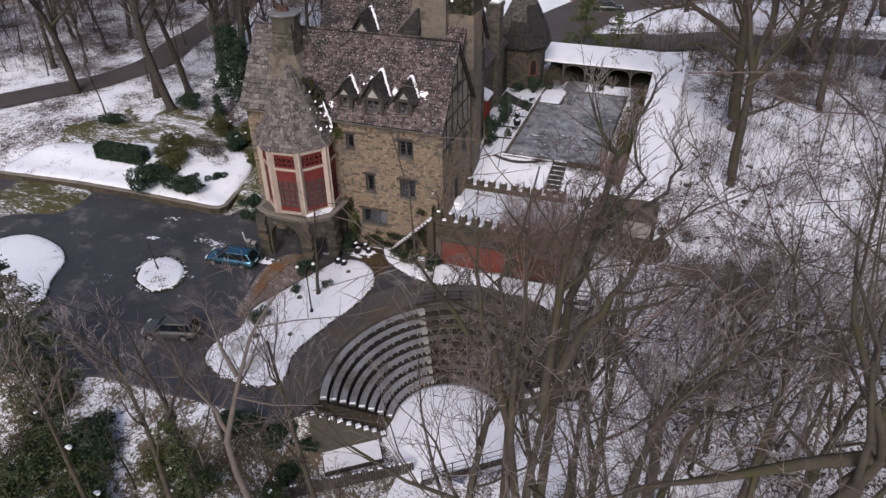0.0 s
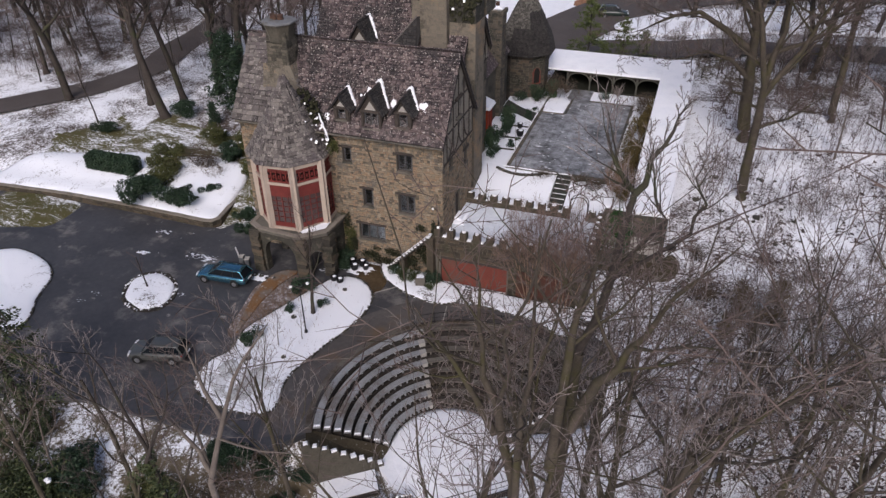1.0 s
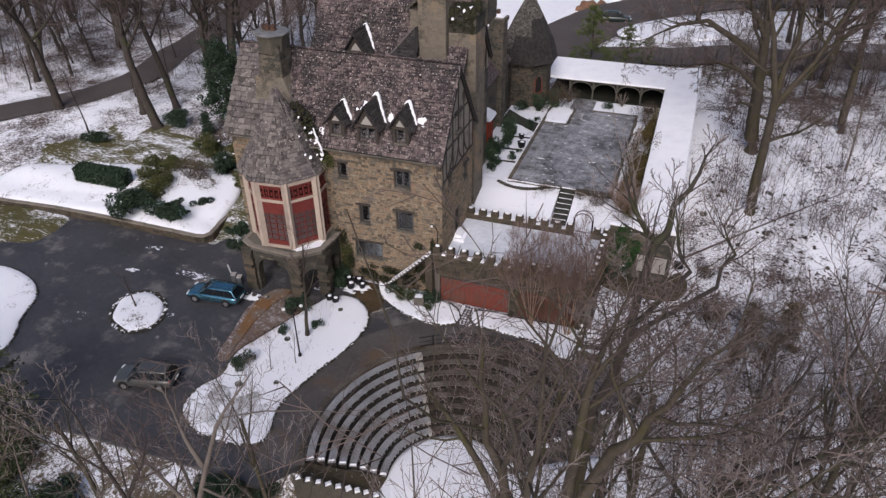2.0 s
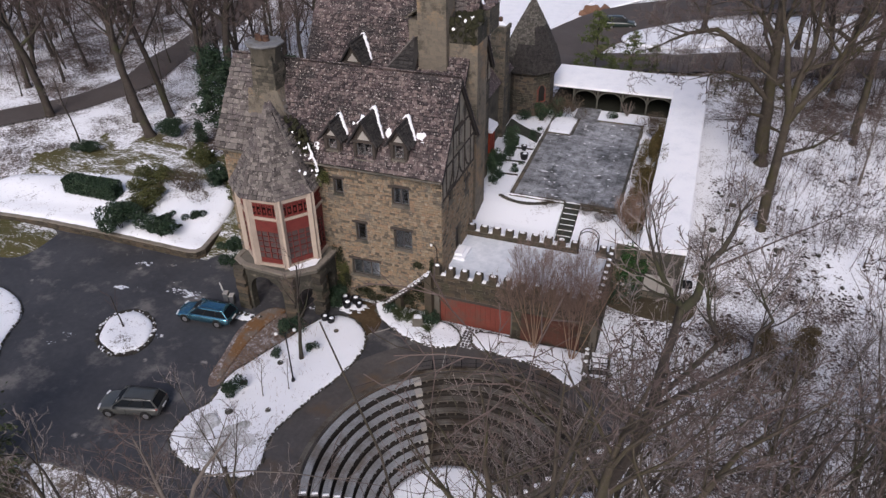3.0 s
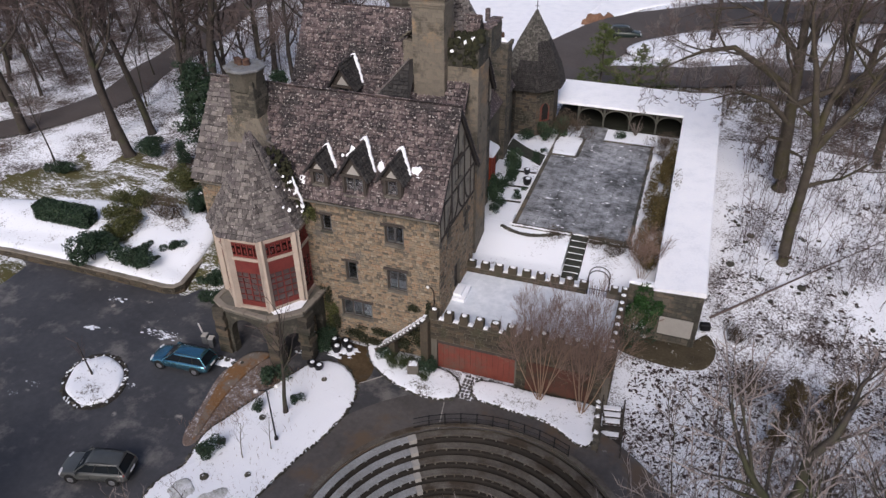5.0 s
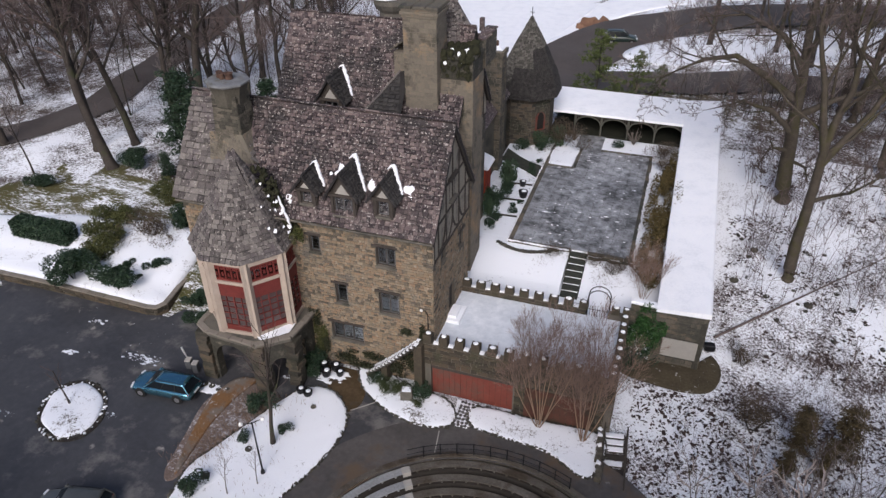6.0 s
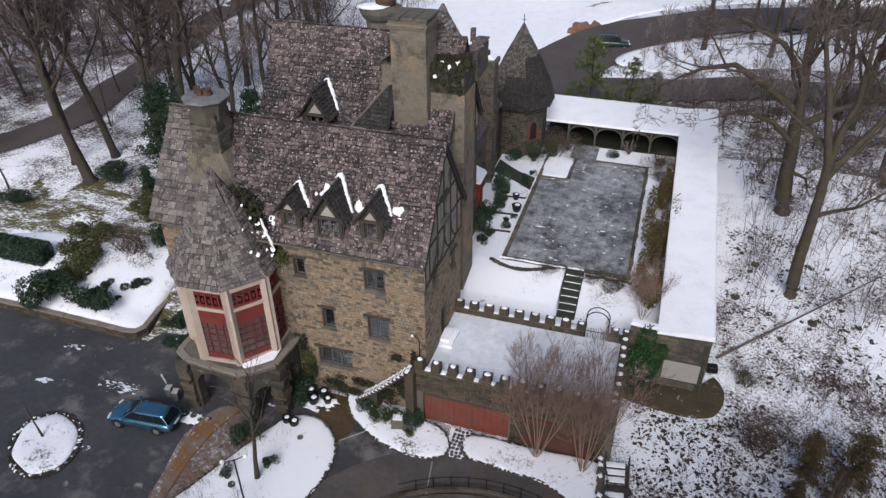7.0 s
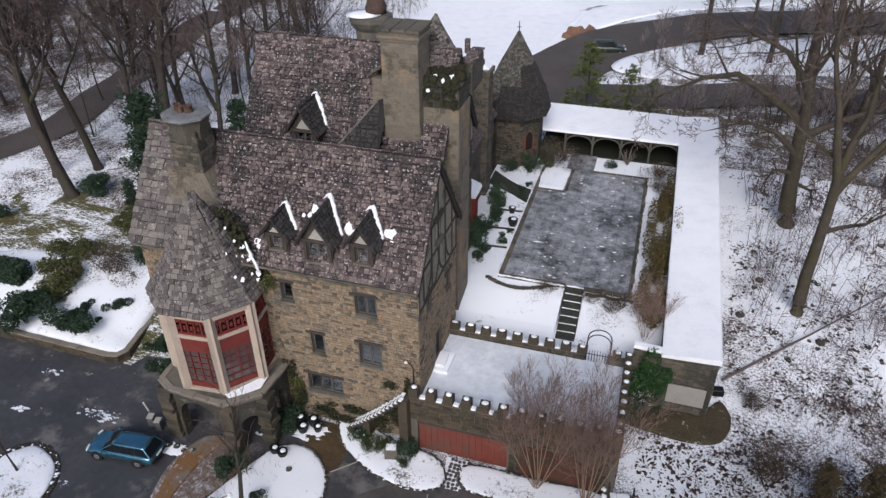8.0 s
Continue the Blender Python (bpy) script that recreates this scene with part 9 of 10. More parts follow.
# ---- vehicles, lamps, pots ----
def car(name, at, turn, paint, label, length=4.75, width=1.82, height=1.5):
    """A parked estate car; its nose along +x: a rounded lower body, glass between pillars, a domed roof."""
    t = thing(name, at, label, "car", turn=turn)
    L, W, H = length / 2, width / 2, height
    k = H / 1.5

    def loft(stations, n=20, power=0.42):
        v, f = [], []
        for x, z0, w, z1 in stations:
            for i in range(n):
                a = 2 * math.pi * i / n
                c, s_ = math.cos(a), math.sin(a)
                y = math.copysign(abs(c) ** power, c) * w
                z = (z0 + z1) / 2 + math.copysign(abs(s_) ** power, s_) * (z1 - z0) / 2
                v.append((x, y * (1 - 0.06 * max(0, s_)), z))
        for j in range(len(stations) - 1):
            f += [(j * n + i, (j + 1) * n + i, (j + 1) * n + (i + 1) % n, j * n + (i + 1) % n) for i in range(n)]
        f += [tuple(range(n)), tuple(range(len(v) - 1, len(v) - n - 1, -1))]
        return Geo().add(v, [tuple(reversed(q)) for q in f])

    rows = [(-1.0, 0.44, 0.78, 0.78), (-0.975, 0.34, 0.90, 0.88), (-0.9, 0.28, 0.96, 0.94), (-0.7, 0.24, 0.99, 0.95), (-0.3, 0.22, 1.0, 0.95), (0.1, 0.22, 1.0, 0.94), (0.38, 0.22, 1.0, 0.92), (0.5, 0.23, 0.99, 0.89), (0.68, 0.25, 0.97, 0.83), (0.84, 0.28, 0.93, 0.75), (0.94, 0.32, 0.85, 0.67), (0.985, 0.38, 0.74, 0.6), (1.0, 0.44, 0.62, 0.54)]
    part("body", loft([(x * L, z0 * k, w * W, z1 * k) for x, z0, w, z1 in rows]), M[paint], t, smooth=True)
    zb, zt = 0.90 * k, H - 0.10
    low = {"fl": (L * 0.46, W * 0.84), "fr": (L * 0.46, -W * 0.84), "rl": (-L * 0.97, W * 0.80), "rr": (-L * 0.97, -W * 0.80)}
    top = {"fl": (L * 0.12, W * 0.68), "fr": (L * 0.12, -W * 0.68), "rl": (-L * 0.80, W * 0.64), "rr": (-L * 0.80, -W * 0.64)}

    def pane(name, a, b, label, u0=0.0, u1=1.0):
        p = [Vector((*low[a], zb)).lerp(Vector((*low[b], zb)), u) for u in (u0, u1)]
        q = [Vector((*top[a], zt)).lerp(Vector((*top[b], zt)), u) for u in (u0, u1)]
        mid = Vector((-L * 0.2, 0, zb))
        c = [p[0], p[1], q[1], q[0]]
        back = [x + (mid - x).normalized() * 0.04 for x in c]
        part(name, Geo().add(c + back, [(0, 1, 2, 3), (7, 6, 5, 4), (1, 0, 4, 5), (2, 1, 5, 6), (3, 2, 6, 7), (0, 3, 7, 4)]), M["car_glass"], t, label)

    pane("windscreen", "fl", "fr", "dark windscreen")
    pane("rear_window", "rl", "rr", "dark rear window")
    for a, b in (("fl", "rl"), ("fr", "rr")):
        for u0, u1 in ((0.0, 0.36), (0.36, 0.70), (0.70, 1.0)):
            pane("side_window", a, b, "dark side window", u0, u1)
        for u, r in ((0.0, 0.045), (0.36, 0.03), (0.70, 0.03), (1.0, 0.055)):
            p = Vector((*low[a], zb - 0.05)).lerp(Vector((*low[b], zb - 0.05)), u)
            q = Vector((*top[a], zt + 0.02)).lerp(Vector((*top[b], zt + 0.02)), u)
            part("pillar", Geo().tube([p, p.lerp(q, 0.5) + Vector((0, math.copysign(0.015, p.y), 0)), q], r, 6), M[paint if u in (0.0, 1.0) else "rubber"], t)
    n, v, f = 8, [], []
    for i in range(n + 1):
        u = i / n
        for j in range(n + 1):
            w = j / n * 2 - 1
            x = -L * 0.83 + L * 0.97 * u
            y = w * W * (0.70 - 0.05 * (1 - u)) * (1 - 0.04 * (2 * u - 1) ** 4)
            v.append((x, y, zt - 0.02 + 0.12 * (1 - abs(w) ** 3.5) * (1 - 0.55 * abs(2 * u - 1) ** 3)))
    f = [(i * (n + 1) + j, (i + 1) * (n + 1) + j, (i + 1) * (n + 1) + j + 1, i * (n + 1) + j + 1) for i in range(n) for j in range(n)]
    m = len(v)
    v += [(x, y, zt - 0.04) for x, y, z in v]
    f += [tuple(q + m for q in reversed(p)) for p in f]
    rim = [j for j in range(n + 1)] + [i * (n + 1) + n for i in range(1, n + 1)] + [n * (n + 1) + j for j in range(n - 1, -1, -1)] + [i * (n + 1) for i in range(n - 1, 0, -1)]
    f += [(a, b, b + m, a + m) for a, b in zip(rim, rim[1:] + rim[:1])]
    roof = part("roof", Geo().add(v, f), M[paint], t, smooth=True)
    for s_ in (-1, 1):
        part("roof_rail", Geo().tube([(-L * 0.75, s_ * W * 0.60, H - 0.05), (-L * 0.4, s_ * W * 0.61, H + 0.05), (L * 0.05, s_ * W * 0.61, H + 0.03), (L * 0.09, s_ * W * 0.61, H - 0.05)], 0.018, 5), M["iron"], roof)
    for x in (-L * 0.58, L * 0.60):
        for s_ in (-1, 1):
            part("wheel_arch", Geo().tube([(x, s_ * (W - 0.3), 0.36), (x, s_ * (W + 0.004), 0.36)], 0.385, 20), M["rubber"], t)
            wh = part("wheel", Geo().tube([(x, s_ * (W - 0.2), 0.32), (x, s_ * (W + 0.012), 0.32)], 0.32, 20), M["rubber"], t)
            rm = part("rim", Geo().tube([(x, s_ * (W - 0.02), 0.32), (x, s_ * (W + 0.03), 0.32)], [0.22, 0.19], 14), M["alloy"], wh)
    for s_ in (-1, 1):
        part("headlight", Geo().soft(pose(L * 0.90, s_ * W * 0.68, 0.66 * k, 0, 62, s_ * 14), 0.26, 0.36, 0.12, 0.05), M["lamp_clear"], t)
        part("tail_light", Geo().soft(pose(-L * 0.955, s_ * W * 0.76, 0.78 * k, 0, -82, s_ * -14), 0.22, 0.22, 0.09, 0.04), M["lamp_red"], t)
        part("mirror", Geo().soft(pose(L * 0.36, s_ * (W + 0.07), 0.98 * k), 0.14, 0.22, 0.15, 0.05), M[paint], t)
        part("door_seam", Geo().box(L * 0.02, s_ * (W - 0.02), 0.35, L * 0.026, s_ * (W + 0.002), 0.84 * k), M["rubber"], t)
    part("bumper", Geo().soft(pose(-L - 0.005, 0, 0.46, 0, -90, 0), 0.2, W * 1.5, 0.08, 0.04), M["rubber"], t)
    part("grille", Geo().soft(pose(L - 0.005, 0, 0.5, 0, 90, 0), 0.12, W * 0.8, 0.04, 0.02), M["rubber"], t)
    part("number_plate", Geo().box(-L - 0.065, -0.26, 0.62, -L - 0.03, 0.26, 0.74), M["white_paint"], t)
    return t


car("estate_car", (-35.0, 41.7, 0), 184, "car_blue", "teal-blue estate car parked on wet asphalt")
car("parked_car", (-33.9, 31.9, 0), 180 + 14, "car_grey", "dark grey-green car parked by the bed", length=4.4, height=1.55)
car("parked_car", (-13.5, 114, land(-13.5, 114) + 0.3), 12, "car_green", "dark green off-road car on the rear drive", length=4.6, height=1.8)


def lamp_post(at, h):
    t = thing("lamp_post", at, "slim dark lamp post with small pale lanterns", "lamp post")
    part("pole", Geo().tube([(0, 0, -0.1), (0, 0, h)], [0.06, 0.04], 8).lathe([(0.14, 0), (0.12, 0.2), (0.07, 0.3)], 8), M["iron"], t)
    for s in (-1, 1):
        part("arm", Geo().tube([(0, 0, h - 0.1), (s * 0.25, s * 0.2, h), (s * 0.45, s * 0.36, h + 0.02)], 0.03, 5), M["iron"], t)
        part("lantern", Geo().lathe([(0.05, -0.06), (0.13, 0.0), (0.12, 0.1), (0.03, 0.16)], 8, (s * 0.48, s * 0.38, h)), M["white_paint"], t)
    return t


lamp_post((-25.0, 37.6, 0.15), 4.4)
bare_tree("sapling", 31, (-40.35, 38.5, 0.2), 4.2, 0.07, [(5, 0.45, 35, 0.08), (4, 0.5, 35, 0.2), (0, 0, 0, 0.2)], "young bare tree on the round island", group="", lean=(0.0, 0.05))


def pot(at, r, h, label, snow=True):
    t = thing("plant_pot", at, label, "plant pot", "plant pots")
    part("body", Geo().lathe([(r * 0.7, 0), (r * 0.95, h * 0.6), (r, h * 0.92), (r * 1.08, h), (r * 0.9, h)], 14), M["iron"], t, smooth=True)
    if snow:
        part("soil", Geo().lathe([(r * 0.92, h - 0.05), (0.02, h - 0.03)], 12), M["riser"], t)
        part("snow", Geo().lathe([(r * 0.62, h - 0.04), (r * 0.5, h + 0.04), (r * 0.2, h + 0.07)], 9, (r * 0.15, r * 0.1, 0)), M["yard_snow"], t, smooth=True)
    return t


PL = "dark garden pot topped with snow"
for x, y, z, r, h in ((-25.7, 47.1, 0, 0.34, 0.6), (-25.2, 46.5, 0, 0.36, 0.55), (-24.8, 47.2, 0, 0.33, 0.6), (-24.3, 46.8, 0, 0.28, 0.45), (-26.1, 44.4, 0, 0.3, 0.5), (-25.5, 44.3, 0, 0.32, 0.5), (-16.7, 60.2, LAWN_Z, 0.42, 0.75), (-16.4, 68.2, COURT_Z - 0.1, 0.4, 0.6), (-16.9, 70.2, COURT_Z - 0.1, 0.3, 0.5)):
    pot((x, y, z), r, h, PL)
# retaining wall of the raised bed
rw = thing("retaining_wall", (-45, 48.3, 0), "low mossy stone retaining wall with a coping along the drive", "garden wall", in_place=True)
core, skin = Geo(), Geo()
line = [(-70, 47.4), (-58, 48.3), (-50, 48.4), (-41.8, 48.25), (-40.9, 48.45), (-40.5, 49.2), (-41.3, 55)]
for a, b in zip(line, line[1:]):
    d = Vector(b) - Vector(a)
    ang = math.degrees(math.atan2(d.y, d.x))
    m = pose(a[0], a[1], -0.1, 0, 0, ang)
    core.slab(m @ Matrix.Translation((d.length / 2, 0.2, 0.36)), d.length, 0.4, 0.72)
    lay_stones(RNG, skin, m, d.length, 0.72, [], 0.16, 0.3, 0.3, 0.7, 0.05)
    n = max(1, round(d.length / 0.8))
    for i in range(n):
        part("coping_stone", Geo().soft(m @ Matrix.Translation((d.length * (i + 0.5) / n, 0.2, 0.76 + RNG.uniform(-0.02, 0.02))), d.length / n - 0.02, 0.44, 0.1, 0.03, 0.05), M["flag"], rw)
w = part("core", core, M["mortar"], rw)
part("stonework", skin, M["brownstones"], w, kind="stuff")

# curved flight of snowy steps by the terrace corner
fl = thing("garden_stair", (-20, 48, 0), "curving stone stair striped with snow beside the house", "steps", in_place=True)
STAIR = [Vector((-22.3, 47.72)).lerp(Vector((-18.5, 47.2)), i / 14) + Vector((0, -0.22 * math.sin(i / 14 * math.pi))) for i in range(15)]
for i, p in enumerate(STAIR):
    z = 0.3 + 3.95 * i / 14
    st = part("step", Geo().soft(pose(p.x, p.y, z, 0, 0, -6 + RNG.uniform(-2, 2)), 0.36, 0.86, 0.12, 0.02, 0.05), M["soot"], fl)
    for s_ in (-0.21, 0.2):
        part("snow", Geo().soft(pose(p.x - 0.02, p.y + s_, z + 0.085, 0, 0, -6), 0.24 * RNG.uniform(0.85, 1.1), 0.34, 0.07, 0.03, 0.08), M["snow"], st)
for s_ in (-0.46, 0.0, 0.46):
    part("stringer", Geo().tube([(p.x, p.y + s_, 0.3 + 3.95 * i / 14 + (0.16 if s_ == 0 else 0.02)) for i, p in enumerate(STAIR)], 0.05 if s_ else 0.025, 5), M["timber"], fl)
part("pier", Geo().soft(pose(-18.35, 47.2, 2.1, 0, 0, -4), 0.6, 0.75, 4.4, 0.06, 0.05), M["brownstones"], fl, "stone pier at the stair head")
for x, h in ((-22.1, 0.5), (-21.0, 1.5)):
    part("pier", Geo().soft(pose(x, 47.5, h / 2, 0, 0, -5), 0.5, 0.7, h, 0.05, 0.06), M["brownstones"], fl)
lampw = thing("wall_lamp", (-17.9, 47.75, 4.35), "thin dark lamp standard with a small white globe", "lamp", in_place=True)
part("pole", Geo().tube([(-17.95, 47.8, 4.3), (-17.95, 47.8, 6.2), (-18.05, 47.85, 6.42), (-18.4, 48.0, 6.5)], 0.035, 6), M["iron"], lampw)
part("globe", Geo().lathe([(0.03, -0.13), (0.11, -0.06), (0.12, 0.03), (0.05, 0.11)], 10, (-18.45, 48.0, 6.45)), M["white_paint"], lampw, smooth=True)

# stepping-stone path between the beds
path = part("path_stones", Geo().add([(-15.5, 44.9, 0.03), (-14.2, 44.9, 0.03), (-14.3, 47.2, 0.03), (-15.7, 47.2, 0.03)], [(0, 1, 2, 3)]), M["bed_snow"])
tagged(path, "snowy gap between beds paved with irregular flagstones", "path", kind="structure")
for i in range(5):
    for j in range(8):
        x, y = -15.3 + 0.26 * i + RNG.uniform(-0.05, 0.05), 45.0 + 0.29 * j + RNG.uniform(-0.05, 0.05)
        q = Geo().lathe([(0.12, 0), (0.12, 0.05), (0.10, 0.06)], 6, (x, y, 0.02), RNG.uniform(0, 1))
        part("flagstone", q, M["path"], path)
# ivy on the cloister's end wall
ivy = thing("ivy", (-4.6, 54.3, 0.3), "glossy green ivy covering the wall corner", "ivy", in_place=True)
g = Geo()
leaf_cloud(random.Random(5), g, (-4.5, 54.25, 2.5), (1.05, 0.3, 1.8), 3000, 0.12)
part("foliage", g, M["leaf_ivy"], ivy, kind="stuff")
ivy2 = thing("ivy", (-26.4, 47.9, 0), "ivy and moss climbing the porch corner", "ivy", in_place=True)
g = Geo()
leaf_cloud(random.Random(6), g, (-26.1, 47.85, 2.3), (0.5, 0.2, 1.6), 900, 0.1)
leaf_cloud(random.Random(7), g, (-26.6, 47.6, 10.9), (0.4, 0.3, 0.7), 500, 0.09)
part("foliage", g, M["leaf_yellow"], ivy2, kind="stuff")

# half-buried rocks on the bank
rocks = [Geo().lathe([(0.30, -0.15), (0.36, 0.05), (0.28, 0.18), (0.10, 0.24)], 7, (0, 0, 0), k) for k in range(3)]
for k, g in enumerate(rocks):
    g.v = [(x * (1 + 0.25 * noise.noise(Vector((x * 4, y * 4, k)))), y * (1 + 0.25 * noise.noise(Vector((y * 4, x * 4, k)))), z) for x, y, z in g.v]
rr = random.Random(9)
first = []
for k in range(46):
    x, y = rr.uniform(1.5, 13), rr.uniform(58, 70)
    if k < 3:
        r = thing("rock", (x, y, land(x, y)), "dark half-buried rock capped with snow", "rock", "rocks on the bank")
        part("stone", rocks[k], M["soot"], r)
        part("snow", Geo().soft(pose(0.07, 0.06, 0.2, 8, -6, 20 + 40 * k), 0.2, 0.13, 0.08, 0.05, 0.3), M["yard_snow"], r, smooth=True)
        first.append(r)
    else:
        c = copy_thing(first[k % 3], pose(x, y, land(x, y), 0, 0, rr.uniform(0, 360)))
        q = rr.uniform(0.3, 0.8)
        c.scale = (q, q * 0.8, q * 0.8)
# fallen trunks
log = thing("fallen_log", (6, 62, land(6, 62)), "long fallen bare trunk lying on snow", "log", in_place=True)
part("trunk", Geo().tube([(0.4, 57.6, land(0.4, 57.6) + 0.25), (6, 62.5, land(6, 62.5) + 0.5), (13.5, 70, land(13.5, 70) + 0.9)], [0.10, 0.07, 0.03], 7), M["twig"], log)
for k in range(7):
    p = Vector((0.4, 57.6)).lerp(Vector((13.5, 70)), 0.3 + 0.1 * k)
    z = land(p.x, p.y) + 0.5
    part("branch", Geo().tube([(p.x, p.y, z), (p.x + rr.uniform(-1, 1.5), p.y + rr.uniform(-1, 1), z + rr.uniform(0.2, 1.2))], [0.03, 0.012], 5), M["twig"], log)
# green utility crate on the far bank
box = thing("garden_bin", (0.4, 57.0, land(0.4, 57)), "dark garden bin against the cloister corner", "bin", in_place=True)
part("body", Geo().soft(pose(0.1, 56.4, land(0.1, 56.4) + 0.5, 0, 0, 10), 0.7, 0.5, 0.5, 0.05), M["iron"], box)

# crumbs of old snow on the forecourt
crumbs = thing("snow_crumbs", (-40, 42, 0), "scattered crumbs of grey old snow on asphalt", "snow", in_place=True)
tagged(crumbs, kind="stuff")
g = Geo()


def flake(g, x, y, r, z=0.0):
    n = 12
    q = [r * (1 + 1.3 * noise.noise(Vector((x * 5 + 2 * math.cos(a), y * 5 + 2 * math.sin(a), 0)))) for a in [2 * math.pi * i / n for i in range(n)]]
    v = [(x + 1.5 * q[i] * math.cos(2 * math.pi * i / n), y + 0.7 * q[i] * math.sin(2 * math.pi * i / n), z) for i in range(n)]
    v += [(x + 0.6 * (a - x), y + 0.6 * (b - y), z + 0.08 * r) for a, b, c in v]
    g.add(v, [(i, (i + 1) % n, n + (i + 1) % n, n + i) for i in range(n)] + [tuple(range(n, 2 * n))])


for cx, cy, spread, count, r in ((-45.0, 46.3, 0.4, 8, 0.16), (-44.5, 42.8, 0.3, 5, 0.28), (-39.0, 43.8, 0.6, 12, 0.17), (-38.0, 43.9, 0.5, 7, 0.24), (-37.2, 38.6, 0.3, 4, 0.14), (-43.9, 36.6, 0.3, 5, 0.10), (-44.6, 35.4, 0.3, 5, 0.08), (-40, 46, 3.0, 8, 0.06), (-27.4, 45.6, 0.5, 6, 0.2)):
    for k in range(count * 4):
        flake(g, cx + rr.gauss(0, spread), cy + rr.gauss(0, spread * 0.45), r * 0.08 + 0.6 * r * rr.random() ** 3, 0.003 + 0.002 * (k % 5))
part("crumb", g, M["deck_snow"], crumbs, kind="stuff")
for name, cx, cy, sx, sy, count in (("trodden snow round the pots", -24.9, 46.7, 0.75, 0.45, 40), ("ragged heap of shovelled snow", -32.2, 42.7, 0.55, 0.3, 30)):
    pile = thing("snow_pile", (cx, cy, 0), name, "snow", in_place=True)
    g = Geo()
    for k in range(count):
        flake(g, cx + rr.gauss(0, sx * 0.7), cy + rr.gauss(0, sy * 0.7), 0.1 + 0.3 * rr.random() ** 1.5, 0.005 + 0.004 * (k % 7))
    part("drift", g, M["yard_snow"], pile, kind="stuff")
# clutter beside the porch
for x, y, h in ((-34.9, 44.2, 0.75), (-34.2, 44.0, 0.8)):
    b = thing("refuse_bin", (x, y, 0), "small grey refuse bin beside the porch", "bin", "bins by the porch")
    part("body", Geo().soft(pose(0, 0, h / 2, 0, 0, 12), 0.38, 0.42, h, 0.06), M["casement"], b)
    part("lid", Geo().soft(pose(0, 0, h + 0.03, 4, 0, 12), 0.43, 0.47, 0.07, 0.03), M["concrete"], b, "pale lid")
post = thing("marker_post", (-35.9, 45.0, 0), "white wooden marker post by the wall", "post")
part("stake", Geo().soft(pose(0, 0, 0.5, 12, 0, 0), 0.09, 0.09, 1.1, 0.02), M["white_paint"], post)
for k in range(4):
    r = copy_thing(first[k % 3], pose(-32.9 + 0.62 * k, 43.0 + rr.uniform(-0.15, 0.15), 0.02, 0, 0, rr.uniform(0, 360)))
    q = rr.uniform(0.5, 0.8)
    r.scale = (q, q, q)
# stone trough and box among the plants below the terrace
tr = thing("stone_trough", (-19.0, 46.2, 0.15), "square grey stone planter dusted with snow", "planter")
part("body", Geo().soft(pose(0, 0, 0.35, 0, 0, 15), 0.8, 0.7, 0.8, 0.04), M["greystone"], tr)
part("soil", Geo().soft(pose(0, 0, 0.74, 0, 0, 15), 0.62, 0.52, 0.06, 0.02), M["bed_snow"], tr)

lau = shrub("laurel", 61, (-18.4, 71.1, COURT_Z - 0.1), (0.75, 0.75, 1.0), "loose mid-green evergreen shrub beside the court", mat="leaf_laurel", count=1500, leaf=0.10)
for x, y, q in ((-18.5, 64.2, 1.0), (-18.8, 66.4, 0.8), (-18.0, 69.2, 0.7), (-15.6, 79.6, 1.1), (-17.2, 78.6, 0.9), (-18.6, 60.6, 0.6), (-18.9, 57.6, 0.7)):
    c = copy_thing(lau, pose(x, y, COURT_Z - 0.12 if y > 62 else LAWN_Z, 0, 0, rr.uniform(0, 360)))
    c.scale = (q, q, q)
# plants and edging in the snow west of the court
for y0 in (64.6, 67.4, 70.4):
    t = thing("bed_edging", (-17.0, y0, COURT_Z - 0.1), "thin dark edging board between snowy beds", "edging", "bed edgings", in_place=True)
    part("board", Geo().slab(pose(-17.1, y0, COURT_Z - 0.04, 0, 0, 4), 2.0, 0.08, 0.16), M["timber"], t)
for x, y, s in ((-16.5, 65.2, 0.42), (-16.8, 66.2, 0.34), (-16.4, 67.0, 0.3), (-17.6, 63.6, 0.6), (-17.9, 62.6, 0.55), (-16.6, 72.6, 0.45), (-16.9, 74.0, 0.4), (-16.5, 75.2, 0.35), (-18.6, 77.6, 0.8), (-16.9, 78.2, 0.7), (-15.8, 80.6, 0.9), (-9.6, 80.8, 0.6)):
    c = copy_thing(shr, pose(x, y, COURT_Z - 0.12, 0, 0, rr.uniform(0, 360)))
    c.scale = (s, s, s)
for x, y, s in ((-20.9, 46.4, 0.9), (-19.8, 46.7, 0.8), (-18.2, 45.7, 0.55)):
    c = copy_thing(ol, pose(x, y, 0.1, 0, 0, rr.uniform(0, 360)))
    c.scale = (s * 0.3, s * 0.3, s * 0.4)
# thin broken line of snow along the theatre's rim
rim = thing("rim_snow", (BOWL.x, BOWL.y + RIM, 0), "thin broken line of snow along the theatre rim", "snow", in_place=True)
tagged(rim, kind="stuff")
g = Geo()
for k in range(120):
    a = radians(15 + 135 * k / 120)
    if noise.noise(Vector((k * 0.12, 3, 0))) < -0.1:
        continue
    g.tube([(BOWL.x + (RIM + 0.12) * math.cos(b), BOWL.y + (RIM + 0.12) * math.sin(b), 0.03) for b in (a, a + 0.011, a + 0.022)], [0.03, 0.05, 0.03], 5)
part("line", g, M["snow"], rim, kind="stuff")
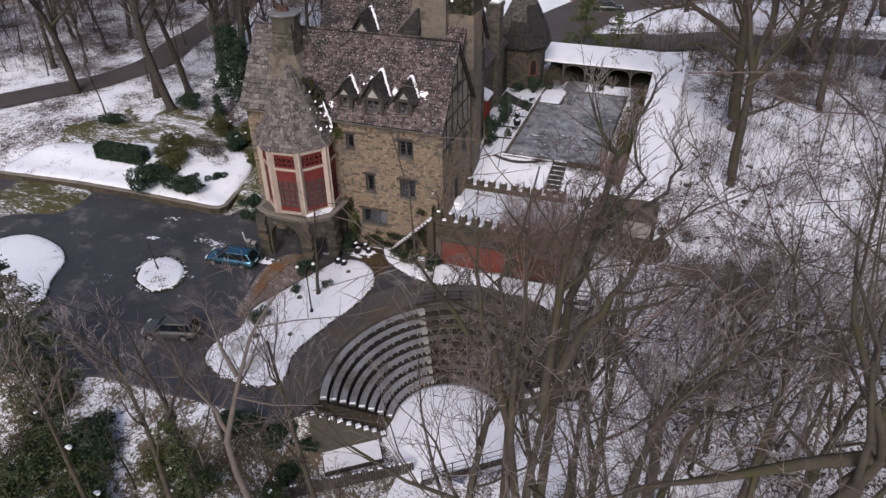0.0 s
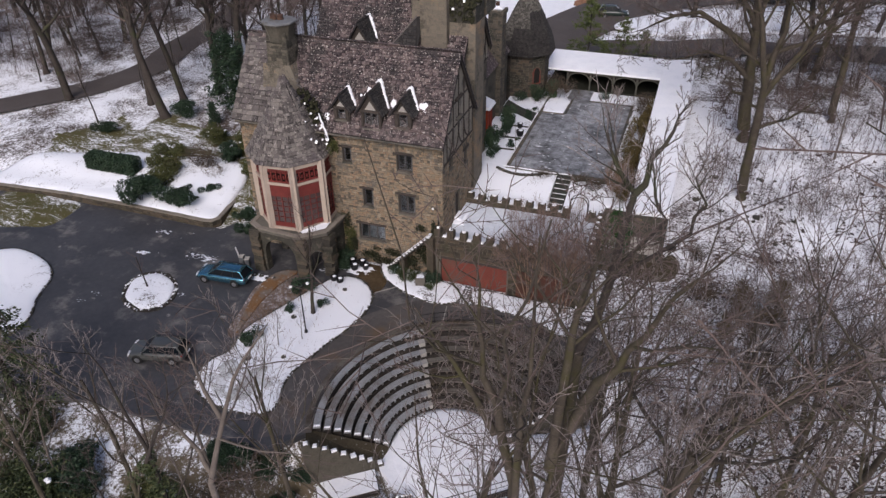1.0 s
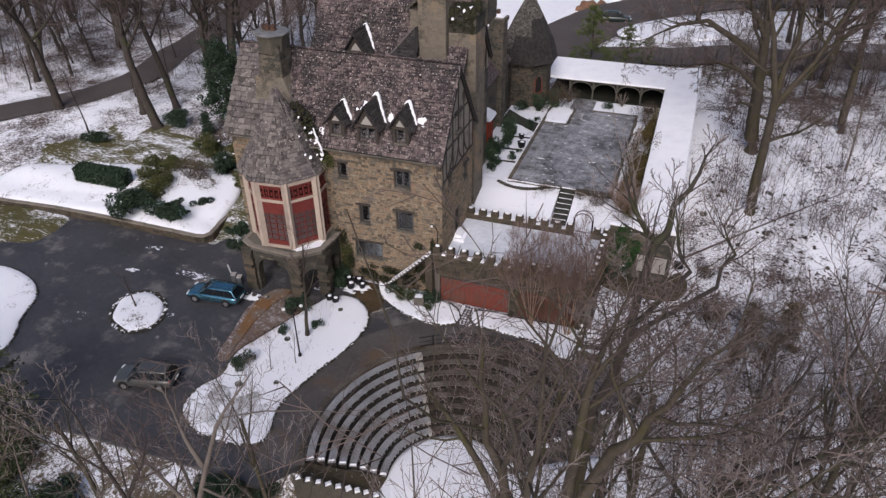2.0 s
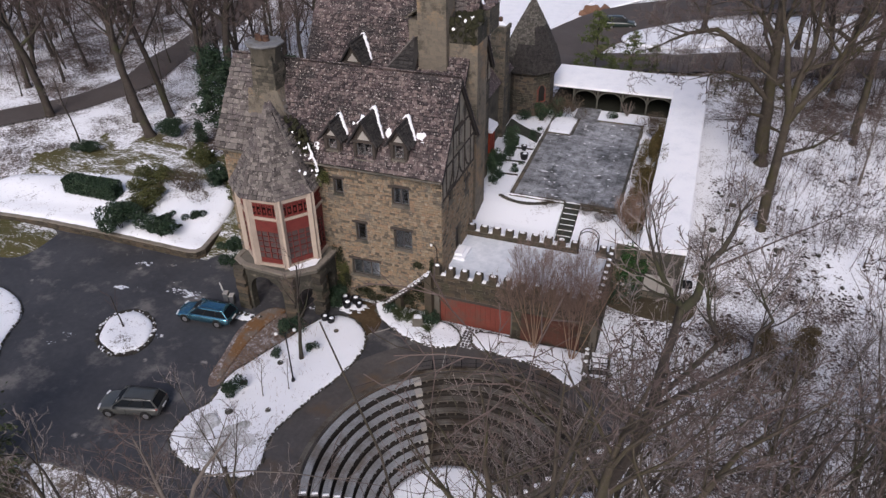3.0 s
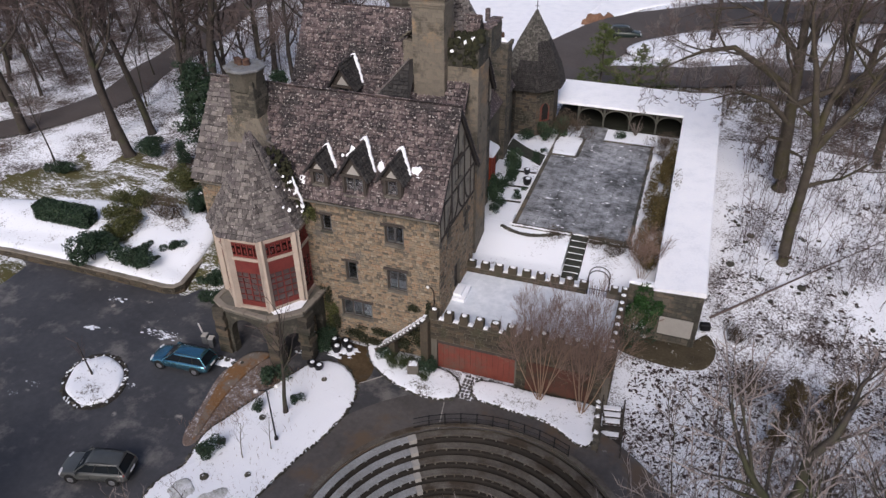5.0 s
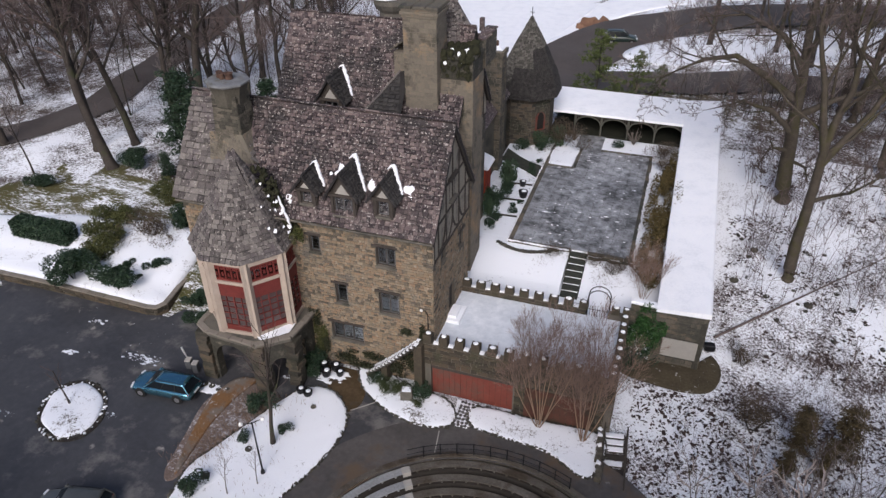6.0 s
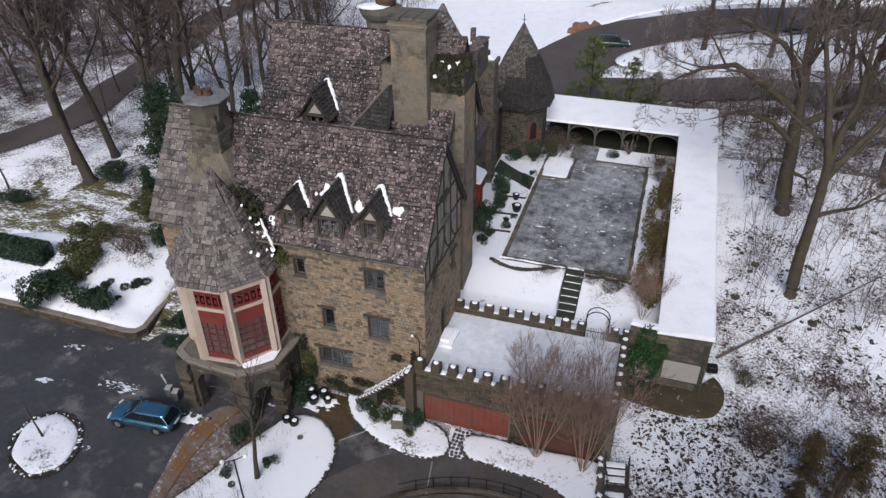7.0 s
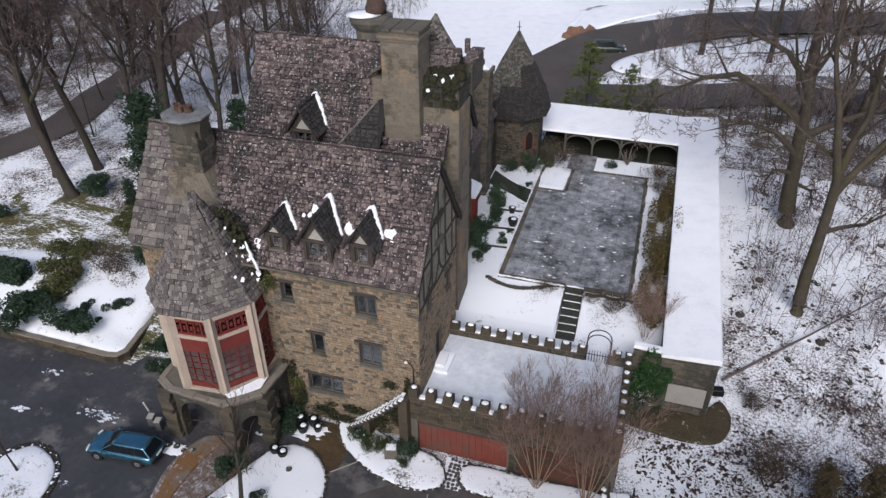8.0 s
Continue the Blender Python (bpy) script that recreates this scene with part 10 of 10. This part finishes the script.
# timber stair beside the theatre, its upper treads under snow
ts = thing("timber_stair", (-5.0, 45.3, -0.5), "dark timber stair with snow on its upper treads", "steps", in_place=True)
for i in range(9):
    p = Vector((-5.2, 47.2, 0.1)).lerp(Vector((-4.9, 43.4, -0.75)), i / 8)
    tread = part("tread", Geo().slab(pose(p.x, p.y, p.z, 0, 0, 10), 1.3, 0.42, 0.07), M["timber"], ts)
    if i in (0, 1, 2, 4):
        part("snow", Geo().soft(pose(p.x, p.y, p.z + 0.07, 0, 0, 10), 1.15, 0.36, 0.08, 0.03, 0.08), M["snow"], tread)
for s in (-0.7, 0.7):
    part("handrail", Geo().tube([(-5.2 + s, 47.3, 1.05), (-4.9 + s, 43.3, 0.2)], 0.045, 6), M["timber"], ts)
    part("stringer", Geo().tube([(-5.2 + s, 47.4, 0.05), (-4.9 + s, 43.2, -0.85)], 0.1, 4), M["timber"], ts)
    for k in range(4):
        p = Vector((-5.2 + s, 47.3, -0.3)).lerp(Vector((-4.9 + s, 43.3, -1.15)), k / 3)
        part("post", Geo().tube([p, p + Vector((0, 0, 1.35))], 0.05, 4), M["timber"], ts)

edge = thing("edging_wall", (-5.9, 46, 0), "low mossy edging wall with lumps of snow", "garden wall", in_place=True)
for k in range(9):
    p = Vector((-6.1, 47.2)).lerp(Vector((-5.75, 43.6)), k / 8)
    st = part("stone", Geo().soft(pose(p.x + rr.uniform(-0.05, 0.05), p.y, 0.12, rr.uniform(-5, 5), rr.uniform(-5, 5), 84 + rr.uniform(-10, 10)), 0.44, 0.4, 0.7, 0.08, 0.1), M["sootstones"], edge)
    if k in (0, 1, 3, 6):
        part("snow", Geo().soft(pose(p.x, p.y, 0.5, 0, 0, rr.uniform(0, 90)), 0.3, 0.26, 0.12, 0.09, 0.25), M["snow"], st, smooth=True)
# creeper along the foot of the front wall and up beside the porch
creeper = thing("creeper", (-24, 47.8, 0), "dark green creeper along the foot of the wall", "creeper", in_place=True)
g = Geo()
for x, z, w, h, n in ((-26.0, 1.0, 0.35, 1.0, 500), (-25.6, 2.0, 0.4, 0.8, 450), (-24.0, 1.1, 1.0, 0.5, 600), (-22.0, 1.6, 0.8, 0.45, 450), (-19.6, 4.6, 0.5, 0.35, 300), (-26.2, 4.2, 0.35, 0.9, 350), (-23.0, 0.6, 1.2, 0.5, 600), (-20.8, 1.0, 1.0, 0.8, 700), (-19.4, 2.2, 0.7, 1.2, 800), (-18.3, 4.6, 0.3, 0.9, 350)):
    leaf_cloud(random.Random(int(x * 7)), g, (x, 47.72, z), (w, 0.16, h), n, 0.08)
part("foliage", g, M["leaf_creeper"], creeper, kind="stuff")
# dry stalks and leaves on the needle bed and the beds under snow
dry = thing("dry_stalks", (-29, 40, 0.1), "dry brown stalks and leaves on the planting bed", "dry plants", in_place=True)
tagged(dry, kind="stuff")
g = Geo()
for k in range(900):
    u = rr.random()
    x, y = -27.9 - 2.0 * u + rr.gauss(0, 0.7), 43.2 - 6.6 * u + rr.gauss(0, 0.5)
    if k % 5 == 0:
        x, y = rr.uniform(-29, -24), rr.uniform(30.5, 44)
    a, h = rr.uniform(0, 6.28), rr.uniform(0.08, 0.4)
    g.tube([(x, y, 0.05), (x + 0.5 * h * math.cos(a), y + 0.5 * h * math.sin(a), 0.2 + h)], [0.012, 0.006], 3, cap=False)
part("stalk", g, M["twig_tan"], dry, kind="stuff")

# mossy, stony foot of the kidney-shaped bed
mound("moss_patch", [(-29.4, 31.9), (-28.6, 33.2), (-27.2, 32.6), (-25.8, 33.4), (-24.6, 32.2), (-24.8, 30.6), (-26.6, 29.6), (-28.8, 30.4)], 0.10, 0.09, M["bed_moss"], "mossy thawed patch in the snowy bed", "moss patch", rough=0.14)
for x, y, q in ((-28.9, 35.4, 1.3), (-28.2, 36.3, 0.9), (-27.6, 33.6, 0.8), (-25.2, 34.6, 0.6), (-26.8, 38.9, 0.7), (-24.6, 43.4, 0.6)):
    r = copy_thing(first[int(q * 10) % 3], pose(x, y, 0.14, 0, 0, rr.uniform(0, 360)))
    r.scale = (q, q, q)
for x, y, q in ((-26.2, 35.6, 0.33), (-27.2, 31.4, 0.35), (-24.9, 36.8, 0.3)):
    plant(sap[1], x, y, q, rr.uniform(0, 360), z=0.1)


# ---- single stones and slates, objects of their own ----
JOINED = {M["stone"].name: M["stones"], M["slate"].name: M["slates"], M["pale_slate"].name: M["pale_slates"]}
UNITS = []
for k in range(8):
    rng = random.Random(40 + k)
    g = Geo().soft(Matrix.Identity(4), 1, 1, 1, 0.1)
    g.v = [(x + rng.uniform(-0.03, 0.03), y + rng.uniform(-0.05, 0.05), z + (rng.uniform(-0.12, 0.12) if z > 0 else 0)) for x, y, z in g.v]
    UNITS.append(g)
for name, rows, material, parent in PIECES:
    meshes = [mesh_of(name, u, material) for u in UNITS]
    for i, (q, size) in enumerate(rows[:330]):
        ob = new(name, meshes[(i * 5 + i // 7) % 8])
        ob.parent = parent
        ob.matrix_basis = q @ Matrix.Diagonal((*size, 1))
    if len(rows) > 330:
        g = Geo()
        for q, size in rows[330:]:
            g.soft(q, *size, 0.015)
        part("rest", g, JOINED[material.name], parent, kind="stuff")
